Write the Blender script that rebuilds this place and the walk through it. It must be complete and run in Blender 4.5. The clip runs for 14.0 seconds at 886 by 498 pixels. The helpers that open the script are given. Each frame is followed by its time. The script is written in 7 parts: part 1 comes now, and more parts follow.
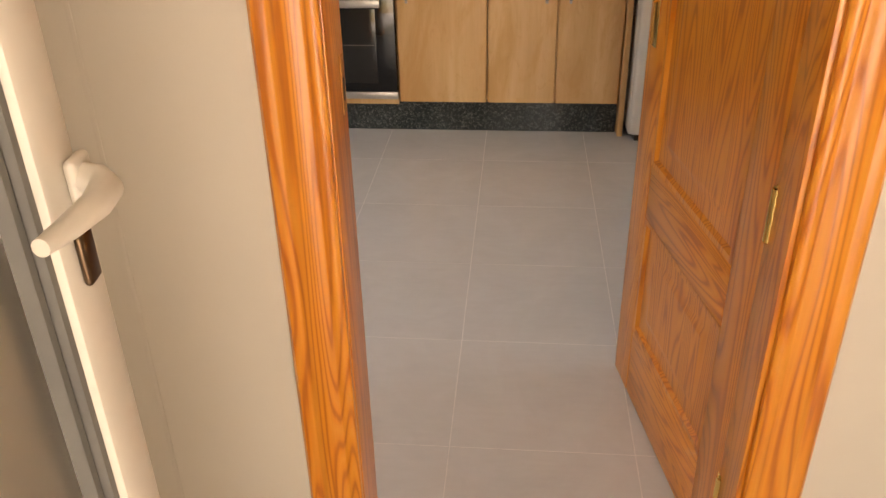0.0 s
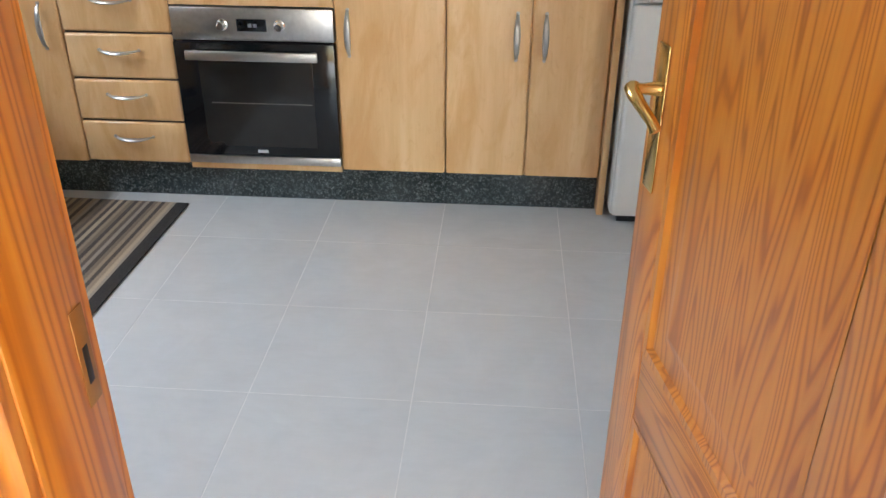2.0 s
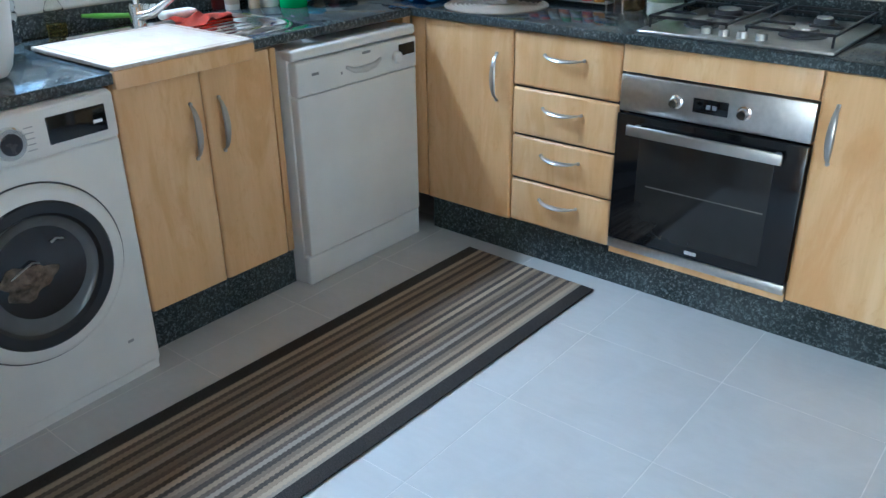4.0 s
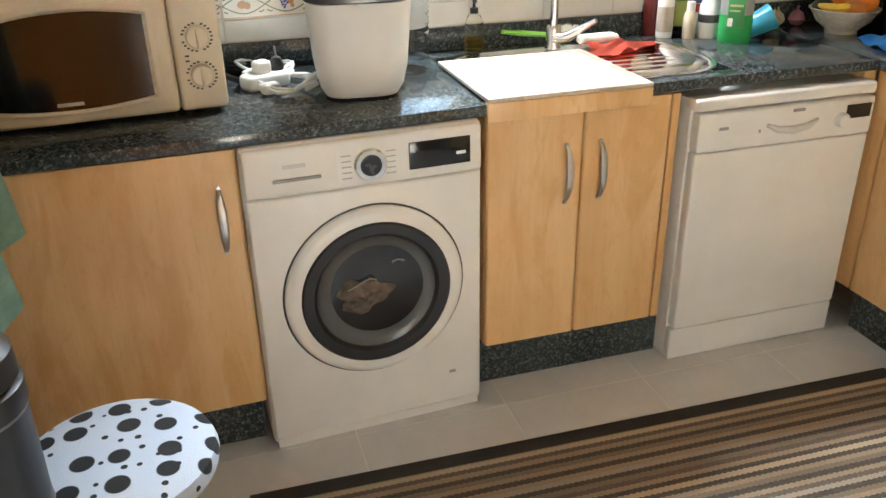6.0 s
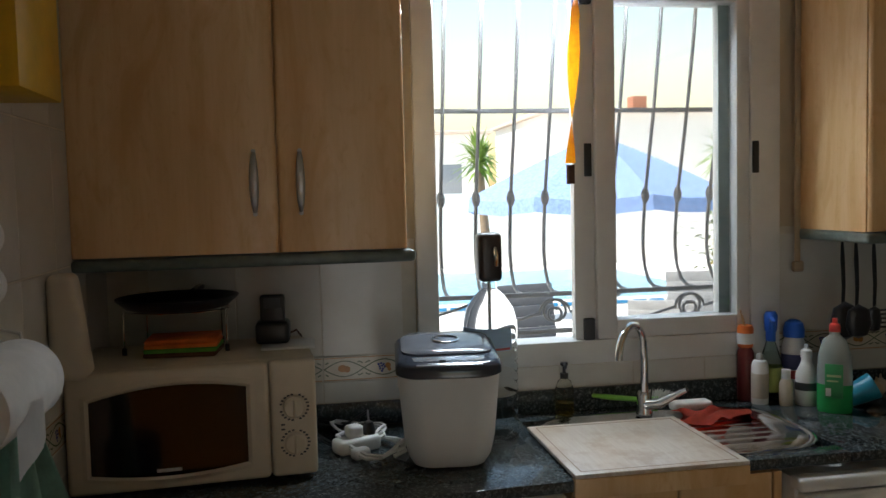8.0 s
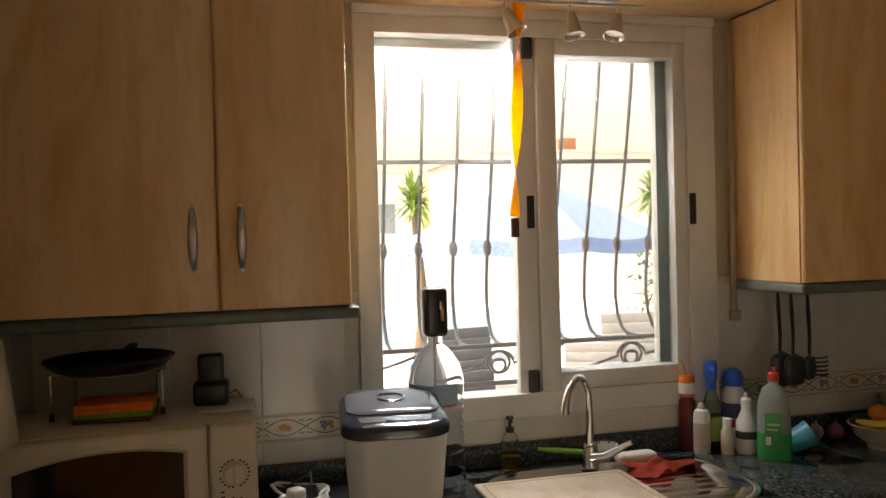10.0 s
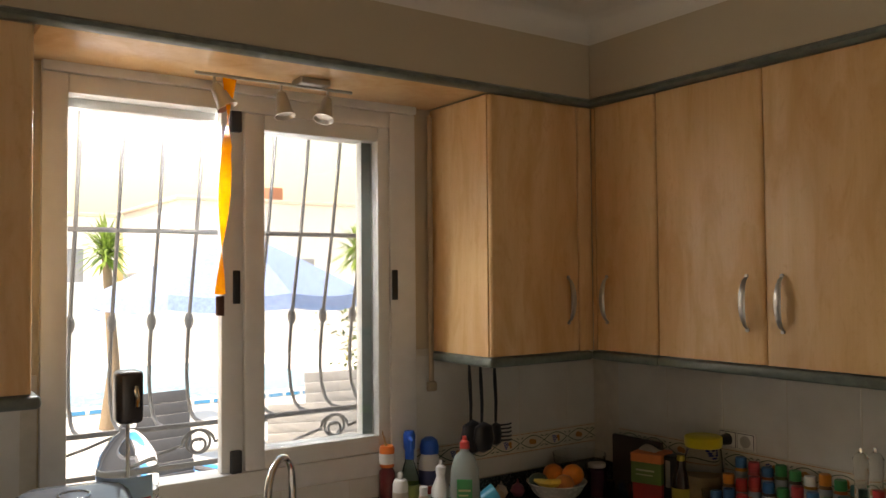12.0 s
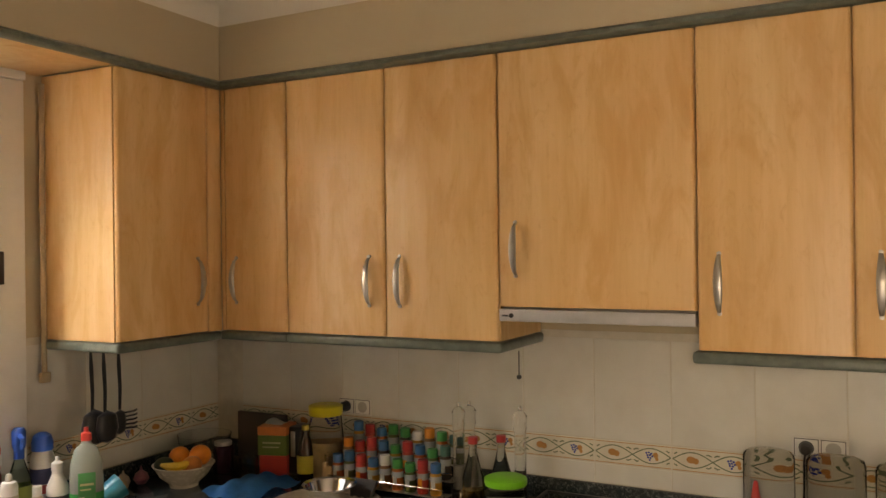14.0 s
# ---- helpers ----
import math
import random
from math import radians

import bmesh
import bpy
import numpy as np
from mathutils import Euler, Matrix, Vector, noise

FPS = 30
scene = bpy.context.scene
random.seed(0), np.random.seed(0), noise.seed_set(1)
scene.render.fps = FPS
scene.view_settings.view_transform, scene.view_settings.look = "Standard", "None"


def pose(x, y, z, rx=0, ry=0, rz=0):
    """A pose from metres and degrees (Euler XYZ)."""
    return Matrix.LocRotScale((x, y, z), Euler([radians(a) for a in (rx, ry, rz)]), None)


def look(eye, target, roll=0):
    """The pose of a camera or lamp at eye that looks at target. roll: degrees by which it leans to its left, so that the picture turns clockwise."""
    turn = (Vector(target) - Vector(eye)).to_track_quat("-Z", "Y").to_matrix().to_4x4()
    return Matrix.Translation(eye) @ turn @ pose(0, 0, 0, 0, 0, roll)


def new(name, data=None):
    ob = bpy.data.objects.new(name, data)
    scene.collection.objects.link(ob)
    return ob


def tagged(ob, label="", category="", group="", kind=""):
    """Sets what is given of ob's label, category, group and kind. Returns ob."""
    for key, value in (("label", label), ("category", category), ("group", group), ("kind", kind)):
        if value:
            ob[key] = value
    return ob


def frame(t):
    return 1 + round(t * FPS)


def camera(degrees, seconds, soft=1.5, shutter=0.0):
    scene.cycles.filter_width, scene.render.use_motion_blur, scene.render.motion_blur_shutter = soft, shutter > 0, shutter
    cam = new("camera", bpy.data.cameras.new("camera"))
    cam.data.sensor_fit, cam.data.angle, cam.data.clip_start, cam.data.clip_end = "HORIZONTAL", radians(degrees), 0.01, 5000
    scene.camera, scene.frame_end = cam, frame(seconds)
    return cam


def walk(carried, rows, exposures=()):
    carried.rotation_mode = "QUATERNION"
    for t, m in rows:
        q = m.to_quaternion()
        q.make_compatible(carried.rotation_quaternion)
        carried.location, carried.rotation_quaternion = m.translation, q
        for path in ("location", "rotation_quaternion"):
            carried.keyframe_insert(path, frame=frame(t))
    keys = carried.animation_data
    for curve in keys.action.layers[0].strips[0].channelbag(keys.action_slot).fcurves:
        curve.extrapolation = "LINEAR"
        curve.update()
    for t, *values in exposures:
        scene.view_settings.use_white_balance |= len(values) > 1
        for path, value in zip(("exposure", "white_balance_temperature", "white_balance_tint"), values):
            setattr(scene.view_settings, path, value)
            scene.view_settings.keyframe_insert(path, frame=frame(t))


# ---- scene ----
cam = camera(56.6, 14.0)
PATH = [
    (0, (2.598, -4.156, 1.374), (2.425, -2.416, 0.405), -1.2),
    (0.5, (2.616, -3.999, 1.38), (2.55, -2.253, 0.407), -1.9),
    (1, (2.662, -3.812, 1.384), (2.578, -2.072, 0.403), -1.0),
    (1.5, (2.694, -3.658, 1.389), (2.579, -1.923, 0.4), -0.4),
    (2, (2.662, -3.505, 1.388), (2.534, -1.748, 0.442), 0.3),
    (2.2, (2.645, -3.448, 1.393), (2.492, -1.679, 0.473), 0.2),
    (2.5, (2.651, -3.339, 1.377), (2.453, -1.573, 0.461), 0.6),
    (3, (2.694, -3.155, 1.376), (2.178, -1.446, 0.475), 0.2),
    (3.5, (2.696, -2.99, 1.398), (1.766, -1.462, 0.503), -0.6),
    (3.7, (2.682, -2.963, 1.375), (1.653, -1.492, 0.493), -0.7),
    (5.8, (2.499, -2.571, 1.425), (0.822, -1.912, 0.556), -0.9),
    (6, (2.514, -2.506, 1.451), (0.789, -1.993, 0.578), -1.1),
    (6.5, (2.524, -2.464, 1.486), (0.66, -2.129, 0.845), -1.2),
    (7, (2.527, -2.452, 1.515), (0.602, -2.138, 1.072), -1.0),
    (7.5, (2.514, -2.452, 1.553), (0.562, -2.125, 1.266), -1.1),
    (8, (2.52, -2.456, 1.577), (0.552, -2.122, 1.45), -1.4),
    (8.2, (2.513, -2.47, 1.583), (0.544, -2.123, 1.536), -1.4),
    (10.3, (2.481, -2.482, 1.629), (0.559, -1.934, 1.576), -1.6),
    (10.5, (2.49, -2.475, 1.634), (0.581, -1.88, 1.573), -1.7),
    (11, (2.491, -2.466, 1.642), (0.644, -1.704, 1.567), -1.5),
    (11.5, (2.491, -2.481, 1.69), (0.749, -1.499, 1.638), -0.8),
    (12, (2.493, -2.493, 1.71), (0.851, -1.354, 1.777), -0.5),
    (12.5, (2.47, -2.547, 1.723), (1.002, -1.191, 1.794), -0.8),
    (13, (2.461, -2.59, 1.726), (1.153, -1.078, 1.769), -1.5),
    (13.5, (2.465, -2.616, 1.723), (1.348, -0.957, 1.74), -1.7),
    (14, (2.466, -2.636, 1.718), (1.537, -0.865, 1.724), -0.7),
]
EXPOSURES = [
    (0, 1.85, 8700, 26), (1, 1.85, 8000, 22), (1.5, 2.0, 7400, 19), (2, 2.5, 6000, 12), (2.5, 2.4, 5600, 8), (3, 2.4, 4800, 2), (3.5, 2.55, 4800, 2), (5.0, 2.6, 5700, 8), (6, 3.25, 6900, 11),
    (6.5, 2.6, 6800, 12), (7, 1.55, 6600, 11), (7.5, 1.05, 6300, 10), (8, 0.65, 6500, 10), (10.5, 1.0, 8700, 19), (11, 0.9, 8000, 18), (12, 0.95, 8100, 18), (12.5, 1.0, 8700, 20), (13, 1.05, 9500, 21), (13.5, 1.3, 10300, 22), (14, 1.87, 9700, 20),
]
walk(cam, [(t, look(eye, target, roll)) for t, eye, target, roll in PATH], EXPOSURES)

WORLD = bpy.data.worlds.new("sky")
scene.world = WORLD
WORLD.use_nodes = True
_n = WORLD.node_tree.nodes
_sky = _n.new("ShaderNodeTexSky")
_sky.sky_type, _sky.sun_disc = "NISHITA", False
_sky.sun_elevation, _sky.sun_rotation = radians(58), radians(169)
_sky.air_density = 2.0
WORLD.node_tree.links.new(_sky.outputs[0], _n["Background"].inputs[0])
_n["Background"].inputs[1].default_value = 0.15


def lamp(name, kind, m, power, color=(1, 1, 1), size=None, size_y=None, angle=None):
    data = bpy.data.lights.new(name, kind)
    data.energy, data.color = power, color
    if size:
        data.shape, data.size, data.size_y = "RECTANGLE", size, size_y
    if angle:
        data.angle = radians(angle)
    ob = new(name, data)
    ob.matrix_world = m
    return ob


# the sun stands high in the south, so that it lights the terrace and not the window
lamp("sun", "SUN", look((-3, -6, 9), (-3 - 0.6, -6 + 3.0, 9 - 5.0)), 5.0, (1, 0.95, 0.86), angle=0.5)
# daylight of the high sky in the head of the window, and that entering by the open front door; the third lamp is fill,
# added at an unseen opening in the east wall
lamp("window_daylight", "AREA", look((-0.2, -1.66, 2.29), (1.5, -2.05, 1.0)), 16, (0.76, 0.88, 1.0), 0.75, 0.16).data.spread = radians(130)
lamp("front_door_daylight", "AREA", look((3.32, -5.85, 1.3), (2.85, -3.0, 1.0)), 5.6, (1.0, 0.96, 0.9), 0.7, 2.0)
lamp("terrace_door_daylight", "AREA", look((4.27, -2.12, 1.25), (2.0, -1.7, 1.0)), 0.4, (0.93, 0.97, 1.0), 0.45, 1.9)

# ------------------------------------------------------------- materials


class Mat:
    """A node material under construction: a Principled shader and small helpers."""

    def __init__(self, name, rough=0.5, metal=0.0, **inputs):
        self.m = bpy.data.materials.new(name)
        self.m.use_nodes = True
        self.nt = self.m.node_tree
        self.b = self.nt.nodes["Principled BSDF"]
        self.b.inputs["Roughness"].default_value = rough
        self.b.inputs["Metallic"].default_value = metal
        for k, v in inputs.items():
            self.b.inputs[k.replace("_", " ")].default_value = v

    def node(self, kind, **sets):
        n = self.nt.nodes.new(kind)
        for k, v in sets.items():
            n.inputs[k.replace("_", " ")].default_value = v
        return n

    def link(self, a, b):
        self.nt.links.new(a, b)

    def coords(self, scale=(1, 1, 1), spread=0.0):
        tc = self.node("ShaderNodeTexCoord")
        mp = self.node("ShaderNodeMapping", Scale=scale)
        self.link(tc.outputs["Object"], mp.inputs[0])
        if spread:
            oi = self.node("ShaderNodeObjectInfo")
            mul = self.nt.nodes.new("ShaderNodeMath")
            mul.operation = "MULTIPLY"
            mul.inputs[1].default_value = spread
            self.link(oi.outputs["Random"], mul.inputs[0])
            self.link(mul.outputs[0], mp.inputs["Location"])
        return mp.outputs[0]

    def noise(self, vec, scale, detail=4, rough=0.55, distortion=0.0):
        n = self.node("ShaderNodeTexNoise", Scale=scale, Detail=detail, Roughness=rough, Distortion=distortion)
        self.link(vec, n.inputs["Vector"])
        return n.outputs["Fac"]

    def ramp(self, fac, *stops):
        r = self.node("ShaderNodeValToRGB")
        e = r.color_ramp.elements
        while len(e) < len(stops):
            e.new(0.5)
        for el, (p, c) in zip(e, stops):
            el.position, el.color = p, (*c, 1)
        self.link(fac, r.inputs[0])
        return r.outputs[0]

    def mix(self, fac, a, b, kind="MIX"):
        n = self.node("ShaderNodeMixRGB")
        n.blend_type = kind
        for sock, v in ((n.inputs[0], fac), (n.inputs[1], a), (n.inputs[2], b)):
            if isinstance(v, (int, float)):
                sock.default_value = v
            elif isinstance(v, tuple):
                sock.default_value = (*v, 1)
            else:
                self.link(v, sock)
        return n.outputs[0]

    def color(self, c):
        if isinstance(c, tuple):
            self.b.inputs["Base Color"].default_value = (*c, 1)
        else:
            self.link(c, self.b.inputs["Base Color"])
        return self

    def rough(self, fac, lo, hi):
        n = self.node("ShaderNodeMapRange")
        n.inputs[3].default_value, n.inputs[4].default_value = lo, hi
        self.link(fac, n.inputs[0])
        self.link(n.outputs[0], self.b.inputs["Roughness"])
        return self

    def bump(self, fac, strength=0.1, dist=0.002):
        n = self.node("ShaderNodeBump", Strength=strength, Distance=dist)
        self.link(fac, n.inputs["Height"])
        self.link(n.outputs[0], self.b.inputs["Normal"])
        return self


def plain(name, c, rough=0.45, metal=0.0, vary=0.08, scale=18, bump=0.05, **kw):
    """A painted, moulded or metal surface with slight mottling and fine relief."""
    m = Mat(name, rough, metal, **kw)
    v = m.coords()
    n = m.noise(v, scale)
    lo, hi = tuple(x * (1 - vary) for x in c), tuple(min(1, x * (1 + vary)) for x in c)
    m.color(m.ramp(n, (0.3, lo), (0.7, hi))).rough(m.noise(v, scale * 3), max(0.02, rough - 0.07), min(1, rough + 0.1))
    if bump:
        m.bump(m.noise(v, scale * 8), bump, 0.001)
    return m.m


def maple():
    m = Mat("maple_laminate", 0.38, Coat_Weight=0.35, Coat_Roughness=0.25)
    n = m.noise(m.coords((5, 5, 0.7), 40), 1.5, 4, 0.55, 0.5)
    base = m.ramp(n, (0.28, (0.71, 0.405, 0.165)), (0.5, (0.81, 0.50, 0.23)), (0.74, (0.90, 0.625, 0.335)))
    g = m.noise(m.coords((60, 60, 2.5), 40), 2.0, 6, 0.7)
    base = m.mix(0.18, base, m.ramp(g, (0.3, (0.62, 0.38, 0.16)), (0.7, (0.88, 0.66, 0.38))))
    # broad honey-coloured clouds, drawn out along the grain
    f = m.noise(m.coords((5, 5, 1.3), 17), 1.7, 5, 0.6, 1.4)
    base = m.mix(m.ramp(f, (0.50, (0, 0, 0)), (0.60, (0.36, 0.36, 0.36)), (0.74, (0.62, 0.62, 0.62))), base, (0.66, 0.33, 0.10))
    # small curly figure inside them
    k = m.noise(m.coords((6, 6, 2.6), 23), 5.0, 5, 0.65, 1.8)
    base = m.mix(m.ramp(k, (0.56, (0, 0, 0)), (0.72, (0.3, 0.3, 0.3))), base, (0.60, 0.28, 0.09))
    oi = m.node("ShaderNodeObjectInfo")
    tone = m.ramp(oi.outputs["Random"], (0, (0.95, 0.94, 0.92)), (1, (1.0, 1.0, 1.0)))
    m.color(m.mix(1.0, base, tone, "MULTIPLY")).rough(g, 0.3, 0.46).bump(g, 0.05, 0.0006)
    return m.m


def pine(name="varnished_pine", level=False):
    m = Mat(name, 0.32, Coat_Weight=0.4, Coat_Roughness=0.28)
    v = m.coords((0.07, 1, 1) if level else (1, 1, 0.07), 9)
    w = m.node("ShaderNodeTexNoise", Scale=8.5, Detail=2.0, Roughness=0.5, Distortion=0.3)
    m.link(v, w.inputs["Vector"])
    mul = m.nt.nodes.new("ShaderNodeMath")
    mul.operation, mul.inputs[1].default_value = "MULTIPLY", 62
    m.link(w.outputs["Fac"], mul.inputs[0])
    fr = m.nt.nodes.new("ShaderNodeMath")
    fr.operation = "PINGPONG"
    fr.inputs[1].default_value = 1.0
    m.link(mul.outputs[0], fr.inputs[0])
    ring = m.ramp(fr.outputs[0], (0.0, (0.84, 0.34, 0.045)), (0.55, (0.78, 0.27, 0.025)), (0.74, (0.62, 0.17, 0.011)), (0.9, (0.44, 0.095, 0.006)))
    fine = m.noise(m.coords((3, 120, 120) if level else (120, 120, 3), 9), 1.5, 4, 0.6)
    c = m.mix(0.25, ring, m.ramp(fine, (0.3, (0.52, 0.13, 0.008)), (0.7, (0.84, 0.34, 0.04))))
    big = m.noise(m.coords((2.5, 2.5, 0.6), 9), 2.0, 2)
    c = m.mix(0.2, c, m.ramp(big, (0.3, (0.60, 0.16, 0.01)), (0.7, (0.82, 0.33, 0.035))))
    m.color(c).bump(fr.outputs[0], 0.06, 0.0006)
    return m.m


def granite():
    m = Mat("dark_granite", 0.13)
    v = m.coords()
    vo = m.node("ShaderNodeTexVoronoi", Scale=240.0)
    m.link(v, vo.inputs["Vector"])
    c1 = m.ramp(vo.outputs["Color"], (0.25, (0.014, 0.018, 0.019)), (0.5, (0.07, 0.085, 0.09)), (0.78, (0.16, 0.18, 0.185)), (0.95, (0.32, 0.33, 0.32)))
    n = m.noise(v, 85, 3)
    c = m.mix(m.ramp(n, (0.42, (0, 0, 0)), (0.58, (1, 1, 1))), (0.018, 0.022, 0.022), c1)
    m.color(m.mix(0.35, c, m.ramp(m.noise(v, 5), (0.3, (0.02, 0.03, 0.03)), (0.7, (0.09, 0.11, 0.115)))))
    m.rough(n, 0.06, 0.16)
    return m.m


def porcelain():
    m = Mat("floor_porcelain", 0.22)
    v = m.coords((1, 1, 1), 30)
    a, b = m.noise(v, 5, 6, 0.65, 0.8), m.noise(m.coords((6, 30, 1), 30), 2.0, 4)
    c = m.ramp(a, (0.3, (0.515, 0.51, 0.495)), (0.7, (0.595, 0.59, 0.575)))
    c = m.mix(0.3, c, m.ramp(b, (0.3, (0.53, 0.525, 0.51)), (0.7, (0.595, 0.59, 0.575))))
    oi = m.node("ShaderNodeObjectInfo")
    c = m.mix(1.0, c, m.ramp(oi.outputs["Random"], (0, (0.995, 0.995, 0.995)), (1, (1, 1, 1))), "MULTIPLY")
    m.color(c).rough(a, 0.2, 0.28).bump(m.noise(v, 40), 0.03, 0.0008)
    return m.m


def wall_paint(name, c):
    m = Mat(name, 0.75)
    v = m.coords()
    a, b = m.noise(v, 1.3, 4), m.noise(v, 220, 3)
    m.color(m.ramp(a, (0.3, tuple(x * 0.94 for x in c)), (0.7, c))).bump(b, 0.12, 0.001)
    return m.m


def glazed_tile():
    m = Mat("glazed_wall_tile", 0.16)
    v = m.coords((1, 1, 1), 20)
    a = m.noise(v, 7, 4)
    m.color(m.ramp(a, (0.3, (0.65, 0.63, 0.575)), (0.7, (0.73, 0.715, 0.67)))).rough(m.noise(v, 30), 0.1, 0.26).bump(m.noise(v, 9), 0.08, 0.002)
    return m.m


def rug_mat():
    m = Mat("woven_striped_wool", 0.95)
    tc = m.node("ShaderNodeTexCoord")
    sep = m.node("ShaderNodeSeparateXYZ")
    m.link(tc.outputs["Object"], sep.inputs[0])
    # zigzag along the length shifts the stripes
    pp = m.nt.nodes.new("ShaderNodeMath")
    pp.operation, pp.inputs[1].default_value = "PINGPONG", 0.008
    m.link(sep.outputs[1], pp.inputs[0])
    half = m.nt.nodes.new("ShaderNodeMath")
    half.operation, half.inputs[1].default_value = "MULTIPLY", 0.45
    m.link(pp.outputs[0], half.inputs[0])
    add = m.nt.nodes.new("ShaderNodeMath")
    m.link(sep.outputs[0], add.inputs[0])
    m.link(half.outputs[0], add.inputs[1])
    pos = m.node("ShaderNodeMapRange")
    pos.inputs[1].default_value, pos.inputs[2].default_value = -0.24, 0.25
    m.link(add.outputs[0], pos.inputs[0])
    tan, brown, dark, cream, grey, black = (0.33, 0.245, 0.16), (0.19, 0.135, 0.09), (0.10, 0.07, 0.05), (0.52, 0.40, 0.27), (0.36, 0.30, 0.235), (0.03, 0.022, 0.018)
    order = [tan, cream, dark, tan, black, brown, tan, black, tan, grey, black, brown, dark, tan, black, cream, black, tan, brown, black, tan, dark, grey, black, brown, tan, black, tan, cream, grey, grey]
    stripes = m.ramp(pos.outputs[0], *[(k / len(order), c) for k, c in enumerate(order)])
    stripes.node.color_ramp.interpolation = "CONSTANT"
    thread = m.noise(m.coords((400, 30, 1)), 1.0, 2)
    stripes = m.mix(0.16, stripes, m.ramp(thread, (0.35, dark), (0.65, grey)))
    # black borders
    ab = m.nt.nodes.new("ShaderNodeMath")
    ab.operation = "ABSOLUTE"
    m.link(sep.outputs[0], ab.inputs[0])
    gt = m.nt.nodes.new("ShaderNodeMath")
    gt.operation, gt.inputs[1].default_value = "GREATER_THAN", 0.229
    m.link(ab.outputs[0], gt.inputs[0])
    c = m.mix(gt.outputs[0], stripes, (0.014, 0.012, 0.012))
    w = m.noise(tc.outputs["Object"], 350, 2)
    m.color(m.mix(0.13, c, m.ramp(w, (0.3, (0.02, 0.015, 0.01)), (0.7, (0.3, 0.25, 0.2))))).bump(w, 0.6, 0.003)
    return m.m


def glass(name, c=(1, 1, 1), rough=0.02, ior=1.45):
    m = Mat(name, rough, Transmission_Weight=1.0, IOR=ior)
    m.color(c)
    return m.m


def paw_print():
    m = Mat("paw_print_plush", 0.9)
    v = m.coords()
    vo = m.node("ShaderNodeTexVoronoi", Scale=13.0, Randomness=0.35)
    m.link(v, vo.inputs["Vector"])
    v2 = m.node("ShaderNodeTexVoronoi", Scale=30.0, Randomness=0.8)
    m.link(v, v2.inputs["Vector"])
    big = m.ramp(vo.outputs["Distance"], (0.27, (1, 1, 1)), (0.30, (0, 0, 0)))
    small = m.ramp(v2.outputs["Distance"], (0.17, (1, 1, 1)), (0.20, (0, 0, 0)))
    c = m.mix(big, m.mix(small, (0.46, 0.53, 0.64), (0.015, 0.015, 0.018)), (0.012, 0.012, 0.014))
    m.color(c).bump(m.noise(v, 300, 2), 0.5, 0.003)
    return m.m


MAPLE, PINE, GRANITE, PORCELAIN, TILE, RUG, PAW = maple(), pine(), granite(), porcelain(), glazed_tile(), rug_mat(), paw_print()
GROUT = plain("cream_grout", (0.62, 0.58, 0.50), 0.85)
FLOOR_GROUT = plain("pale_floor_grout", (0.64, 0.62, 0.59), 0.85)
PLASTER = wall_paint("cream_plaster", (0.55, 0.46, 0.32))
HALL_PAINT = wall_paint("hall_beige_paint", (0.66, 0.61, 0.53))
CEIL = wall_paint("ceiling_white", (0.80, 0.76, 0.68))
WHITE_ALU = plain("white_lacquered_aluminium", (0.74, 0.74, 0.72), 0.32, vary=0.03)
APPLIANCE = plain("white_enamel", (0.76, 0.75, 0.72), 0.3, vary=0.04, scale=6)
CREAM_PLASTIC = plain("cream_plastic", (0.69, 0.60, 0.46), 0.38, vary=0.04)
WHITE_PLASTIC = plain("white_plastic", (0.76, 0.75, 0.72), 0.35, vary=0.04)
BLACK_PLASTIC = plain("black_plastic", (0.015, 0.015, 0.017), 0.35)
DARK_GREY = plain("dark_grey_plastic", (0.05, 0.05, 0.055), 0.45)
BLACK_GLASS = plain("black_oven_glass", (0.006, 0.006, 0.007), 0.06, bump=0)
STEEL = plain("brushed_steel", (0.55, 0.54, 0.52), 0.3, 1.0, scale=60)
SATIN = plain("satin_nickel", (0.50, 0.49, 0.47), 0.34, 1.0)
CHROME = plain("polished_chrome", (0.75, 0.75, 0.75), 0.08, 1.0, bump=0)
BRASS = plain("polished_brass", (0.80, 0.56, 0.20), 0.18, 1.0)
GREEN_TRIM = plain("green_stained_moulding", (0.125, 0.15, 0.13), 0.32, vary=0.25, scale=30)
IRON = plain("wrought_iron", (0.2, 0.2, 0.21), 0.5)
PINE_RAIL = pine("varnished_pine_rail", True)
PANE = glass("window_glass")
CLEAR = glass("clear_glass", (0.95, 0.97, 0.96))
PET = glass("clear_plastic", (0.96, 0.98, 0.98), 0.05, 1.22)


# ------------------------------------------------------------- mesh helpers


def box(bm, x0, y0, z0, x1, y1, z1, bevel=0.0, seg=2, edges="all"):
    """A block, with all edges, or only those along one axis, rounded."""
    r = bmesh.ops.create_cube(bm, size=1.0)
    vs = r["verts"]
    for v in vs:
        v.co = Vector((x0 + (v.co.x + 0.5) * (x1 - x0), y0 + (v.co.y + 0.5) * (y1 - y0), z0 + (v.co.z + 0.5) * (z1 - z0)))
    if bevel:
        es = {e for v in vs for e in v.link_edges}
        if edges != "all":
            k = "xyz".index(edges)
            es = {e for e in es if abs((e.verts[0].co - e.verts[1].co).normalized()[k]) > 0.9}
        bmesh.ops.bevel(bm, geom=list(es), offset=bevel, segments=seg, profile=0.5, affect="EDGES", clamp_overlap=True)
    return bm


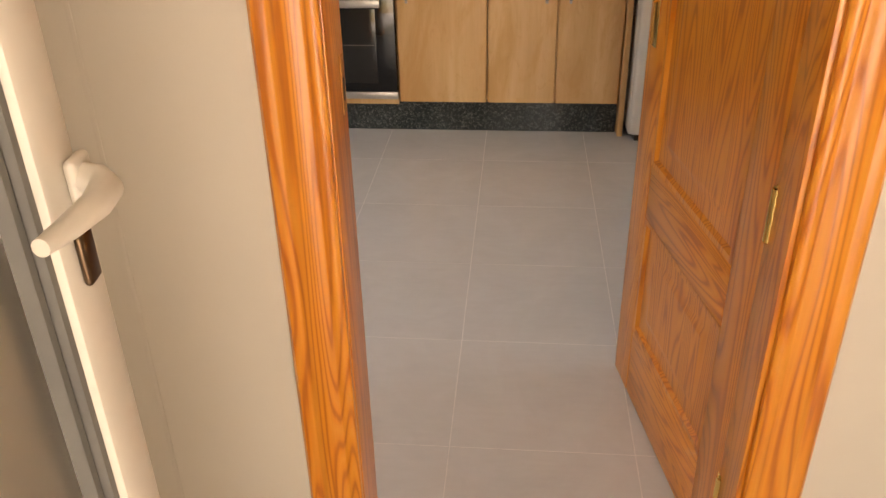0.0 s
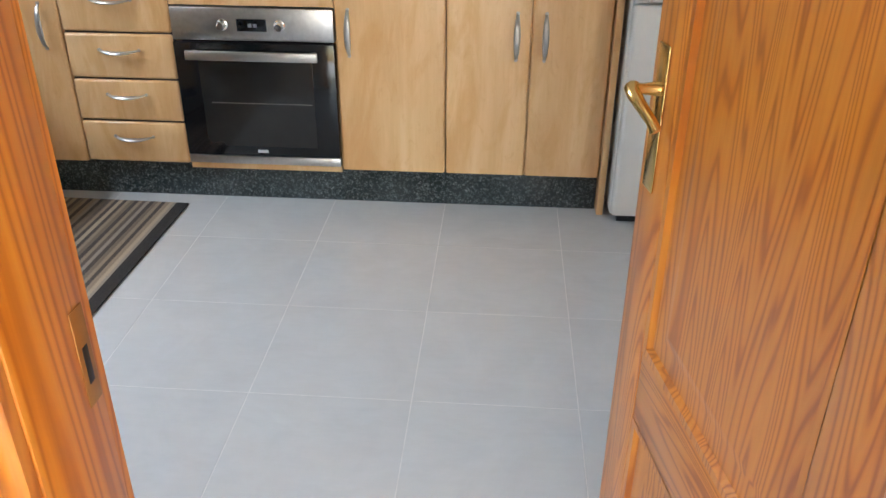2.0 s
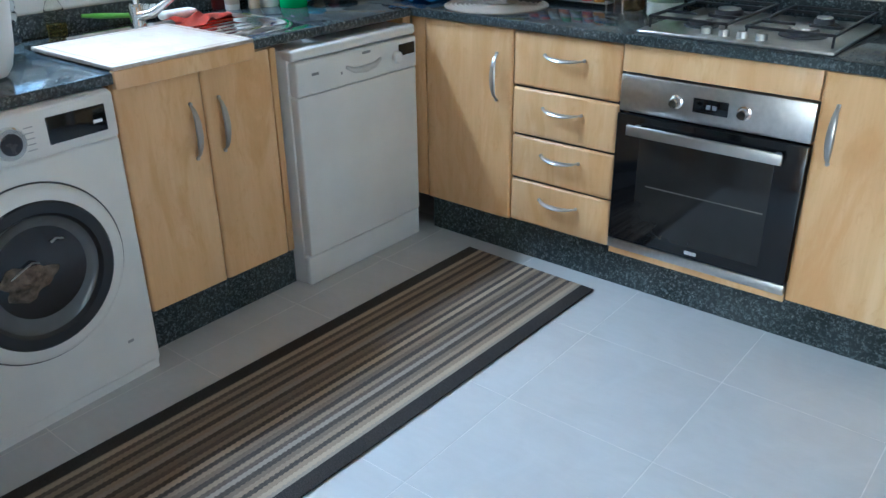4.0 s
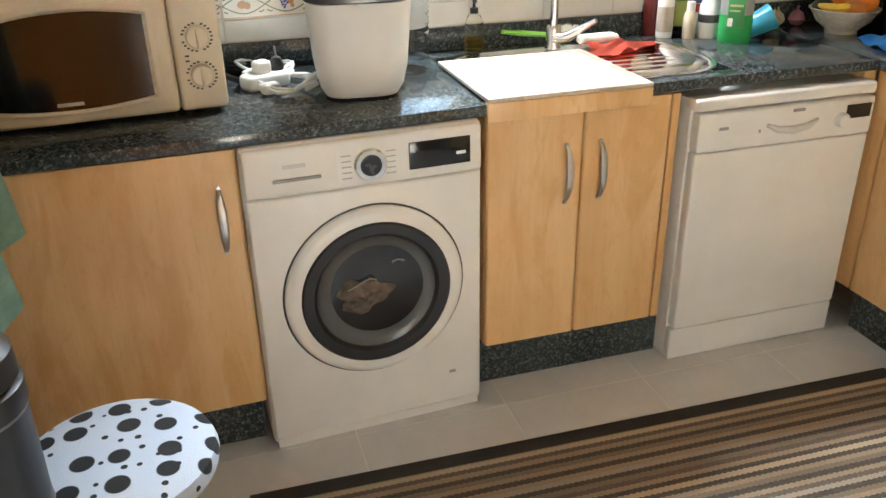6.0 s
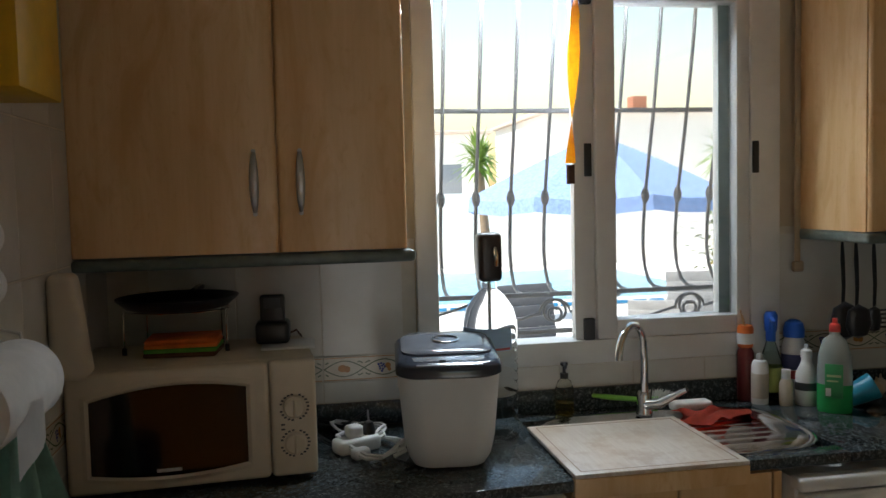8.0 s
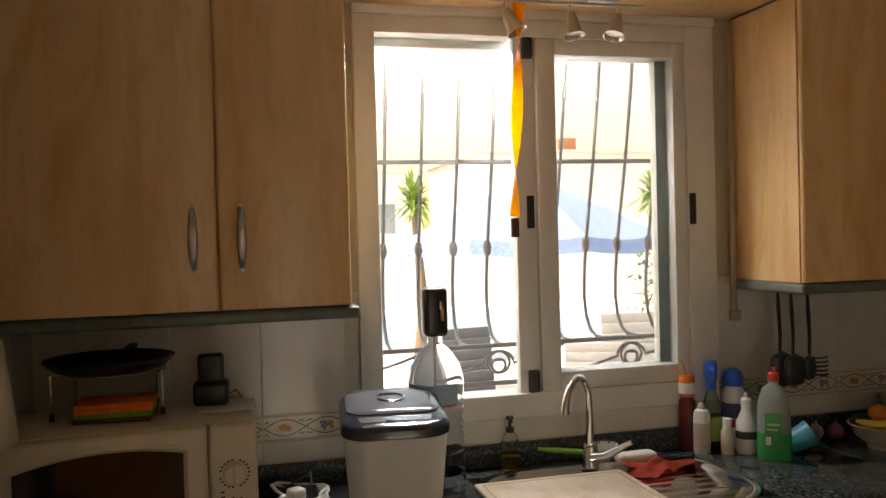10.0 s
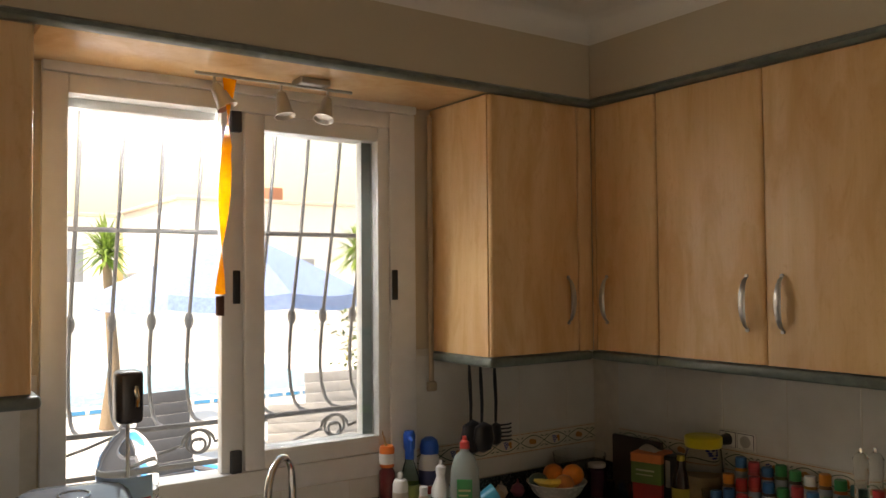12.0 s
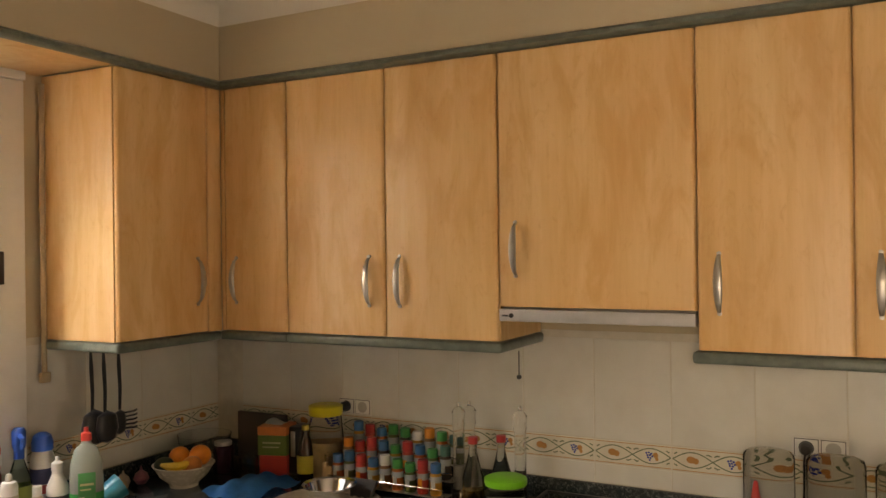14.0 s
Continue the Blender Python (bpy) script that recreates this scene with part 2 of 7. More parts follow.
def lathe(bm, profile, seg=20, at=(0, 0, 0), sx=1.0, sy=1.0, turn=None):
    """Turns a profile of (radius, height) round the z axis."""
    rings = []
    for r, z in profile:
        ring = []
        for k in range(seg if r > 1e-6 else 1):
            a = 2 * math.pi * k / seg
            p = Vector((r * sx * math.cos(a), r * sy * math.sin(a), z))
            if turn is not None:
                p = turn @ p
            ring.append(bm.verts.new(p + Vector(at)))
        rings.append(ring)
    for a, b in zip(rings, rings[1:]):
        for k in range(seg):
            q = [a[k % len(a)], a[(k + 1) % len(a)], b[(k + 1) % len(b)], b[k % len(b)]]
            u = []
            for v in q:
                if v not in u:
                    u.append(v)
            if len(u) > 2:
                bm.faces.new(u)
    return bm


def tube(bm, pts, radius, seg=8, flat=1.0):
    """A rod along points; radius may be one number or one a point."""
    pts = [Vector(p) for p in pts]
    rad = radius if isinstance(radius, (list, tuple)) else [radius] * len(pts)
    rings, side = [], None
    for i, p in enumerate(pts):
        d = (pts[min(i + 1, len(pts) - 1)] - pts[max(i - 1, 0)]).normalized()
        if side is None:
            side = d.cross(Vector((0, 0, 1)) if abs(d.z) < 0.9 else Vector((1, 0, 0))).normalized()
        side = (side - d * side.dot(d)).normalized()
        up = d.cross(side)
        rings.append([bm.verts.new(p + rad[i] * (math.cos(2 * math.pi * k / seg) * side + flat * math.sin(2 * math.pi * k / seg) * up)) for k in range(seg)])
    for a, b in zip(rings, rings[1:]):
        for k in range(seg):
            bm.faces.new((a[k], a[(k + 1) % seg], b[(k + 1) % seg], b[k]))
    bm.faces.new(rings[0][::-1])
    bm.faces.new(rings[-1])
    return bm


def prism(bm, outline, z0, z1, axis="z"):
    """An outline of (a, b) drawn out along an axis."""
    order = {"z": lambda a, b, h: (a, b, h), "y": lambda a, b, h: (a, h, b), "x": lambda a, b, h: (h, a, b)}[axis]
    lo = [bm.verts.new(order(a, b, z0)) for a, b in outline]
    hi = [bm.verts.new(order(a, b, z1)) for a, b in outline]
    n = len(lo)
    bm.faces.new(lo[::-1])
    bm.faces.new(hi)
    for k in range(n):
        bm.faces.new((lo[k], lo[(k + 1) % n], hi[(k + 1) % n], hi[k]))
    return bm


def part(name, bm, material, parent=None, label="", smooth=True, category=""):
    """Links a bmesh as one mesh object under a thing or a part."""
    bmesh.ops.recalc_face_normals(bm, faces=bm.faces[:])
    me = bpy.data.meshes.new(name)
    if smooth:
        for f in bm.faces:
            f.smooth = True
        for e in bm.edges:
            if len(e.link_faces) == 2 and e.calc_face_angle(0) > radians(38):
                e.smooth = False
    bm.to_mesh(me)
    bm.free()
    me.materials.append(material)
    ob = new(name, me)
    if parent is not None:
        ob.parent = parent
    return tagged(ob, label)


def B():
    return bmesh.new()


def thing(name, m, label, category, group="", kind=""):
    ob = new(name)
    ob.matrix_basis = m
    ob.empty_display_size = 0.05
    return tagged(ob, label, category, group, kind)


def structure(name, bm, material, label=""):
    return tagged(part(name, bm, material), label, kind="structure")


def piece(name, mesh, parent, loc, rz=0.0):
    ob = new(name, mesh)
    ob.parent = parent
    ob.location = loc
    ob.rotation_euler = (0, 0, radians(rz))
    return ob


def mesh_of(name, bm, material):
    ob = part(name, bm, material)
    me = ob.data
    bpy.data.objects.remove(ob)
    return me


def mottled(name, c, rough=0.6, **kw):
    return plain(name, c, rough, vary=0.18, scale=25, **kw)


# ------------------------------------------------------------- the room
# inside faces: west x 0, north y 0, south y -3.03, east x 4.2; the hall lies south of it
CEILING_Z, TOP = 2.62, 2.70
Y_S, Y_H = -3.03, -3.08
WIN = (-2.115, -0.895, 1.03, 2.34)

bm = B()
box(bm, -0.28, -3.4, 0, 0, WIN[0], TOP)
box(bm, -0.28, WIN[1], 0, 0, 0.25, TOP)
box(bm, -0.28, WIN[0], 0, 0, WIN[1], WIN[2])
box(bm, -0.28, WIN[0], WIN[3], 0, WIN[1], TOP)
wall_west = structure("wall_west", bm, PLASTER, "cream plastered outer wall with a window")
wall_north = structure("wall_north", box(B(), 0, 0, 0, 4.45, 0.25, TOP), PLASTER, "cream plastered wall behind the kitchen units")
bm = B()
box(bm, 0, Y_H, 0, 2.325, Y_S, TOP)
box(bm, 3.01, Y_H, 0, 4.45, Y_S, TOP)
box(bm, 2.325, Y_H, 2.06, 3.01, Y_S, TOP)
wall_south = structure("wall_south", bm, HALL_PAINT, "beige painted partition with the kitchen doorway")
# the gap in this wall is added, out of view, to admit fill light
bm = B()
box(bm, 4.2, Y_S, 0, 4.45, -2.4, TOP)
box(bm, 4.2, -1.85, 0, 4.45, 0, TOP)
box(bm, 4.2, -2.4, 2.2, 4.45, -1.85, TOP)
structure("wall_east", bm, PLASTER, "cream plastered wall with an unseen opening added for fill light")
bm = B()
box(bm, 0.9, -6.2, 0, 1.0, Y_H, TOP)
box(bm, 3.75, -6.2, 0, 3.85, Y_H, TOP)
box(bm, 1.0, -6.2, 0, 2.65, -6.0, TOP)
box(bm, 3.7, -6.2, 0, 3.75, -6.0, TOP)
box(bm, 2.65, -6.2, 2.2, 3.7, -6.0, TOP)
structure("wall_hall", bm, HALL_PAINT, "beige painted walls of the entrance hall")
structure("ceiling", box(B(), -0.28, -6.2, CEILING_Z, 4.45, 0.25, TOP + 0.1), CEIL, "off-white painted ceiling")

# boxed-in bulkhead above the wall units, and the coving where it meets the ceiling
bm = B()
box(bm, 0, -3.028, 2.346, 0.365, -0.365, CEILING_Z)
box(bm, 0, -0.365, 2.346, 4.2, 0, CEILING_Z)
structure("bulkhead", bm, PLASTER, "cream plastered bulkhead above the wall cabinets")


def coving(points, name):
    """A curved plaster coving swept round an inner corner."""
    bm = B()
    prof = [(0.0, 0.0)] + [(0.085 * (1 - math.cos(a)), 0.08 * math.sin(a)) for a in np.linspace(0.15, 1.45, 7)] + [(0.1, 0.078)]
    rings = []
    for (x, y), (nx, ny) in points:
        rings.append([bm.verts.new((x + nx * a, y + ny * a, 2.542 + b)) for a, b in prof])
    for r, s in zip(rings, rings[1:]):
        for k in range(len(prof) - 1):
            bm.faces.new((r[k], r[k + 1], s[k + 1], s[k]))
    return structure(name, bm, CEIL, "white plaster coving")


coving([((0.366, -3.028), (1, 0)), ((0.366, -0.366), (1, -1)), ((4.2, -0.366), (0, -1))], "trim_coving")

# floor: screed, then the tiles as pieces
floor = structure("floor", box(B(), -0.28, -6.2, -0.12, 4.45, 0.25, -0.0007), FLOOR_GROUT, "pale grey porcelain tiled floor")

# window: outer frame, two sliding sashes pushed to one side
win = thing("window_1", pose(0, 0, 0), "white aluminium sliding window with one half open", "window", kind="structure")
bm = B()
Y0, Y1, Z0, Z1 = WIN
box(bm, -0.09, Y0, Z0, 0.018, Y0 + 0.068, Z1 - 0.05, 0.004)
box(bm, -0.09, Y1 - 0.105, Z0, 0.018, Y1, Z1 - 0.05, 0.004)
box(bm, -0.09, Y0 + 0.068, Z0, 0.018, Y1 - 0.105, 1.105, 0.004)
box(bm, -0.09, Y0 + 0.068, 2.235, 0.018, Y1 - 0.105, Z1 - 0.05, 0.004)
box(bm, -0.088, Y0 + 0.068, 2.207, -0.05, -1.6, 2.235, 0.003)
part("window_frame", bm, WHITE_ALU, win)
part("shutter_box", box(box(B(), -0.12, Y0, Z1 - 0.049, 0.03, Y1, Z1 - 0.006, 0.004), -0.1, Y1 - 0.1, Z1 - 0.06, 0.0, Y1 - 0.05, Z1 - 0.05), WHITE_ALU, win, "white roller shutter box")


def sash(x0, x1, ya, yb, right):
    bm = B()
    w = 0.066
    box(bm, x0, ya, 1.106, x1, ya + w, 2.234, 0.004)
    box(bm, x0, yb - right, 1.106, x1, yb, 2.234, 0.004)
    box(bm, x0, ya + w, 1.106, x1, yb - right, 1.165, 0.004)
    box(bm, x0, ya + w, 2.183, x1, yb - right, 2.234, 0.004)
    s = part("sash", bm, WHITE_ALU, win)
    p = part("pane", box(B(), (x0 + x1) / 2 - 0.003, ya + w - 0.004, 1.16, (x0 + x1) / 2 + 0.003, yb - right + 0.004, 2.188), PANE, s, "clear glass pane")
    p.visible_shadow = False
    return s


sash(-0.035, 0.012, -1.53, -1.001, 0.046)
# dark strip painted in for the shade on the outer sash's stile
part("edge_profile", box(B(), -0.0395, -1.086, 1.166, -0.0365, -1.048, 2.182), plain("sash_shade_grey", (0.19, 0.23, 0.22), 0.5), win, "dark grey-green strip for the shade on the outer sash")
sash(-0.085, -0.04, -1.535, -1.018, 0.066)
for y in (-1.554, -0.985):
    s = part("sash_lock", box(B(), -0.03 if y < -1.5 else 0.0185, y - 0.012, 1.63, 0.006 if y < -1.5 else 0.024, y + 0.012, 1.735, 0.003), BLACK_PLASTIC, win, "black recessed sash lock")
part("stile", box(B(), -0.036, -1.602, 1.106, 0.0, -1.532, 2.234, 0.004), WHITE_ALU, win)
for z in (1.105, 2.17):
    part("bumper", box(B(), -0.02, -1.575, z, 0.016, -1.54, z + 0.07, 0.004), DARK_GREY, win, "dark plastic corner bumper")
bm = B()
tube(bm, [(0.03, -0.84, 2.29), (0.03, -0.84, 1.33)], 0.011, 6, 0.3)
tagged(part("shutter_strap", box(bm, 0.022, -0.858, 1.30, 0.042, -0.822, 1.335, 0.005), plain("beige_webbing", (0.42, 0.33, 0.22), 0.9), None), "beige webbing strap of the roller shutter", "strap")

# sill board and soffit shelf that bridges the wall cabinets over the window
structure("trim_soffit_board", box(B(), 0.0, -2.17, 2.318, 0.355, -0.83, 2.344, 0.003), MAPLE, "maple laminate soffit board over the window")


def moulding(pts, z0, z1, out, name, label):
    """A rounded cornice strip following a plan line."""
    bm = B()
    prof = [(0.0, z0), (out * 0.6, z0), (out, z0 + (z1 - z0) * 0.3), (out, z0 + (z1 - z0) * 0.7), (out * 0.6, z1), (0.0, z1)]
    rings = [[bm.verts.new((x + nx * a, y + ny * a, z)) for a, z in prof] for (x, y), (nx, ny) in pts]
    for r, s in zip(rings, rings[1:]):
        for k in range(len(prof)):
            bm.faces.new((r[k], r[(k + 1) % 6], s[(k + 1) % 6], s[k]))
    bm.faces.new(rings[0])
    bm.faces.new(rings[-1])
    return tagged(part(name, bm, GREEN_TRIM), label, "moulding", kind="structure")


moulding([((0.355, -3.028), (1, 0)), ((0.355, -0.355), (1, -1)), ((4.2, -0.355), (0, -1))], 2.318, 2.345, 0.03, "trim_cornice", "green stained cornice over the wall cabinets")

# kitchen doorway: jamb lining and moulded casings in varnished pine
Y_K = -2.975
frame_ob = thing("door_frame", pose(0, 0, 0), "orange varnished pine door frame with moulded casings", "door frame", kind="structure")
bm = B()
box(bm, 2.326, Y_H + 0.001, 0, 2.338, Y_K, 2.04, 0.002)
part("jamb", bm, PINE, frame_ob)
part("jamb", box(B(), 2.99, Y_H + 0.001, 0, 3.009, Y_K, 2.04, 0.002), PINE, frame_ob)
part("head", box(B(), 2.326, Y_H + 0.001, 2.04, 3.009, Y_K, 2.059, 0.002), PINE, frame_ob)
CASING = [(0, 0), (0, 0.012), (0.005, 0.016), (0.016, 0.017), (0.02, 0.0145), (0.024, 0.0145), (0.03, 0.018), (0.046, 0.020), (0.062, 0.019), (0.067, 0.016), (0.071, 0.016), (0.077, 0.019), (0.089, 0.017), (0.095, 0.01), (0.095, 0)]
for side, y, s in (("hall", Y_H, -1), ("kitchen", Y_K, 1)):
    part("casing", prism(B(), [(2.336 - a, y + s * b) for a, b in CASING], 0, 2.13), PINE, frame_ob)
    part("casing", prism(B(), [(2.999 + a, y + s * b) for a, b in CASING], 0, 2.13), PINE, frame_ob)
    part("casing_head", prism(B(), [(y + s * b, 2.05 + a) for a, b in CASING], 2.336, 2.999, "x"), PINE, frame_ob)
for xa, xb in ((2.241, 2.3255), (3.0095, 3.094)):
    part("backing", box(B(), xa, Y_S, 0, xb, Y_K - 0.0005, 2.13, 0.002), PINE, frame_ob)
part("backing", box(B(), 2.3255, Y_S, 2.0595, 3.0095, Y_K - 0.0005, 2.14, 0.002), PINE, frame_ob)
for x in (1.99, 1.74):
    structure("trim_joint", box(B(), x - 0.004, Y_H - 0.0015, 0, x + 0.004, Y_H, TOP - 0.09, 0.001), HALL_PAINT, "faint upright joint in the hall wall")
strike = part("strike_plate", box(B(), 2.338, -2.999, 0.955, 2.3392, -2.979, 1.045, 0.0005), plain("worn_brass", (0.50, 0.25, 0.07), 0.4, 0.6), frame_ob, "brass strike plate")
part("latch_hole", box(B(), 2.3391, -2.993, 0.975, 2.3398, -2.985, 1.01, 0.0003), BLACK_PLASTIC, strike, "dark latch hole")

# the door itself, standing open into the kitchen; local x runs from the hinge to the free edge, y is its thickness
DOOR_L, DOOR_H = 0.662, 2.02
door = thing("door_1", pose(3.012, -2.971, 0.008, 0, 0, 100.2), "orange varnished pine panel door standing open", "door", kind="structure")


def panel_door(parent, length, height, mat, rails):
    """Stiles, rails and fielded panels; rails are the heights (from, to)."""
    st, th = 0.105, 0.036
    for x in (0, length - st):
        part("stile", box(B(), x, -th / 2, 0, x + st, th / 2, height, 0.004), mat, parent)
    for z0, z1 in rails:
        part("rail", box(B(), st, -th / 2 + 0.001, z0, length - st, th / 2 - 0.001, z1, 0.003), PINE_RAIL, parent)
    for (a, z0), (z1, b) in zip(rails, rails[1:]):
        bm = B()
        box(bm, st, -0.008, z0, length - st, 0.008, z1)
        for s in (-1, 1):
            r0 = [(st, z0), (length - st, z0), (length - st, z1), (st, z1)]
            ring = []
            for inset, y in ((0.0, 0.017), (0.012, 0.0165), (0.02, 0.0085), (0.055, 0.0085), (0.075, 0.0135), (0.08, 0.0135)):
                ring.append([bm.verts.new((x + (inset if x < length / 2 else -inset), s * y, z + (inset if z < (z0 + z1) / 2 else -inset))) for x, z in r0])
            for p, q in zip(ring, ring[1:]):
                for k in range(4):
                    bm.faces.new((p[k], p[(k + 1) % 4], q[(k + 1) % 4], q[k]))
            bm.faces.new(ring[-1])
        part("panel", bm, mat, parent)


panel_door(door, DOOR_L, DOOR_H, PINE, [(0, 0.19), (0.50, 0.632), (1.90, DOOR_H)])
for z in (0.2, 0.79, 1.75):
    bm = B()
    tube(bm, [(-0.012, 0.024, z - 0.045), (-0.012, 0.024, z + 0.045)], 0.008, 10)
    for e in (-0.047, 0.047):
        lathe(bm, [(0, -0.004), (0.006, 0), (0, 0.006)], 8, (-0.012, 0.024, z + e))
    box(bm, -0.012, 0.0182, z - 0.042, 0.006, 0.0205, z + 0.042)
    part("hinge", bm, BRASS, door, "brass butt hinge")
for s in (-1, 1):
    bm = B()
    box(bm, DOOR_L - 0.063, s * 0.018 - (0.004 if s < 0 else 0), 0.882, DOOR_L - 0.024, s * 0.018 + (0.004 if s > 0 else 0), 1.098, 0.002)
    plate = part("handle_plate", bm, BRASS, door, "long brass handle plate")
    bm = B()
    hx, hz = DOOR_L - 0.043, 1.035
    tube(bm, [(hx, s * 0.02, hz), (hx, s * 0.045, hz), (hx, s * 0.058, hz)], [0.011, 0.008, 0.010], 10)
    tube(bm, [(hx + 0.006, s * 0.058, hz), (hx - 0.010, s * 0.061, hz - 0.004), (hx - 0.026, s * 0.054, hz - 0.016), (hx - 0.042, s * 0.043, hz - 0.033), (hx - 0.052, s * 0.038, hz - 0.045)], [0.012, 0.010, 0.009, 0.008, 0.009], 10)
    part("lever", bm, BRASS, plate, "curved brass lever")

# front door leaf, open in the hall: white frame, glass, lever
leaf = thing("door_2", pose(2.388, -4.54, -0.012, 0, 0, 95), "cream framed glazed front door standing open", "door", kind="structure")
CREAM_ALU = plain("cream_lacquered_frame", (0.72, 0.68, 0.60), 0.35, vary=0.03)
bm = B()
box(bm, 0.764, -0.025, 0, 0.811, 0.025, 2.1, 0.006)
box(bm, 0, -0.025, 0, 0.09, 0.025, 2.1, 0.006)
box(bm, 0.09, -0.025, 0, 0.764, 0.025, 0.25, 0.004)
box(bm, 0.09, -0.025, 2.0, 0.764, 0.025, 2.1, 0.004)
part("leaf_frame", bm, CREAM_ALU, leaf)
part("gasket", box(box(box(B(), 0.757, -0.019, 0.25, 0.7635, 0.019, 2.0), 0.748, -0.014, 0.25, 0.7545, 0.014, 2.0), 0.0905, -0.012, 0.25, 0.099, 0.012, 2.0), plain("grey_gasket", (0.16, 0.16, 0.15), 0.6), leaf)
part("pane", box(B(), 0.09, -0.004, 0.25, 0.764, 0.004, 2.0), glass("frosted_door_glass", (0.9, 0.86, 0.8), 0.35), leaf, "obscured glass pane")
bm = B()
box(bm, 0.787, -0.033, 1.178, 0.811, -0.0252, 1.210, 0.007, 3)
tube(bm, [(0.797, -0.03, 1.196), (0.797, -0.041, 1.195), (0.790, -0.047, 1.193), (0.768, -0.049, 1.193), (0.738, -0.047, 1.195), (0.712, -0.044, 1.197)], [0.010, 0.009, 0.0095, 0.0085, 0.007, 0.005], 12)
part("lever", bm, CREAM_ALU, leaf, "cream lever handle")
part("lock_cylinder", box(B(), 0.778, -0.031, 1.134, 0.795, -0.0252, 1.168, 0.007, 3), plain("dull_lock_metal", (0.12, 0.08, 0.05), 0.3, 1.0), leaf, "dark lock cylinder")


# ------------------------------------------------------------- cabinets
# local frame of every unit: x along its front, the front face at y 0, its body behind it towards +y


def at_north(x, z=0.0, y=-0.58):
    return pose(x, y, z)


def at_west(y, z=0.0, x=0.58):
    return pose(x, y, z, 0, 0, 90)


def bow_handle(parent, x, z, length=0.165, vertical=True):
    """A bowed satin metal handle, wide in the middle and thin at the feet."""
    bm, pts, rad = B(), [], []
    for k in range(13):
        u = -1 + 2 * k / 12
        off, along = -0.030 * (1 - u * u) ** 0.6 - 0.001, u * length / 2
        pts.append((x, off, z + along) if vertical else (x + along, off, z - 0.006 * (1 - u * u)))
        rad.append(0.0045 + 0.0075 * (1 - u * u))
    tube(bm, pts, rad, 8, 0.55)
    for u in (-1, 1):
        lathe(bm, [(0, 0), (0.006, 0.001), (0.006, 0.006), (0, 0.007)], 8, (x, -0.001, z + u * length / 2) if vertical else (x + u * length / 2, -0.001, z), turn=Matrix.Rotation(radians(90), 3, "X"))
    return part("handle", bm, SATIN, parent, "bowed satin metal handle")


def front(parent, x0, x1, z0, z1, name="door", gap=0.0014):
    """A postformed front: its upright edges are rolled."""
    return part(name, box(B(), x0 + gap, 0, z0, x1 - gap, 0.0205, z1, 0.0165, 5, "z"), MAPLE, parent)


BASE_Z0, BASE_Z1 = 0.145, 0.848


def base_unit(m, width, doors, label, depth=0.55, grip=0.675):
    """A base cabinet. doors: (from, to, handle side or None)."""
    u = thing("base_cabinet", m, label, "cabinet", "base cabinets")
    part("body", box(B(), 0.001, 0.021, BASE_Z0, width - 0.001, depth, BASE_Z1), MAPLE, u)
    for a, b, side in doors:
        d = front(u, a, b, BASE_Z0 + 0.002, BASE_Z1 - 0.004)
        if side:
            bow_handle(d, a + 0.05 if side < 0 else b - 0.05, grip)
    return u


# north run
u = thing("base_cabinet", at_north(0.645), "maple laminate corner base cabinet with one door", "cabinet", "base cabinets")
part("body", box(B(), -0.06, 0.021, BASE_Z0, 0.394, 0.55, BASE_Z1), MAPLE, u)
part("filler", box(B(), -0.063, 0.002, BASE_Z0, -0.002, 0.02, BASE_Z1 - 0.004, 0.003), MAPLE, u)
d = front(u, 0.0, 0.395, BASE_Z0 + 0.002, BASE_Z1 - 0.004)
bow_handle(d, 0.33, 0.675)

u = thing("drawer_unit", at_north(1.042), "maple laminate unit with four drawers", "cabinet", "base cabinets")
part("body", box(B(), 0.001, 0.021, BASE_Z0, 0.412, 0.55, BASE_Z1), DARK_GREY, u)
zs = [0.147, 0.317, 0.482, 0.655, 0.846]
for a, b in zip(zs, zs[1:]):
    d = part("drawer", box(B(), 0.002, 0, a + 0.003, 0.411, 0.02, b - 0.003, 0.010, 3), MAPLE, u)
    bow_handle(d, 0.205, (a + b) / 2 + 0.025, 0.15, False)

# oven housing
u = thing("oven_housing", at_north(1.456), "maple laminate housing round the built-in oven", "cabinet", "base cabinets")
for xa, xb in ((0.0, 0.015), (0.585, 0.598)):
    part("side", box(B(), xa, 0.03, BASE_Z0, xb, 0.55, BASE_Z1), MAPLE, u)
part("top_rail", box(B(), 0.002, 0.0, 0.762, 0.597, 0.02, 0.846, 0.003), MAPLE, u)
part("bottom_rail", box(B(), 0.0, 0.006, 0.132, 0.598, 0.026, 0.158, 0.002), MAPLE, u)
ov = thing("oven", at_north(1.458, 0.16), "built-in electric oven with black glass door", "oven")
part("body", box(B(), 0.018, 0.03, 0.0, 0.577, 0.5, 0.59), BLACK_PLASTIC, ov)
pan = part("control_panel", box(B(), 0.0, -0.004, 0.478, 0.595, 0.03, 0.596, 0.004), STEEL, ov, "brushed steel control panel")
for x in (0.19, 0.40):
    bm = B()
    lathe(bm, [(0, 0), (0.021, 0.0), (0.021, 0.004), (0.016, 0.006), (0.0145, 0.028), (0.012, 0.031), (0, 0.031)], 20, (x, -0.004, 0.535), turn=Matrix.Rotation(radians(90), 3, "X"))
    k = part("knob", bm, CHROME, pan, "chrome push knob")
disp = part("display", box(B(), 0.243, -0.0065, 0.513, 0.352, -0.0035, 0.557, 0.002), BLACK_GLASS, pan, "black clock display")
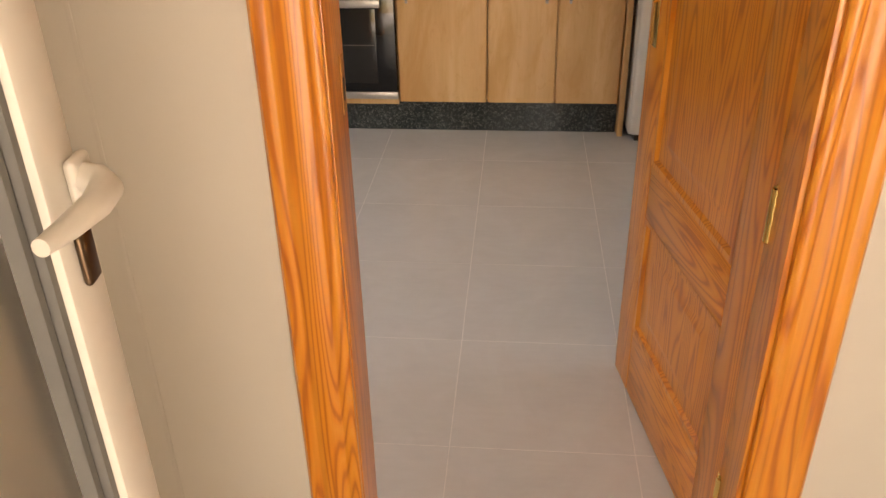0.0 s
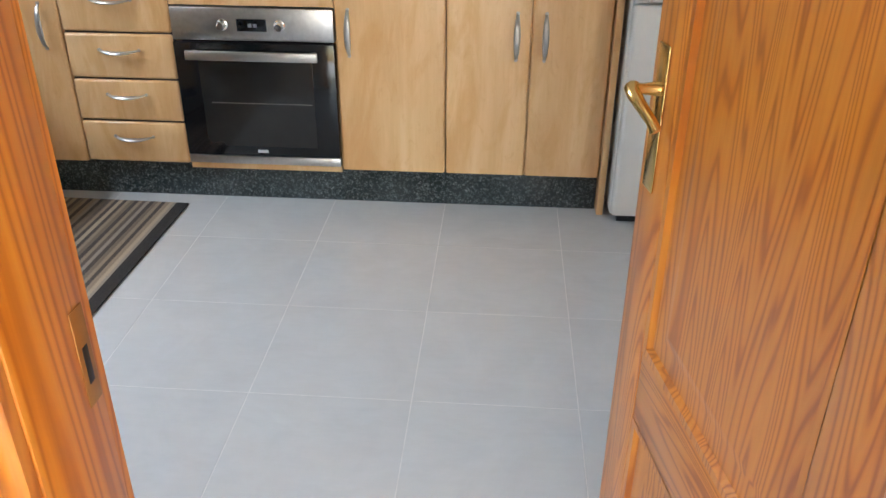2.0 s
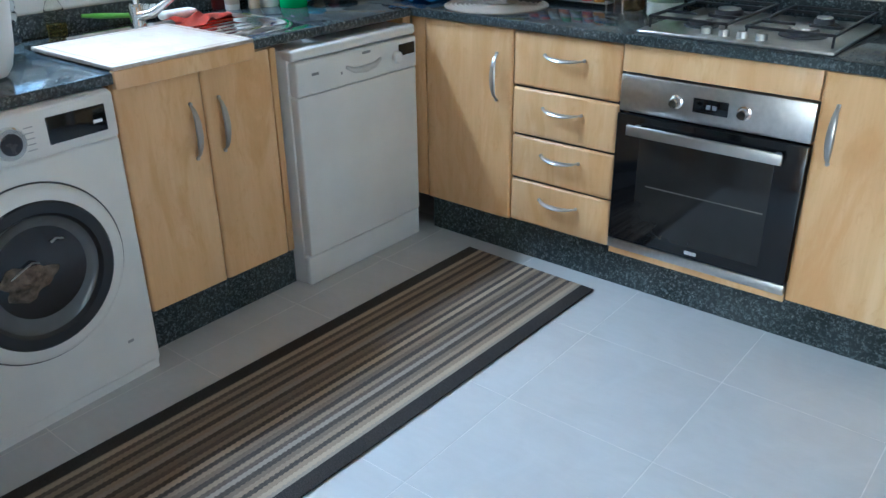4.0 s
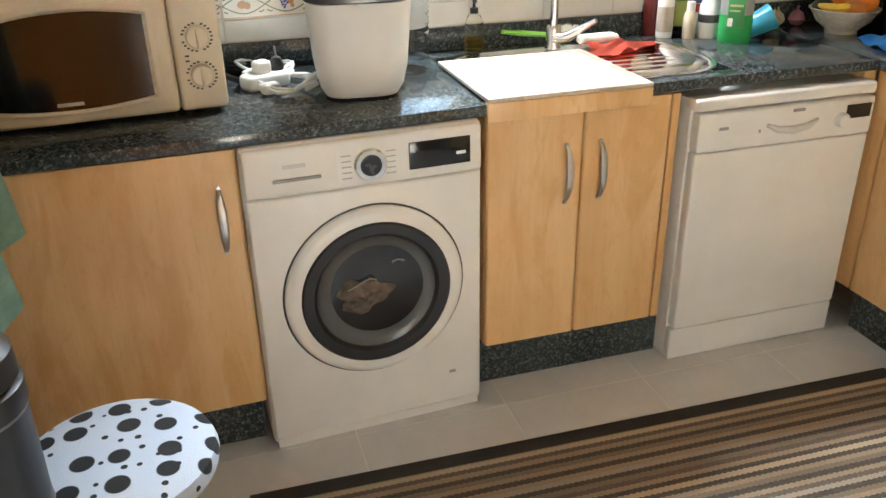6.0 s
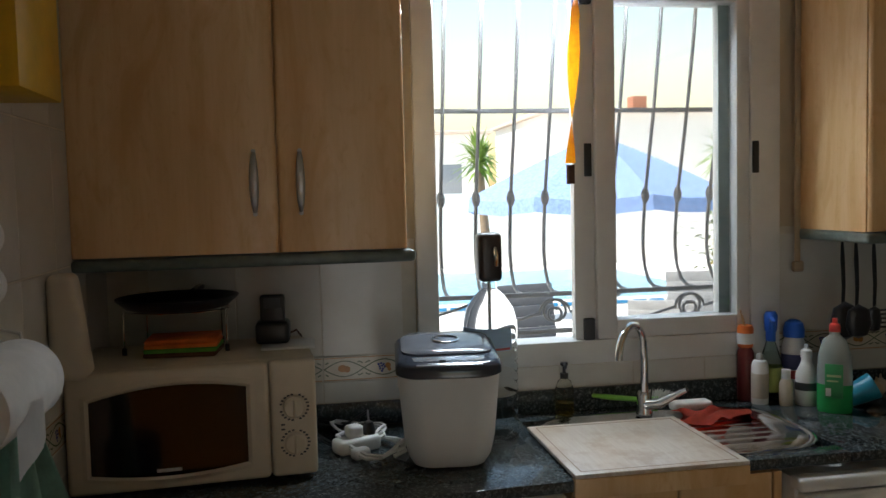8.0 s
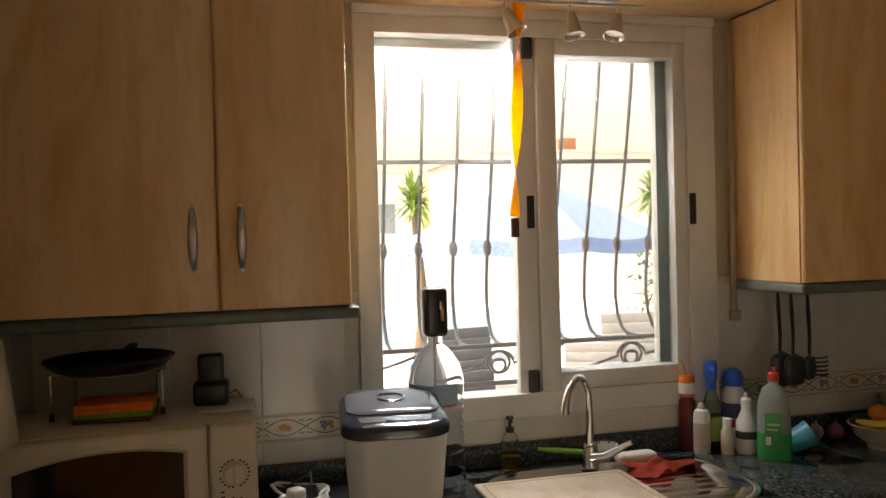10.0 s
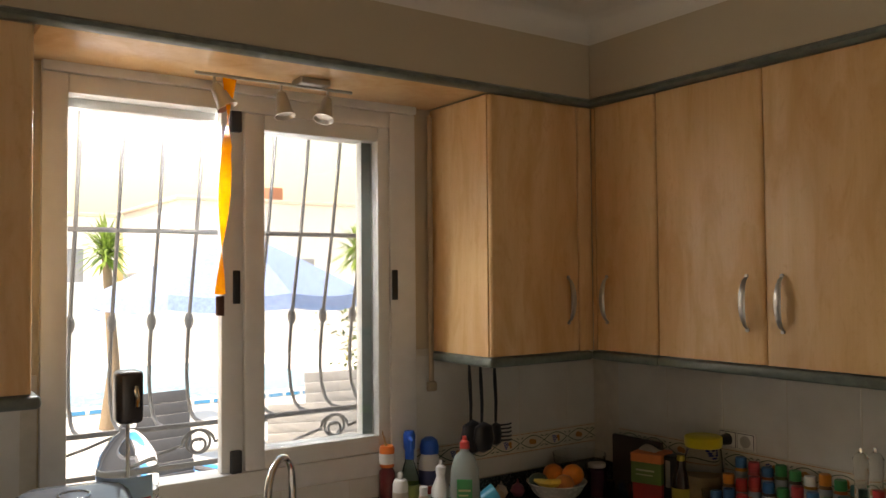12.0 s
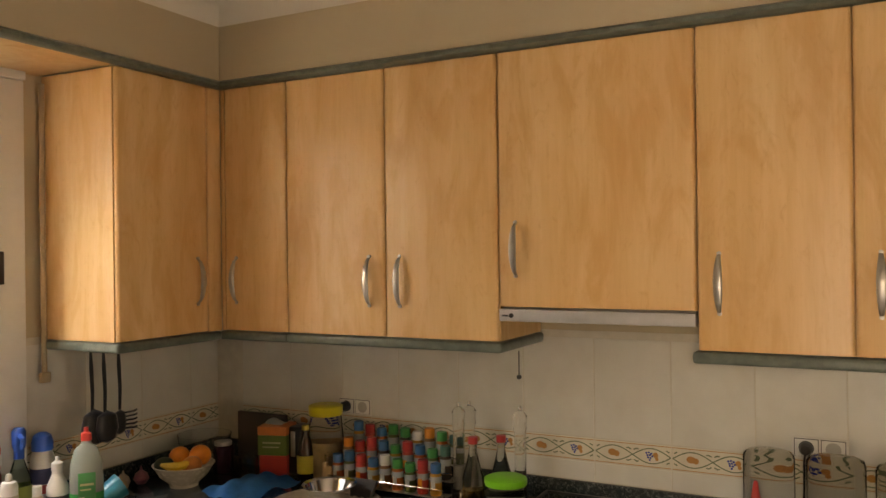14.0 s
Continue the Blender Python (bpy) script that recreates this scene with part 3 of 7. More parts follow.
part("clock_digits", box(box(B(), 0.285, -0.0075, 0.528, 0.298, -0.0065, 0.541), 0.304, -0.0075, 0.528, 0.317, -0.0065, 0.541), plain("grey_digit", (0.2, 0.2, 0.22), 0.4), pan)
od = part("door", box(B(), 0.0, -0.012, 0.035, 0.595, 0.028, 0.472, 0.004), BLACK_GLASS, ov, "black glass oven door")
part("inner_window", box(B(), 0.085, -0.0135, 0.075, 0.51, -0.0121, 0.405, 0.001), plain("dark_oven_window", (0.018, 0.017, 0.016), 0.05, bump=0), od, "dark inner window")
part("shelf_line", box(B(), 0.12, -0.0142, 0.245, 0.5, -0.0136, 0.2485), plain("dim_shelf_edge", (0.13, 0.12, 0.10), 0.3), od)
part("badge", box(B(), 0.276, -0.0135, 0.05, 0.316, -0.0122, 0.062, 0.0005), plain("badge_grey", (0.6, 0.6, 0.6), 0.3), od, "small pale badge")
part("bottom_trim", box(B(), 0.0, -0.010, 0.0, 0.595, 0.02, 0.033, 0.003), STEEL, ov, "brushed steel bottom trim")
bm = B()
box(bm, 0.055, -0.058, 0.417, 0.54, -0.044, 0.451, 0.004)
for x in (0.07, 0.51):
    box(bm, x, -0.045, 0.424, x + 0.016, -0.011, 0.444, 0.002)
part("handle", bm, SATIN, od, "flat satin bar handle")

base_unit(at_north(2.056), 0.398, [(0, 0.398, -1)], "maple laminate base cabinet with one door beside the oven")
base_unit(at_north(2.456), 0.584, [(0, 0.301, 1), (0.301, 0.584, -1)], "maple laminate base cabinet with two doors")
tagged(part("end_panel", box(B(), 3.0435, -0.60, 0, 3.068, -0.01, 1.405, 0.002), MAPLE), "tall maple laminate end panel beside the fridge", "panel")
bm = B()
box(bm, 0.645, -0.545, 0, 3.04, -0.525, 0.143)
tagged(part("plinth", bm, GRANITE), "dark speckled granite plinth", "plinth", "plinths", "structure")

# west run
u = base_unit(pose(0.68, -3.0265, 0, 0, 0, 91.9), 0.583, [(0, 0.581, 1)], "maple laminate base cabinet with one door under the microwave")
u = base_unit(at_west(-1.815, 0, 0.60), 0.566, [(0, 0.279, 1), (0.279, 0.54, -1)], "maple laminate sink cabinet with two doors", grip=0.655)
part("filler", box(B(), 0.542, 0.002, BASE_Z0, 0.565, 0.02, BASE_Z1 - 0.004, 0.002), MAPLE, u)
tagged(part("filler_panel", box(B(), 0.02, -0.628, 0.0, 0.58, -0.585, 0.848, 0.003), MAPLE), "maple laminate corner filler panel", "panel")
for a, b, x in ((-3.028, -2.46, 0.62), (-1.82, -1.23, 0.565), (-0.625, -0.545, 0.545)):
    tagged(part("plinth", box(B(), x - 0.02, a, 0, x, b, 0.143), GRANITE), "dark speckled granite plinth", "plinth", "plinths", "structure")

# washing machine
wm = thing("washing_machine", pose(0.688, -2.443, 0, 0, 0, 93.0) @ Matrix.Diagonal((1, 1, 1.006, 1)), "white front-loading washing machine with round dark door", "washing machine")
part("body", box(B(), 0.0, 0.006, 0.012, 0.598, 0.56, 0.843, 0.012, 3), APPLIANCE, wm)
part("lower_front", box(B(), 0.004, -0.002, 0.03, 0.594, 0.02, 0.715, 0.008, 3), APPLIANCE, wm)
cp = part("control_panel", box(B(), 0.004, -0.006, 0.719, 0.594, 0.02, 0.838, 0.008, 3), APPLIANCE, wm)
dr = part("detergent_drawer", box(B(), 0.012, -0.0066, 0.728, 0.225, 0.0, 0.832, 0.003, 2), APPLIANCE, wm)
# raised bar whose grey stands for the shadow in the finger recess
part("grip", box(B(), 0.07, -0.009, 0.755, 0.185, -0.006, 0.764, 0.003, 3), plain("recess_shadow_grey", (0.3, 0.3, 0.3), 0.5), dr)
part("badge", box(B(), 0.095, -0.0072, 0.787, 0.15, -0.0065, 0.797), plain("badge_silver", (0.55, 0.55, 0.55), 0.3), dr)
X90 = Matrix.Rotation(radians(90), 3, "X")
bm = lathe(B(), [(0, 0), (0.041, 0), (0.041, 0.008), (0.037, 0.013), (0.027, 0.013)], 36, (0.305, -0.005, 0.772), turn=X90)
part("dial_ring", bm, CHROME, cp, "chrome dial ring")
bm = lathe(B(), [(0.027, 0.012), (0.026, 0.0155), (0.022, 0.016), (0, 0.016)], 32, (0.305, -0.005, 0.772), turn=X90)
part("dial", bm, plain("dial_dark_face", (0.02, 0.022, 0.03), 0.25), cp, "dark programme dial")
part("display", box(B(), 0.403, -0.009, 0.743, 0.563, -0.004, 0.812, 0.002), BLACK_GLASS, cp, "black display window")
for x, s in ((0.235, 1), (0.345, 1)):
    bm = B()
    for k in range(5):
        box(bm, x, -0.0072, 0.742 + k * 0.014, x + 0.024, -0.0058, 0.7445 + k * 0.014)
    part("programme_marks", bm, plain("print_grey", (0.4, 0.4, 0.4), 0.6), cp)
part("display_mark", box(B(), 0.525, -0.0096, 0.768, 0.55, -0.0088, 0.776), WHITE_PLASTIC, cp)
dc = (0.302, 0.0, 0.428)
bm = lathe(B(), [(0.236, -0.003), (0.236, 0.004), (0.232, 0.012), (0.218, 0.02), (0.198, 0.02), (0.190, 0.012)], 56, (dc[0], -0.002, dc[2]), turn=X90)
wd = part("door", bm, APPLIANCE, wm, "white porthole rim")
part("rim_groove", lathe(B(), [(0.236, 0.0), (0.239, 0.0012), (0.241, 0.0)], 56, (dc[0], -0.002, dc[2]), turn=X90), DARK_GREY, wd)
bm = lathe(B(), [(0.198, 0.019), (0.192, 0.024), (0.166, 0.022), (0.157, 0.012)], 56, (dc[0], -0.002, dc[2]), turn=X90)
part("door_ring", bm, BLACK_PLASTIC, wd, "glossy black door ring")
bm = lathe(B(), [(0.158, 0.0125), (0.15, 0.008), (0.135, 0.005), (0.118, 0.004), (0.112, 0.0035)], 48, (dc[0], -0.002, dc[2]), turn=X90)
part("door_seal", bm, plain("grey_seal", (0.085, 0.088, 0.088), 0.2), wd, "grey rubber seal behind the glass")
# shallow disc; the shade inside the drum is put into its near-black colour
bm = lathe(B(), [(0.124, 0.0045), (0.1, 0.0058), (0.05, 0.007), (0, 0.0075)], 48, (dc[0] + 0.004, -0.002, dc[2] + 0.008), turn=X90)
part("drum", bm, plain("shaded_drum", (0.012, 0.012, 0.014), 0.12, bump=0), wd, "shallow drum disc with its inner shade painted near black")
def washing(u, v):
    a, r = 2 * math.pi * u, v
    k = 1 + 0.18 * math.sin(3 * a + 1) + 0.10 * math.sin(7 * a)
    bulge = (1 - r * r) * 0.014 + 0.004 * math.sin(9 * r + 3 * a) * (1 - r)
    return (0.268 + 0.072 * k * r * math.cos(a), -0.0085 - bulge, 0.424 + 0.046 * k * r * math.sin(a))
bm = B()
g = [[bm.verts.new(washing(i / 26, 0.04 + 0.96 * j / 8)) for i in range(26)] for j in range(9)]
for p, q in zip(g, g[1:]):
    for i in range(26):
        bm.faces.new((p[i], p[(i + 1) % 26], q[(i + 1) % 26], q[i]))
bm.faces.new(g[0])
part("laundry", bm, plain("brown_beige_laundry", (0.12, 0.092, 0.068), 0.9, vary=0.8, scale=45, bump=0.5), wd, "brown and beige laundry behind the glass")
for pts, rr in (([(0.225, -0.014, 0.447), (0.255, -0.0175, 0.462), (0.285, -0.0195, 0.474), (0.30, -0.0185, 0.467)], 0.004), ([(0.345, -0.0115, 0.505), (0.36, -0.0125, 0.512), (0.378, -0.0105, 0.505)], 0.005)):
    part("drum_glimpse", tube(B(), pts, rr, 8, 0.5), STEEL, wd, "steel drum edge behind the glass")
part("filter_mark", box(B(), 0.50, -0.0035, 0.125, 0.518, -0.0015, 0.133), plain("print_grey_2", (0.35, 0.35, 0.35), 0.6), wm)
part("kick", box(B(), 0.01, 0.004, 0.0, 0.588, 0.05, 0.028), APPLIANCE, wm)

# dishwasher
dw = thing("dishwasher", at_west(-1.222, 0, 0.637) @ Matrix.Diagonal((1, 1, 0.982, 1)), "white freestanding dishwasher with a bar of controls", "dishwasher")
part("body", box(B(), 0.0, 0.028, 0.0, 0.592, 0.62, 0.84, 0.003), APPLIANCE, dw)
part("top_lid", box(B(), -0.002, -0.004, 0.81, 0.594, 0.05, 0.846, 0.01, 3), APPLIANCE, dw)
dd = part("door", box(B(), 0.006, -0.008, 0.115, 0.588, 0.03, 0.69, 0.006, 3), APPLIANCE, dw, "white enamel door")
cpn = part("control_panel", box(B(), 0.006, -0.012, 0.692, 0.588, 0.03, 0.806, 0.008, 3), APPLIANCE, dw)
part("kick_panel", box(B(), 0.0, 0.0, 0.0, 0.592, 0.03, 0.109, 0.006, 3), APPLIANCE, dw)
# raised bar; the recess's shade is put into its darker enamel
bm = B()
tube(bm, [(0.225, -0.012, 0.755), (0.26, -0.016, 0.739), (0.31, -0.018, 0.734), (0.36, -0.016, 0.739), (0.395, -0.012, 0.755)], [0.006, 0.010, 0.012, 0.010, 0.006], 10)
part("grip", bm, plain("shaded_enamel", (0.6, 0.59, 0.57), 0.4), cpn, "recessed door grip")
part("display", box(B(), 0.49, -0.0135, 0.745, 0.575, -0.011, 0.787, 0.001), BLACK_GLASS, cpn, "black display")
bm = lathe(B(), [(0, 0), (0.022, 0), (0.021, 0.014), (0.017, 0.018), (0, 0.018)], 24, (0.475, -0.012, 0.745), turn=X90)
part("knob", bm, APPLIANCE, cpn, "white programme knob")
for a, b, z in ((0.305, 0.345, 0.785), (0.07, 0.1, 0.755), (0.2, 0.206, 0.735)):
    part("badge", box(B(), a, -0.0132, z, b, -0.0115, z + 0.009), plain("badge_dark", (0.25, 0.25, 0.25), 0.4), cpn)

# worktop with a cut-out for the sink, and its upstand
SINK = (0.095, 0.545, -1.80, -1.06)
bm = B()
box(bm, 0.0, -3.028, 0.85, 0.70, -1.813, 0.88, 0.004)
for v in bm.verts:
    # the front edge runs slightly out of square
    if v.co.x > 0.5:
        v.co.x -= 0.062 * (v.co.y + 3.028) / 1.215
box(bm, 0.0, -1.813, 0.85, 0.105, -1.05, 0.88)
box(bm, 0.535, -1.36, 0.85, 0.60, -1.05, 0.88, 0.004)
box(bm, 0.535, -1.813, 0.85, 0.578, -1.36, 0.88)
box(bm, 0.0, -1.05, 0.85, 0.60, -0.60, 0.88, 0.004)
tagged(part("worktop", bm, GRANITE), "dark green-grey granite worktop along the window wall", "worktop", kind="structure")
tagged(part("worktop", box(B(), 0.0, -0.60, 0.85, 3.0425, 0.0, 0.8802, 0.004), GRANITE), "dark green-grey granite worktop round the hob", "worktop", kind="structure")
bm = B()
box(bm, 0.0, -3.028, 0.881, 0.02, -0.02, 0.952, 0.002)
box(bm, 0.0, -0.02, 0.881, 3.0425, 0.0, 0.952, 0.002)
tagged(part("upstand", bm, GRANITE), "dark granite upstand behind the worktop", "upstand", kind="structure")

# wall cabinets
UP_Z0, UP_Z1 = 1.442, 2.316


def wall_unit(m, width, doors, label, z0=UP_Z0, depth=0.335, grip=1.624):
    u = thing("wall_cabinet", m, label, "cabinet", "wall cabinets")
    part("body", box(B(), 0.001, 0.021, z0, width - 0.001, depth, UP_Z1), MAPLE, u)
    for a, b, side in doors:
        d = front(u, a, b, z0 + 0.002, UP_Z1 - 0.002)
        if side:
            bow_handle(d, a + 0.058 if side < 0 else b - 0.058, grip, 0.16)
    return u


def up_n(x):
    return pose(x, -0.36, 0)


def up_w(y):
    return pose(0.36, y, 0, 0, 0, 90)


u = wall_unit(up_w(-0.822), 0.46, [(0, 0.40, 1)], "maple laminate wall cabinet beside the window", depth=0.355)
part("filler", box(B(), 0.402, 0.0, UP_Z0, 0.468, 0.02, UP_Z1 - 0.002, 0.008, 3, "z"), MAPLE, u)
part("pelmet", box(B(), -0.012, -0.008, 1.408, 0.458, 0.355, 1.44, 0.010, 3), GREEN_TRIM, u, "green stained pelmet")
u = wall_unit(up_n(0.365), 0.292, [(0.012, 0.292, -1)], "maple laminate corner wall cabinet with one narrow door", depth=0.358)
part("filler", box(B(), -0.004, 0.002, UP_Z0, 0.012, 0.02, UP_Z1 - 0.002, 0.002), MAPLE, u)
part("pelmet", box(B(), -0.01, -0.008, 1.408, 0.291, 0.355, 1.44, 0.010, 3), GREEN_TRIM, u, "green stained pelmet")
u = wall_unit(up_n(0.658), 0.80, [(0, 0.4, 1), (0.4, 0.80, -1)], "maple laminate wall cabinet with two doors", depth=0.358)
part("pelmet", box(B(), 0.0, -0.008, 1.408, 0.812, 0.355, 1.44, 0.010, 3), GREEN_TRIM, u, "green stained pelmet")
hd = wall_unit(up_n(1.46), 0.58, [(0, 0.58, -1)], "maple laminate cabinet over the cooker hood", 1.548, 0.358, 1.722)
u = wall_unit(up_n(2.042), 0.76, [(0, 0.38, -1), (0.38, 0.76, -1)], "maple laminate wall cabinet with two doors beside the hood", depth=0.358)
part("pelmet", box(B(), -0.014, -0.008, 1.408, 0.76, 0.355, 1.44, 0.010, 3), GREEN_TRIM, u, "green stained pelmet")
u = wall_unit(up_n(2.804), 0.4, [(0, 0.4, -1)], "maple laminate wall cabinet beside the fridge", depth=0.358)
part("pelmet", box(B(), 0, -0.008, 1.408, 0.4, 0.355, 1.44, 0.010, 3), GREEN_TRIM, u, "green stained pelmet")
u = wall_unit(up_w(-3.028), 0.845, [(0, 0.512, 1), (0.512, 0.845, -1)], "maple laminate wall cabinet with two doors above the microwave", depth=0.358)
part("pelmet", box(B(), 0.0, -0.008, 1.408, 0.865, 0.355, 1.44, 0.012, 3), GREEN_TRIM, u, "green stained pelmet with a rounded end")

# cooker hood: slim telescopic front below its cabinet
hood = thing("cooker_hood", up_n(1.46), "slim silver pull-out cooker hood", "cooker hood")
part("front_strip", box(B(), 0.002, -0.004, 1.506, 0.578, 0.02, 1.543, 0.003), plain("matt_silver_lacquer", (0.42, 0.42, 0.43), 0.5, 0.4), hood, "satin silver front strip")
part("body", box(B(), 0.006, 0.0205, 1.51, 0.574, 0.345, 1.5465), plain("hood_grey_paint", (0.35, 0.35, 0.35), 0.5), hood)
bm = lathe(B(), [(0, 0), (0.007, 0), (0.007, 0.004), (0, 0.005)], 14, (0.042, -0.004, 1.524), turn=X90)
part("button", bm, BLACK_PLASTIC, hood, "small black button")
part("badge", box(B(), 0.012, -0.0055, 1.521, 0.032, -0.004, 1.526), DARK_GREY, hood)
hook = thing("hanging_hook", pose(1.49, -0.28, 0), "thin black hook hanging under the cabinet", "hook")
part("wire", tube(B(), [(0, 0, 1.408), (0, 0, 1.335)], 0.002, 6), BLACK_PLASTIC, hook)
part("bead", lathe(B(), [(0, -0.009), (0.008, -0.004), (0.008, 0.004), (0, 0.009)], 10, (0, 0, 1.328)), BLACK_PLASTIC, hook)

# fridge
fr = thing("fridge", pose(3.085, -0.705, 0), "tall white fridge-freezer beside the end panel", "fridge")
part("body", box(B(), 0.0, 0.055, 0.03, 0.70, 0.68, 1.86, 0.008, 3), APPLIANCE, fr)
part("lower_door", box(B(), 0.0, 0.0, 0.045, 0.70, 0.05, 0.815, 0.016, 4), APPLIANCE, fr)
bm = B()
box(bm, 0.0, 0.0, 0.822, 0.05, 0.05, 1.86, 0.014, 4)
box(bm, 0.05, 0.014, 0.822, 0.70, 0.05, 1.20, 0.006, 3)
box(bm, 0.05, 0.0, 1.20, 0.70, 0.05, 1.86, 0.014, 4)
ud = part("upper_door", bm, APPLIANCE, fr)
part("grip", tube(B(), [(0.062, 0.012, 0.83), (0.058, 0.002, 0.86), (0.056, 0.0, 1.0), (0.058, 0.002, 1.17), (0.062, 0.012, 1.195)], [0.004, 0.007, 0.008, 0.007, 0.004], 8), APPLIANCE, ud, "moulded white grip edge")
part("foot", box(B(), 0.03, 0.06, 0.0, 0.67, 0.6, 0.032), BLACK_PLASTIC, fr)


# ------------------------------------------------------------- things along the window wall
WT = 0.8805


def bottle(name, x, y, z, profile, mat, label, cap=None, cap_mat=None, sx=1.0, sy=1.0, group="", category="bottle", cap_name="cap", band=None):
    """A bottle or jar turned from a profile, with its cap and printed label as parts."""
    t = thing(name, pose(x, y, z), label, category, group)
    part("body", lathe(B(), profile, 24, sx=sx, sy=sy), mat, t)
    if cap:
        part(cap_name, lathe(B(), cap, 18, sx=sx, sy=sy), cap_mat, t)
    if band:
        r, z0, z1, m = band
        part("paper_label", lathe(B(), [(r, z0), (r + 0.0006, z0), (r + 0.0006, z1), (r, z1)], 24, sx=sx, sy=sy), m, t)
    return t


# microwave
mw = thing("microwave", pose(0.504, -3.022, WT, 0, 0, 94.4) @ Matrix.Diagonal((1.04, 1, 1, 1)), "cream microwave oven with two round dials", "microwave")
part("body", box(B(), 0.0, 0.02, 0.012, 0.565, 0.36, 0.305, 0.012, 3), CREAM_PLASTIC, mw)
bz = part("door", box(B(), 0.003, -0.012, 0.012, 0.452, 0.025, 0.303, 0.012, 3), CREAM_PLASTIC, mw, "cream microwave door")
arc = []
for k in range(13):
    u = -1 + k / 6
    arc.append((0.055 + (u + 1) / 2 * 0.345, 0.235 + 0.022 * (1 - u * u) + 0.012 * (u + 1) / 2))
for k in range(13):
    u = 1 - k / 6
    arc.append((0.055 + (u + 1) / 2 * 0.345, 0.062 - 0.016 * (1 - u * u)))
part("window", prism(B(), arc, -0.0165, -0.0115, "y"), BLACK_GLASS, bz, "curved black door window")
rim = [(0.2275 + (a - 0.2275) * 1.11, 0.152 + (b - 0.152) * 1.16) for a, b in arc]
bm = B()
o = [bm.verts.new((a, -0.0125, b)) for a, b in rim]
i2 = [bm.verts.new((a, -0.018, b)) for a, b in [(0.2275 + (a - 0.2275) * 1.05, 0.152 + (b - 0.152) * 1.07) for a, b in arc]]
i3 = [bm.verts.new((a, -0.0125, b)) for a, b in arc]
for p, q in ((o, i2), (i2, i3)):
    for k in range(len(p)):
        bm.faces.new((p[k], p[(k + 1) % len(p)], q[(k + 1) % len(p)], q[k]))
part("window_rim", bm, CREAM_PLASTIC, bz)
part("badge", box(B(), 0.195, -0.0175, 0.056, 0.25, -0.0165, 0.064), plain("badge_pale", (0.55, 0.53, 0.5), 0.4), bz)
cpl = part("control_panel", box(B(), 0.455, -0.01, 0.012, 0.563, 0.025, 0.303, 0.01, 3), CREAM_PLASTIC, mw)
for z in (0.185, 0.095):
    bm = lathe(B(), [(0.026, 0), (0.0255, 0.013), (0.022, 0.016), (0, 0.016)], 28, (0.51, -0.011, z), turn=X90)
    box(bm, 0.5065, -0.034, z - 0.024, 0.5135, -0.026, z + 0.024, 0.003)
    part("dial", bm, CREAM_PLASTIC, cpl, "cream rotary dial")
    bm = B()
    for k in range(22):
        a = 2 * math.pi * k / 22
        if k % 6 == 5:
            continue
        x, zz = 0.51 + 0.0325 * math.cos(a), z + 0.0325 * math.sin(a)
        box(bm, x - 0.003, -0.0112, zz - 0.002, x + 0.003, -0.0098, zz + 0.002)
    part("dial_marks", bm, DARK_GREY, cpl)
for z in (0.141, 0.129):
    part("mark", box(B(), 0.478, -0.0112, z, 0.487, -0.0098, z + 0.004), DARK_GREY, cpl)
for x in (0.05, 0.5):
    part("foot", lathe(B(), [(0.014, 0), (0.014, 0.014), (0, 0.014)], 12, (x, 0.05, 0)), BLACK_PLASTIC, mw)
    part("foot", lathe(B(), [(0.014, 0), (0.014, 0.014), (0, 0.014)], 12, (x, 0.3, 0)), BLACK_PLASTIC, mw)
MWT = WT + 0.306

# wire rack with a frying pan on it, sponges under it
rack = thing("wire_rack", pose(0.255, -2.79, MWT, 0, 0, 88), "chrome wire stand with black feet", "rack")
bm = B()
ringp = [(0.135 * math.cos(a), 0.10 * math.sin(a), 0.11) for a in np.linspace(0, 2 * math.pi, 25)]
part("ring", tube(bm, ringp, 0.0025, 6), CHROME, rack)
for x, y in ((-0.13, -0.05), (0.13, -0.05), (-0.1, 0.08), (0.1, 0.08)):
    l = part("leg", tube(B(), [(x, y, 0.004), (x, y, 0.11)], 0.0025, 6), CHROME, rack)
    part("foot", lathe(B(), [(0, 0), (0.006, 0), (0.006, 0.018), (0, 0.02)], 10, (x, y, 0)), BLACK_PLASTIC, l)
pan = thing("frying_pan", pose(0.255, -2.79, MWT + 0.113), "black non-stick frying pan resting on the wire stand", "pan")
part("bowl", lathe(B(), [(0, 0.004), (0.11, 0.004), (0.128, 0.01), (0.152, 0.03), (0.158, 0.031), (0.157, 0.027), (0.132, 0.005), (0.112, -0.0005), (0, -0.0005)], 36), BLACK_PLASTIC, pan)
part("handle", tube(B(), [(-0.148, 0.02, 0.026), (-0.17, 0.024, 0.028), (-0.20, 0.03, 0.03), (-0.236, 0.034, 0.03)], [0.009, 0.011, 0.012, 0.009], 8), BLACK_PLASTIC, pan)
for k, (c, lab) in enumerate((((0.14, 0.06, 0.02), "dark brown sponge cloth"), ((0.10, 0.36, 0.04), "green sponge cloth"), ((0.85, 0.20, 0.03), "orange sponge cloth"), ((0.80, 0.17, 0.03), "orange sponge cloth"))):
    s = tagged(part("sponge_cloth", box(B(), -0.09, -0.065, 0, 0.09, 0.065, 0.011, 0.003), mottled("sponge_%s" % lab.split()[0] + str(k), c, 0.95, bump=0.4)), lab + " in a stack on the microwave", "sponge", "stack of sponge cloths")
    s.matrix_basis = pose(0.31, -2.77, MWT + 0.0005 + k * 0.0115, 0, 0, 85 + 2 * k)

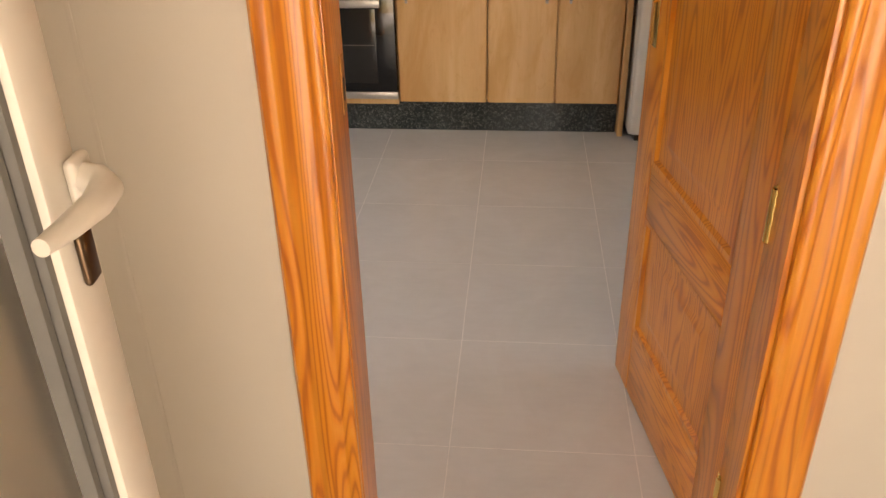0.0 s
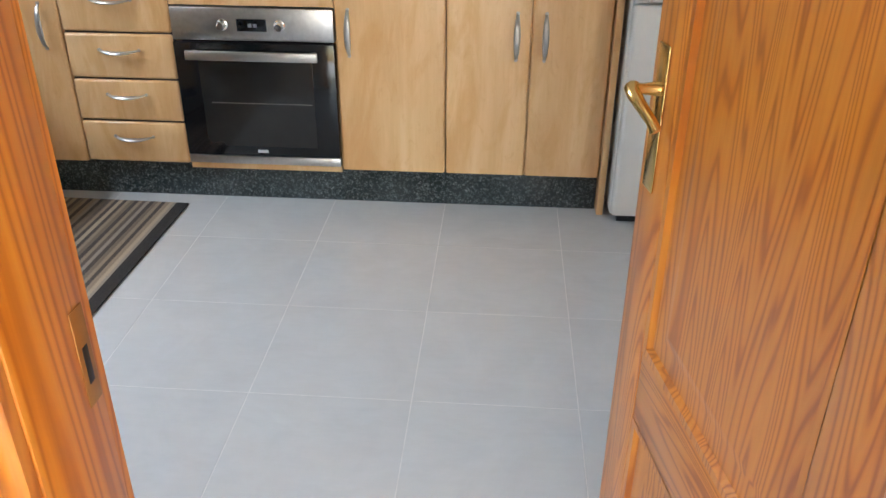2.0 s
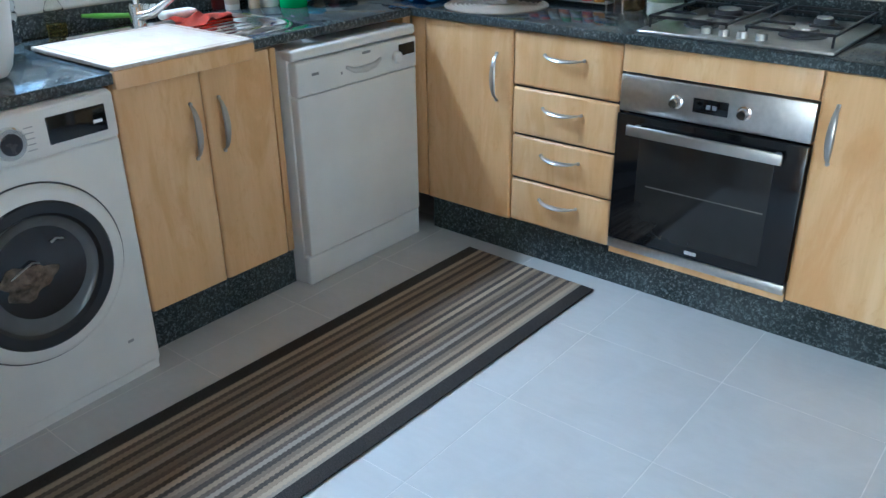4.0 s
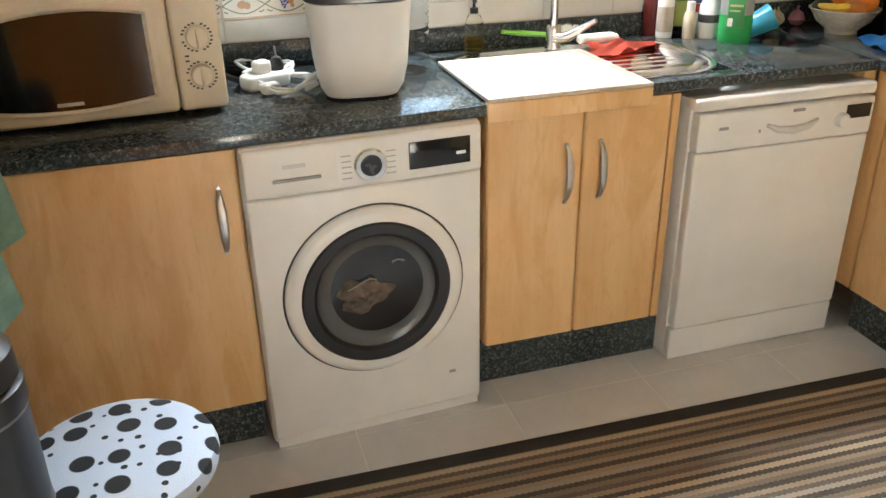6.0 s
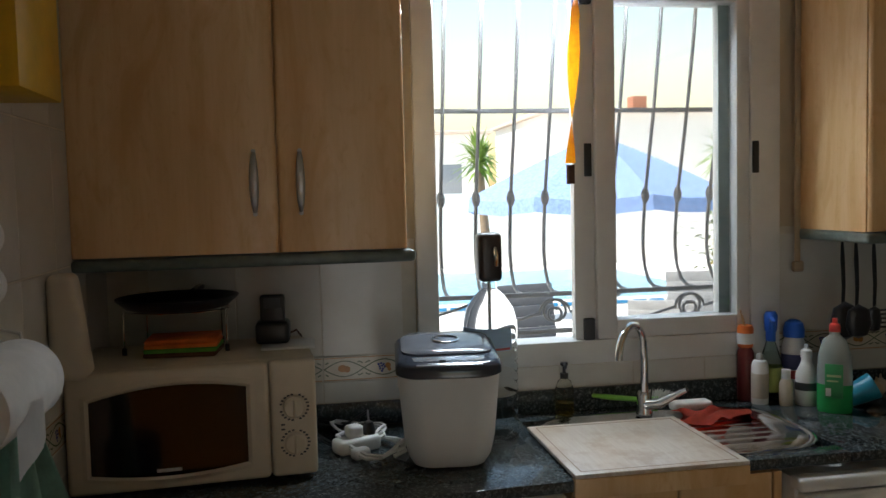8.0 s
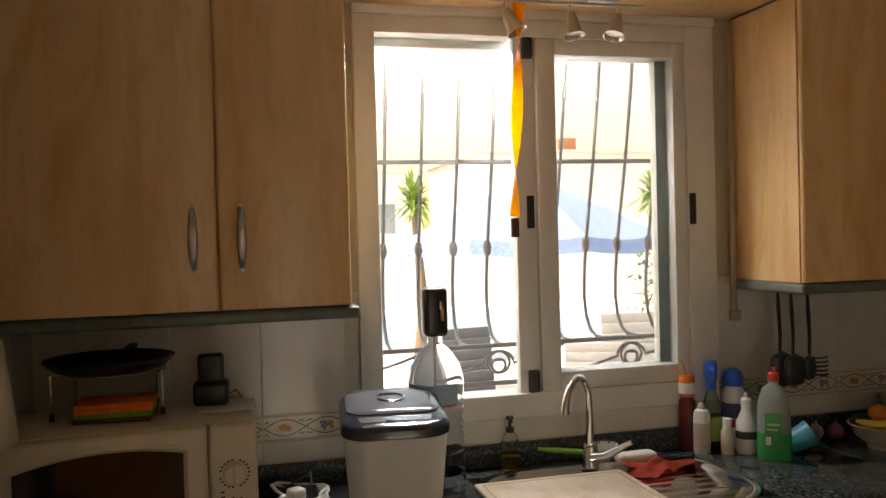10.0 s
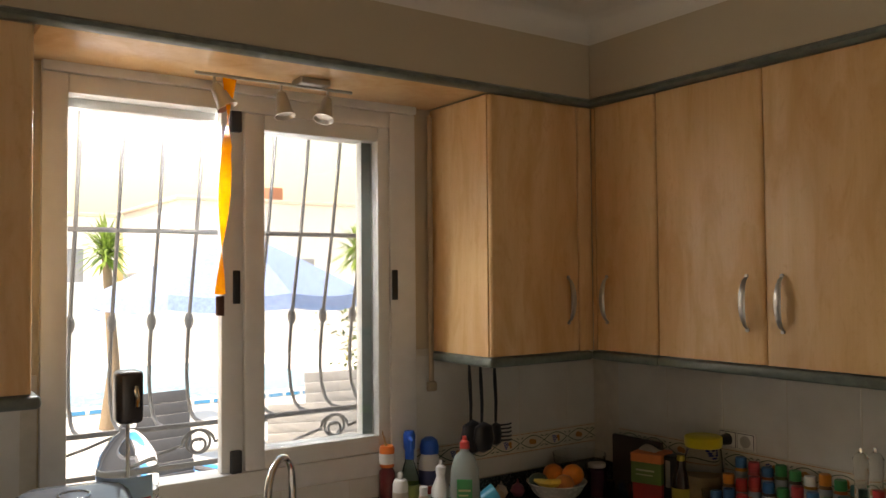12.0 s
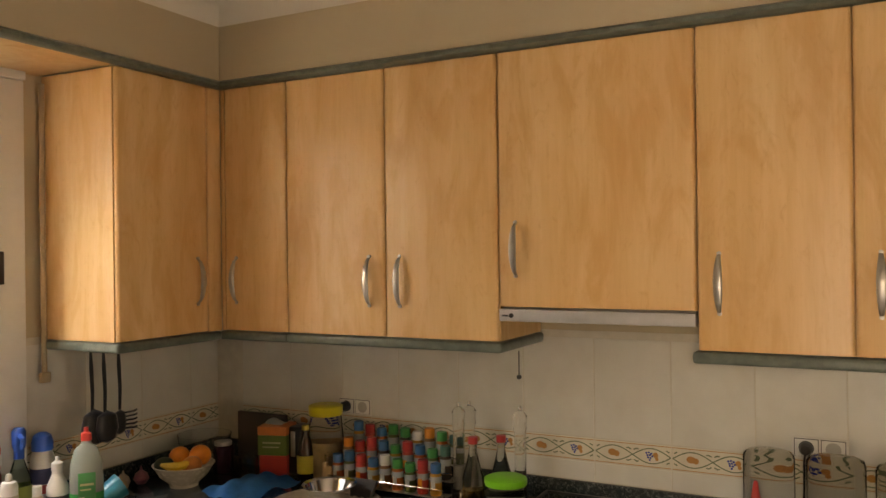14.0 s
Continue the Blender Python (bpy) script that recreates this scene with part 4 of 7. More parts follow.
# cordless phone in its charger, on a folded paper
tagged(part("paper_sheet", box(B(), 0.21, -2.575, MWT + 0.0003, 0.345, -2.435, MWT + 0.006, 0.001), WHITE_PLASTIC), "folded white paper lying on the microwave", "paper")
ph = thing("phone_charger", pose(0.25, -2.545, MWT + 0.0065, 0, 0, 88), "black cordless phone charger with handset", "phone")
part("base", box(B(), -0.045, -0.04, 0, 0.045, 0.045, 0.06, 0.012, 3), BLACK_PLASTIC, ph)
hs = part("handset", box(B(), -0.033, -0.015, 0.03, 0.033, 0.02, 0.13, 0.008, 3), BLACK_PLASTIC, ph)
part("screen", box(B(), -0.022, -0.0165, 0.095, 0.022, -0.0145, 0.122, 0.001), DARK_GREY, hs)
part("cord", tube(B(), [(0.045, 0.02, 0.02), (0.06, 0.04, 0.025), (0.07, 0.09, 0.0), (0.07, 0.16, -0.02)], 0.0025, 6), plain("brown_cord", (0.1, 0.04, 0.02), 0.6), ph)

# air freshener on the south wall above the microwave
af = thing("air_freshener", pose(0.56, Y_S + 0.007, 1.185), "cream plastic air freshener fixed on the tiled wall", "dispenser")
bm = B()
box(bm, -0.04, 0.0, 0.0, 0.04, 0.075, 0.24, 0.02, 3)
for v in bm.verts:
    f = v.co.z / 0.24
    v.co.y *= 1.08 - 0.32 * f * f + 0.08 * math.sin(7 * f)
    v.co.x *= 1.0 - 0.15 * f
part("shell", bm, CREAM_PLASTIC, af)

# kitchen roll holder on the south wall: roll in front, wrap dispensers above it
def roll(parent, x0, x1, y, z, r, name="paper_roll"):
    ry = Matrix.Rotation(radians(90), 3, "Y")
    bm = lathe(B(), [(0.02, 0), (r * 0.97, 0), (r, 0.004), (r, x1 - x0 - 0.004), (r * 0.97, x1 - x0), (0.02, x1 - x0)], 32, (x0, y, z), turn=ry)
    ob = part(name, bm, plain("soft_white_paper", (0.78, 0.77, 0.74), 0.95, bump=0.3), parent, "white paper roll")
    part("core", lathe(B(), [(0.019, -0.001), (0.0225, -0.001), (0.0225, x1 - x0 + 0.001), (0.019, x1 - x0 + 0.001)], 20, (x0, y, z), turn=ry), plain("brown_cardboard", (0.42, 0.29, 0.16), 0.9), ob, "brown cardboard core")
    return ob


kr = thing("kitchen_roll_holder", pose(0.14, 0, 0), "wall-mounted roll dispenser with a white kitchen roll", "dispenser")
part("back_plate", box(B(), 0.92, Y_S, 1.22, 1.22, Y_S + 0.014, 1.58, 0.004), WHITE_PLASTIC, kr)
roll(kr, 0.97, 1.22, -2.912, 1.30, 0.066)
for z in (1.45, 1.53):
    ry = Matrix.Rotation(radians(90), 3, "Y")
    part("wrap_cover", lathe(B(), [(0, 0), (0.036, 0), (0.038, 0.004), (0.038, 0.246), (0.036, 0.25), (0, 0.25)], 24, (0.93, -2.975, z), turn=ry), WHITE_PLASTIC, kr, "white rounded wrap cover")
for x in (0.928, 1.205):
    part("bracket", tube(B(), [(x, Y_S + 0.012, 1.39), (x, -2.924, 1.368), (x, -2.912, 1.30)], 0.003, 6), WHITE_PLASTIC, kr)
bm = B()
g = [[bm.verts.new((1.08 + 0.11 * u, -2.847 + 0.004 * math.sin(5 * u), 1.30 - 0.07 * v - 0.03 * u * v)) for u in (0, 0.25, 0.5, 0.75, 1)] for v in (0, 0.5, 1)]
for r0, r1 in zip(g, g[1:]):
    for k in range(4):
        bm.faces.new((r0[k], r0[k + 1], r1[k + 1], r1[k]))
bmesh.ops.solidify(bm, geom=bm.faces[:], thickness=0.0008)
part("paper_end", bm, plain("soft_white_sheet", (0.78, 0.77, 0.74), 0.95), kr, "torn end of kitchen paper")


def cloth(name, fn, nu, nv, mat, label, thick=0.003, category="cloth"):
    """A draped cloth from a surface function of (u, v) in 0..1."""
    bm = B()
    g = [[bm.verts.new(fn(u / nu, v / nv)) for u in range(nu + 1)] for v in range(nv + 1)]
    for a, b in zip(g, g[1:]):
        for k in range(nu):
            bm.faces.new((a[k], a[k + 1], b[k + 1], b[k]))
    bmesh.ops.solidify(bm, geom=bm.faces[:], thickness=thick)
    return tagged(part(name, bm, mat), label, category)


def towel_shape(u, v):
    # gathered at the hook, spreading and folding lower down; one corner hangs lowest
    spread = 0.05 + 0.24 * min(1, v * 1.5)
    x = 1.06 + (u - 0.5) * spread * 1.2 - 0.05 * v
    fold = 0.028 * math.sin(u * 13 + 1.0 + 0.8 * v) * (0.35 + 0.75 * v) + 0.009 * math.sin(u * 29 + 2 * v)
    drop = 0.585 - 0.19 * abs(u - 0.6) ** 1.0
    return (x, -2.945 + fold + 0.03 * v, 1.245 - v * drop)


cloth("tea_towel", towel_shape, 40, 22, mottled("mint_green_cotton", (0.34, 0.55, 0.45), 0.95, bump=0.4), "mint green cotton tea towel hanging on the wall", category="towel")
part("towel_hook", tube(B(), [(1.05, Y_S, 1.25), (1.05, -2.95, 1.245), (1.05, -2.925, 1.25), (1.05, -2.915, 1.265)], 0.004, 6), CHROME)
tagged(bpy.data.objects["towel_hook"], "small chrome wall hook for the towel", "hook")

# yellow box on the south wall
yb = thing("yellow_wall_box", pose(0, 0, 0), "bright yellow metal box on the wall beside the cabinet", "wall box")
part("body", box(B(), 0.82, Y_S, 1.775, 1.06, -2.905, 2.16, 0.003), plain("yellow_lacquer", (0.75, 0.44, 0.015), 0.4), yb)
part("lid", box(B(), 0.815, Y_S, 2.161, 1.065, -2.888, 2.175, 0.003), plain("yellow_lacquer_lid", (0.75, 0.44, 0.015), 0.4), yb)

# pedal bin and stool
bn = thing("waste_bin", pose(1.34, -2.912, 0), "tall black waste bin with grey bands by the wall", "bin")
part("bucket", lathe(B(), [(0, 0), (0.078, 0), (0.088, 0.70), (0.091, 0.71), (0.091, 0.745), (0.082, 0.75), (0, 0.752)], 28), BLACK_PLASTIC, bn)
part("lid", lathe(B(), [(0.084, 0.7525), (0.088, 0.757), (0.086, 0.80), (0.07, 0.815), (0, 0.82)], 28), BLACK_PLASTIC, bn, "black domed lid")
for z in (0.50, 0.70):
    r = 0.078 + 0.01 * z / 0.7
    part("band", lathe(B(), [(r, z), (r + 0.002, z + 0.003), (r + 0.002, z + 0.012), (r, z + 0.015)], 28), plain("grey_band_%d" % (z * 10), (0.16, 0.16, 0.17), 0.3), bn, "grey band")
st = thing("stool", pose(1.195, -2.745, 0), "round stool with a blue-grey paw-print plush cover", "stool")
part("cushion", lathe(B(), [(0, 0.42), (0.165, 0.42), (0.178, 0.428), (0.182, 0.445), (0.176, 0.462), (0.15, 0.474), (0.08, 0.478), (0, 0.479)], 40), PAW, st, "paw-print plush seat cover")
for k in range(4):
    a = radians(45 + 90 * k)
    part("leg", tube(B(), [(0.17 * math.cos(a), 0.17 * math.sin(a), 0), (0.12 * math.cos(a), 0.12 * math.sin(a), 0.42)], 0.013, 10), BLACK_PLASTIC, st)

# extension lead and cables
el = thing("extension_lead", pose(0.27, -2.33, WT, 0, 0, 25), "white extension socket block with plugs and cables", "extension lead")
part("block", box(B(), -0.03, -0.065, 0.0, 0.03, 0.065, 0.042, 0.012, 3), WHITE_PLASTIC, el)
part("plug", box(B(), -0.02, -0.03, 0.038, 0.02, 0.015, 0.075, 0.01, 3), WHITE_PLASTIC, el)
part("plug", lathe(B(), [(0, 0), (0.018, 0), (0.018, 0.02), (0.012, 0.04), (0, 0.045)], 12, (0, 0.04, 0.035)), BLACK_PLASTIC, el)
part("plug", box(B(), 0.05, -0.05, 0.0, 0.085, 0.0, 0.03, 0.01, 3), WHITE_PLASTIC, el)


def coil(x, y, r, turns, z, mat, name, rad=0.004, sy=0.6):
    pts = []
    for k in range(int(turns * 14) + 1):
        a = 2 * math.pi * k / 14
        rr = r * (1 + 0.12 * math.sin(1.7 * k))
        pts.append((x + rr * math.cos(a), y + sy * rr * math.sin(a), z + 0.012 + 0.010 * math.sin(0.9 * k) + 0.0015 * k / 3))
    return part(name, tube(B(), pts, rad, 6), mat, el)


coil(0.03, 0.03, 0.12, 2.2, 0.004, WHITE_PLASTIC, "white_cable", 0.0055)
coil(-0.10, 0.06, 0.10, 2.4, 0.008, WHITE_PLASTIC, "white_cable", 0.0045)
coil(-0.12, 0.0, 0.12, 2.6, 0.01, BLACK_PLASTIC, "black_cable", 0.0035)
part("black_cable", tube(B(), [(0, 0.04, 0.075), (-0.04, 0.06, 0.095), (-0.10, 0.05, 0.06), (-0.16, 0.02, 0.02), (-0.2, 0.03, 0.008)], 0.0035, 6), BLACK_PLASTIC, el)

# bread maker
bk = thing("bread_maker", pose(0.38, -2.092, WT, 0, 0, 84) @ Matrix.Diagonal((1.14, 1.08, 1.0, 1)), "white bread maker with a dark domed lid", "bread maker")


def rounded_loft(levels, seg=9, close=True):
    """Rounded rectangles of (half width, half depth, radius, z) joined up."""
    bm, rings = B(), []
    for hw, hd, r, z in levels:
        ring = []
        for cx, cy, a0 in ((hw - r, hd - r, 0), (-hw + r, hd - r, 90), (-hw + r, -hd + r, 180), (hw - r, -hd + r, 270)):
            for k in range(seg):
                a = radians(a0 + 90 * k / (seg - 1))
                ring.append(bm.verts.new((cx + r * math.cos(a), cy + r * math.sin(a), z)))
        rings.append(ring)
    n = len(rings[0])
    for a, b in zip(rings, rings[1:]):
        for k in range(n):
            bm.faces.new((a[k], a[(k + 1) % n], b[(k + 1) % n], b[k]))
    bm.faces.new(rings[0][::-1])
    bm.faces.new(rings[-1])
    return bm


part("body", rounded_loft([(0.082, 0.10, 0.05, 0.006), (0.094, 0.112, 0.055, 0.03), (0.103, 0.122, 0.055, 0.08), (0.114, 0.135, 0.05, 0.25), (0.115, 0.137, 0.05, 0.258)]), APPLIANCE, bk)
part("badge", box(B(), 0.0, -0.1315, 0.215, 0.045, -0.1285, 0.222), DARK_GREY, bk)
LID = plain("dark_blue_grey_lid", (0.045, 0.05, 0.065), 0.12, bump=0)
lid = part("lid", rounded_loft([(0.115, 0.137, 0.05, 0.2585), (0.119, 0.142, 0.05, 0.263), (0.119, 0.142, 0.05, 0.280), (0.114, 0.136, 0.048, 0.291), (0.107, 0.126, 0.046, 0.296)]), LID, bk, "glossy dark lid")
bm = rounded_loft([(0.104, 0.094, 0.044, 0.2962), (0.105, 0.095, 0.045, 0.300), (0.098, 0.088, 0.042, 0.3055), (0.07, 0.06, 0.036, 0.308)])
for v in bm.verts:
    v.co.y += 0.028
part("lid_top", bm, plain("grey_lid_top", (0.16, 0.17, 0.19), 0.1, bump=0), lid, "glossy grey lid window")
bm = B()
box(bm, -0.082, -0.137, 0.286, 0.082, -0.082, 0.2905, 0.004, 2)
for v in bm.verts:
    v.co.z += 0.10 * (v.co.y + 0.11)
    v.co.x *= 1 - 0.9 * max(0, -0.12 - v.co.y) * 8
    v.co.z += 0.0055
cpb = part("control_strip", bm, plain("silver_strip", (0.4, 0.42, 0.46), 0.2, 0.6), bk, "silver control strip")
part("display", box(B(), -0.022, -0.125, 0.2945, 0.03, -0.098, 0.2965, 0.001), BLACK_GLASS, cpb)
for x in (-0.062, -0.042, 0.045, 0.062):
    part("button", lathe(B(), [(0, 0), (0.006, 0), (0.006, 0.003), (0, 0.004)], 12, (x, -0.112, 0.2945)), DARK_GREY, cpb)
part("lid_window_rim", lathe(B(), [(0.03, 0.0), (0.033, 0.003), (0.03, 0.004)], 24, (0, 0.03, 0.308)), CHROME, lid, "round lid window rim")
for x in (-0.05, 0.05):
    part("foot", lathe(B(), [(0.012, 0), (0.012, 0.01), (0, 0.01)], 10, (x, 0, 0)), BLACK_PLASTIC, bk)

# the top of the bread maker slopes down to its front
for ob in bk.children_recursive:
    for v in ob.data.vertices:
        v.co.z += 0.11 * v.co.y * min(1, max(0, (v.co.z - 0.18) / 0.08))

# water bottle with a pump on top
wb = thing("water_bottle", pose(0.225, -1.935, WT), "large clear water bottle with a dark pump on top", "bottle")
prof = [(0, 0.0), (0.07, 0.0), (0.078, 0.01)]
for k in range(9):
    z = 0.03 + k * 0.03
    prof += [(0.078, z), (0.073, z + 0.008), (0.078, z + 0.016)]
prof += [(0.079, 0.31), (0.079, 0.33), (0.07, 0.37), (0.045, 0.41), (0.022, 0.43), (0.02, 0.455)]
part("body", lathe(B(), prof, 32), glass("thin_bottle_plastic", (0.95, 0.98, 1.0), 0.02, 1.03), wb)
part("water", lathe(B(), [(0, 0.004)] + [(r - 0.003, z) for r, z in prof[1:-9]] + [(0, 0.262)], 28), glass("water", (0.97, 0.99, 1.0), 0.0, 1.03), wb, "clear water")
def curved_label(r, z0, z1, a0, a1, n=14):
    """A thin sheet bent round an upright cylinder between two angles."""
    bm = B()
    rows = [[bm.verts.new((q * math.cos(radians(a0 + (a1 - a0) * k / n)), q * math.sin(radians(a0 + (a1 - a0) * k / n)), z)) for k in range(n + 1)] for q, z in ((r, z0), (r + 0.0006, z0), (r + 0.0006, z1), (r, z1))]
    for p, q in zip(rows, rows[1:] + rows[:1]):
        for k in range(n):
            bm.faces.new((p[k], p[k + 1], q[k + 1], q[k]))
    return bm


wl = part("paper_label", curved_label(0.0796, 0.262, 0.325, -85, 35), plain("pale_blue_label", (0.38, 0.58, 0.80), 0.5), wb, "pale blue bottle label")
part("label_band", curved_label(0.0803, 0.264, 0.270, -80, 30), plain("label_red_band", (0.55, 0.12, 0.14), 0.5), wl)
pm = part("pump", box(B(), -0.034, -0.034, 0.452, 0.034, 0.034, 0.59, 0.014, 3), plain("pump_dark_brown", (0.035, 0.028, 0.028), 0.3), wb, "dark rechargeable pump")
part("spout", tube(B(), [(0.03, 0.006, 0.545), (0.05, 0.008, 0.548), (0.06, 0.009, 0.53), (0.061, 0.009, 0.50)], 0.006, 8), CHROME, pm, "steel spout")
part("dip_tube", tube(B(), [(0, 0, 0.03), (0, 0, 0.455)], 0.005, 8), WHITE_PLASTIC, wb)

# soap dispenser
bottle("soap_dispenser", 0.055, -1.66, WT, [(0, 0), (0.027, 0), (0.029, 0.006), (0.029, 0.085), (0.02, 0.108), (0.011, 0.116), (0.011, 0.126)], glass("soapy_glass", (0.93, 0.95, 0.90), 0.05, 1.12), "clear soap dispenser with a black pump",
       [(0, 0.116), (0.013, 0.116), (0.013, 0.132), (0.005, 0.134), (0.005, 0.155), (0.012, 0.157), (0.012, 0.166), (0, 0.167)], BLACK_PLASTIC, cap_name="pump", category="dispenser")
part("nozzle", tube(B(), [(0, 0, 0.161), (0.03, -0.006, 0.162), (0.036, -0.007, 0.154)], 0.0045, 8), BLACK_PLASTIC, bpy.data.objects["soap_dispenser"])
part("liquid", lathe(B(), [(0, 0.004), (0.026, 0.004), (0.026, 0.04), (0, 0.04)], 20), glass("yellow_soap", (0.8, 0.62, 0.15), 0.0, 1.33), bpy.data.objects["soap_dispenser"], "yellow liquid soap")

# sink, tap, board
sk = thing("sink", pose(0.32, -1.43, WT), "stainless steel sink with a ribbed drainer", "sink")


def loop(hw, hl, r, z, cx=0.0, cy=0.0, seg=8):
    out = []
    for x, y, a0 in ((hw - r, hl - r, 0), (-hw + r, hl - r, 90), (-hw + r, -hl + r, 180), (hw - r, -hl + r, 270)):
        for k in range(seg):
            a = radians(a0 + 90 * k / (seg - 1))
            out.append((cx + x + r * math.cos(a), cy + y + r * math.sin(a), z))
    return out


def ring_mesh(bm, loops, cap_last=False):
    rings = [[bm.verts.new(p) for p in l] for l in loops]
    n = len(rings[0])
    for a, b in zip(rings, rings[1:]):
        for k in range(n):
            bm.faces.new((a[k], a[(k + 1) % n], b[(k + 1) % n], b[k]))
    if cap_last:
        bm.faces.new(rings[-1])
    return bm


bm = ring_mesh(B(), [loop(0.235, 0.385, 0.16, 0.0), loop(0.235, 0.385, 0.16, 0.003), loop(0.226, 0.376, 0.155, 0.0045), loop(0.215, 0.365, 0.15, 0.002), loop(0.21, 0.36, 0.148, -0.001)], True)
part("rim", bm, CHROME, sk, "raised polished rim")
bm = ring_mesh(B(), [loop(0.17, 0.17, 0.075, 0.0005, 0.02, -0.17), loop(0.165, 0.165, 0.072, 0.003, 0.02, -0.17), loop(0.155, 0.155, 0.07, -0.0005, 0.02, -0.17)])
part("bowl_rim", bm, CHROME, sk)
# flat plate; the shade of a sunken bowl is put into its darker steel
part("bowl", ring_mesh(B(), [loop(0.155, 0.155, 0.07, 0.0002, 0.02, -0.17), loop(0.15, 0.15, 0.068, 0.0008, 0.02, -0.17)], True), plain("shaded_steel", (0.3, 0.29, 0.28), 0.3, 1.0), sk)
for k in range(7):
    x = -0.12 + 0.045 * k
    part("drainer_rib", tube(B(), [(x, 0.06, -0.003), (x, 0.10, -0.001), (x, 0.26, -0.001), (x, 0.30, -0.003)], 0.006, 8, 0.35), STEEL, sk)
tp = thing("tap", pose(0.14, -1.43, WT), "chrome mixer tap with a curved swan neck", "tap")
part("base", lathe(B(), [(0, 0.004), (0.026, 0.004), (0.026, 0.016), (0.023, 0.022), (0.023, 0.07), (0.019, 0.078), (0, 0.08)], 24), CHROME, tp)
neck = [(0, 0, 0.07)] + [(0, 0, 0.09 + 0.03 * k) for k in range(4)]
for k in range(1, 11):
    a = math.pi * 0.93 * k / 10
    neck.append((0.068 - 0.068 * math.cos(a), -0.068 + 0.068 * math.cos(a), 0.21 + 0.088 * math.sin(a)))
neck.append((neck[-1][0] + 0.002, neck[-1][1] - 0.002, neck[-1][2] - 0.02))
part("spout", tube(B(), neck, [0.013] * 5 + [0.0115] * 10 + [0.0125], 14), CHROME, tp, "curved chrome spout")
part("lever", tube(B(), [(0.01, 0.0, 0.04), (0.045, 0.03, 0.05), (0.10, 0.075, 0.095), (0.115, 0.085, 0.105)], [0.018, 0.016, 0.008, 0.007], 12), CHROME, tp, "chrome lever")
bd = thing("pastry_board", pose(0, 0, 0), "wooden board with a front lip lying over the sink", "board")
bm = B()
box(bm, 0.215, -1.828, 0.8852, 0.648, -1.368, 0.897, 0.003)
WORN = Mat("worn_pale_wood", 0.3)
_v = WORN.coords((3, 40, 3))
_a = WORN.noise(_v, 3, 5, 0.6, 0.5)
_b = WORN.noise(WORN.coords(), 9, 6, 0.7)
WORN.color(WORN.mix(WORN.ramp(_b, (0.48, (0, 0, 0)), (0.62, (0.7, 0.7, 0.7))), WORN.ramp(_a, (0.3, (0.52, 0.43, 0.34)), (0.7, (0.64, 0.56, 0.47))), (0.44, 0.31, 0.21))).bump(_a, 0.1)
top = part("top", bm, WORN.m, bd, "worn pale scored board top")
gr = B()
for a, b, c, d in ((0.235, -1.808, 0.63, -1.804), (0.235, -1.392, 0.63, -1.388), (0.235, -1.808, 0.239, -1.388), (0.626, -1.808, 0.63, -1.388)):
    box(gr, a, b, 0.8968, c, d, 0.8974)
part("juice_groove", gr, plain("groove_brown", (0.36, 0.25, 0.17), 0.7), top)
part("lip", box(B(), 0.626, -1.828, 0.836, 0.649, -1.368, 0.8848, 0.003), MAPLE, bd, "maple front lip")

# washing-up things
RED = mottled("coral_cloth", (0.62, 0.10, 0.06), 0.95, bump=0.4)


def red_cloth(u, v):
    e = 1 - (2 * abs(u - 0.5)) ** 3
    return (0.15 + 0.15 * v + 0.02 * math.sin(7 * u), -1.35 + 0.22 * u + 0.02 * math.sin(6 * v), WT + 0.012 + max(0, 0.016 * math.sin(9 * u + 4 * v) * math.cos(5 * v + 3 * u) + 0.012 * e * math.sin(math.pi * v)))


cloth("dish_cloth", red_cloth, 26, 18, RED, "crumpled coral red dish cloth on the sink")
br = thing("dish_brush", pose(0.045, -1.45, WT + 0.012, 0, 0, 80), "green and white washing-up brush", "brush")
part("handle", tube(B(), [(-0.11, 0, 0.035), (-0.05, 0, 0.028), (0.05, 0, 0.018), (0.10, 0, 0.014)], [0.006, 0.009, 0.008, 0.014], 10), plain("lime_green_plastic", (0.2, 0.5, 0.06), 0.4), br)
bm = B()
rng = random.Random(4)
for k in range(60):
    a, r = rng.uniform(0, 6.28), 0.026 * math.sqrt(rng.random())
    tube(bm, [(0.10 + r * math.cos(a), r * math.sin(a), 0.015), (0.10 + 1.5 * r * math.cos(a) + 0.012, 1.5 * r * math.sin(a), 0.045)], 0.0012, 4)
tagged(part("bristles", bm, WHITE_PLASTIC, br, "white bristles"), kind="stuff")
tagged(part("scouring_block", box(B(), 0.11, -1.34, WT + 0.010, 0.165, -1.21, WT + 0.04, 0.012, 3), mottled("white_foam", (0.75, 0.74, 0.7), 0.95, bump=0.4)), "white foam scouring block by the tap", "sponge")

# bottles beside the window
G = "bottles beside the window"
ORANGE, BLUE, WHITEB = plain("orange_plastic", (0.75, 0.17, 0.03), 0.4), plain("blue_plastic", (0.02, 0.12, 0.55), 0.35), plain("white_bottle_plastic", (0.76, 0.75, 0.73), 0.35)
bottle("glue_bottle", 0.035, -1.03, WT, [(0, 0), (0.024, 0), (0.027, 0.005), (0.027, 0.16), (0.02, 0.175), (0.02, 0.18)], plain("dark_red_plastic", (0.12, 0.012, 0.012), 0.3), "dark red bottle with an orange top", [(0, 0.178), (0.024, 0.178), (0.026, 0.24), (0.022, 0.25), (0, 0.25)], ORANGE, group=G, band=(0.0275, 0.19, 0.225, WHITEB))
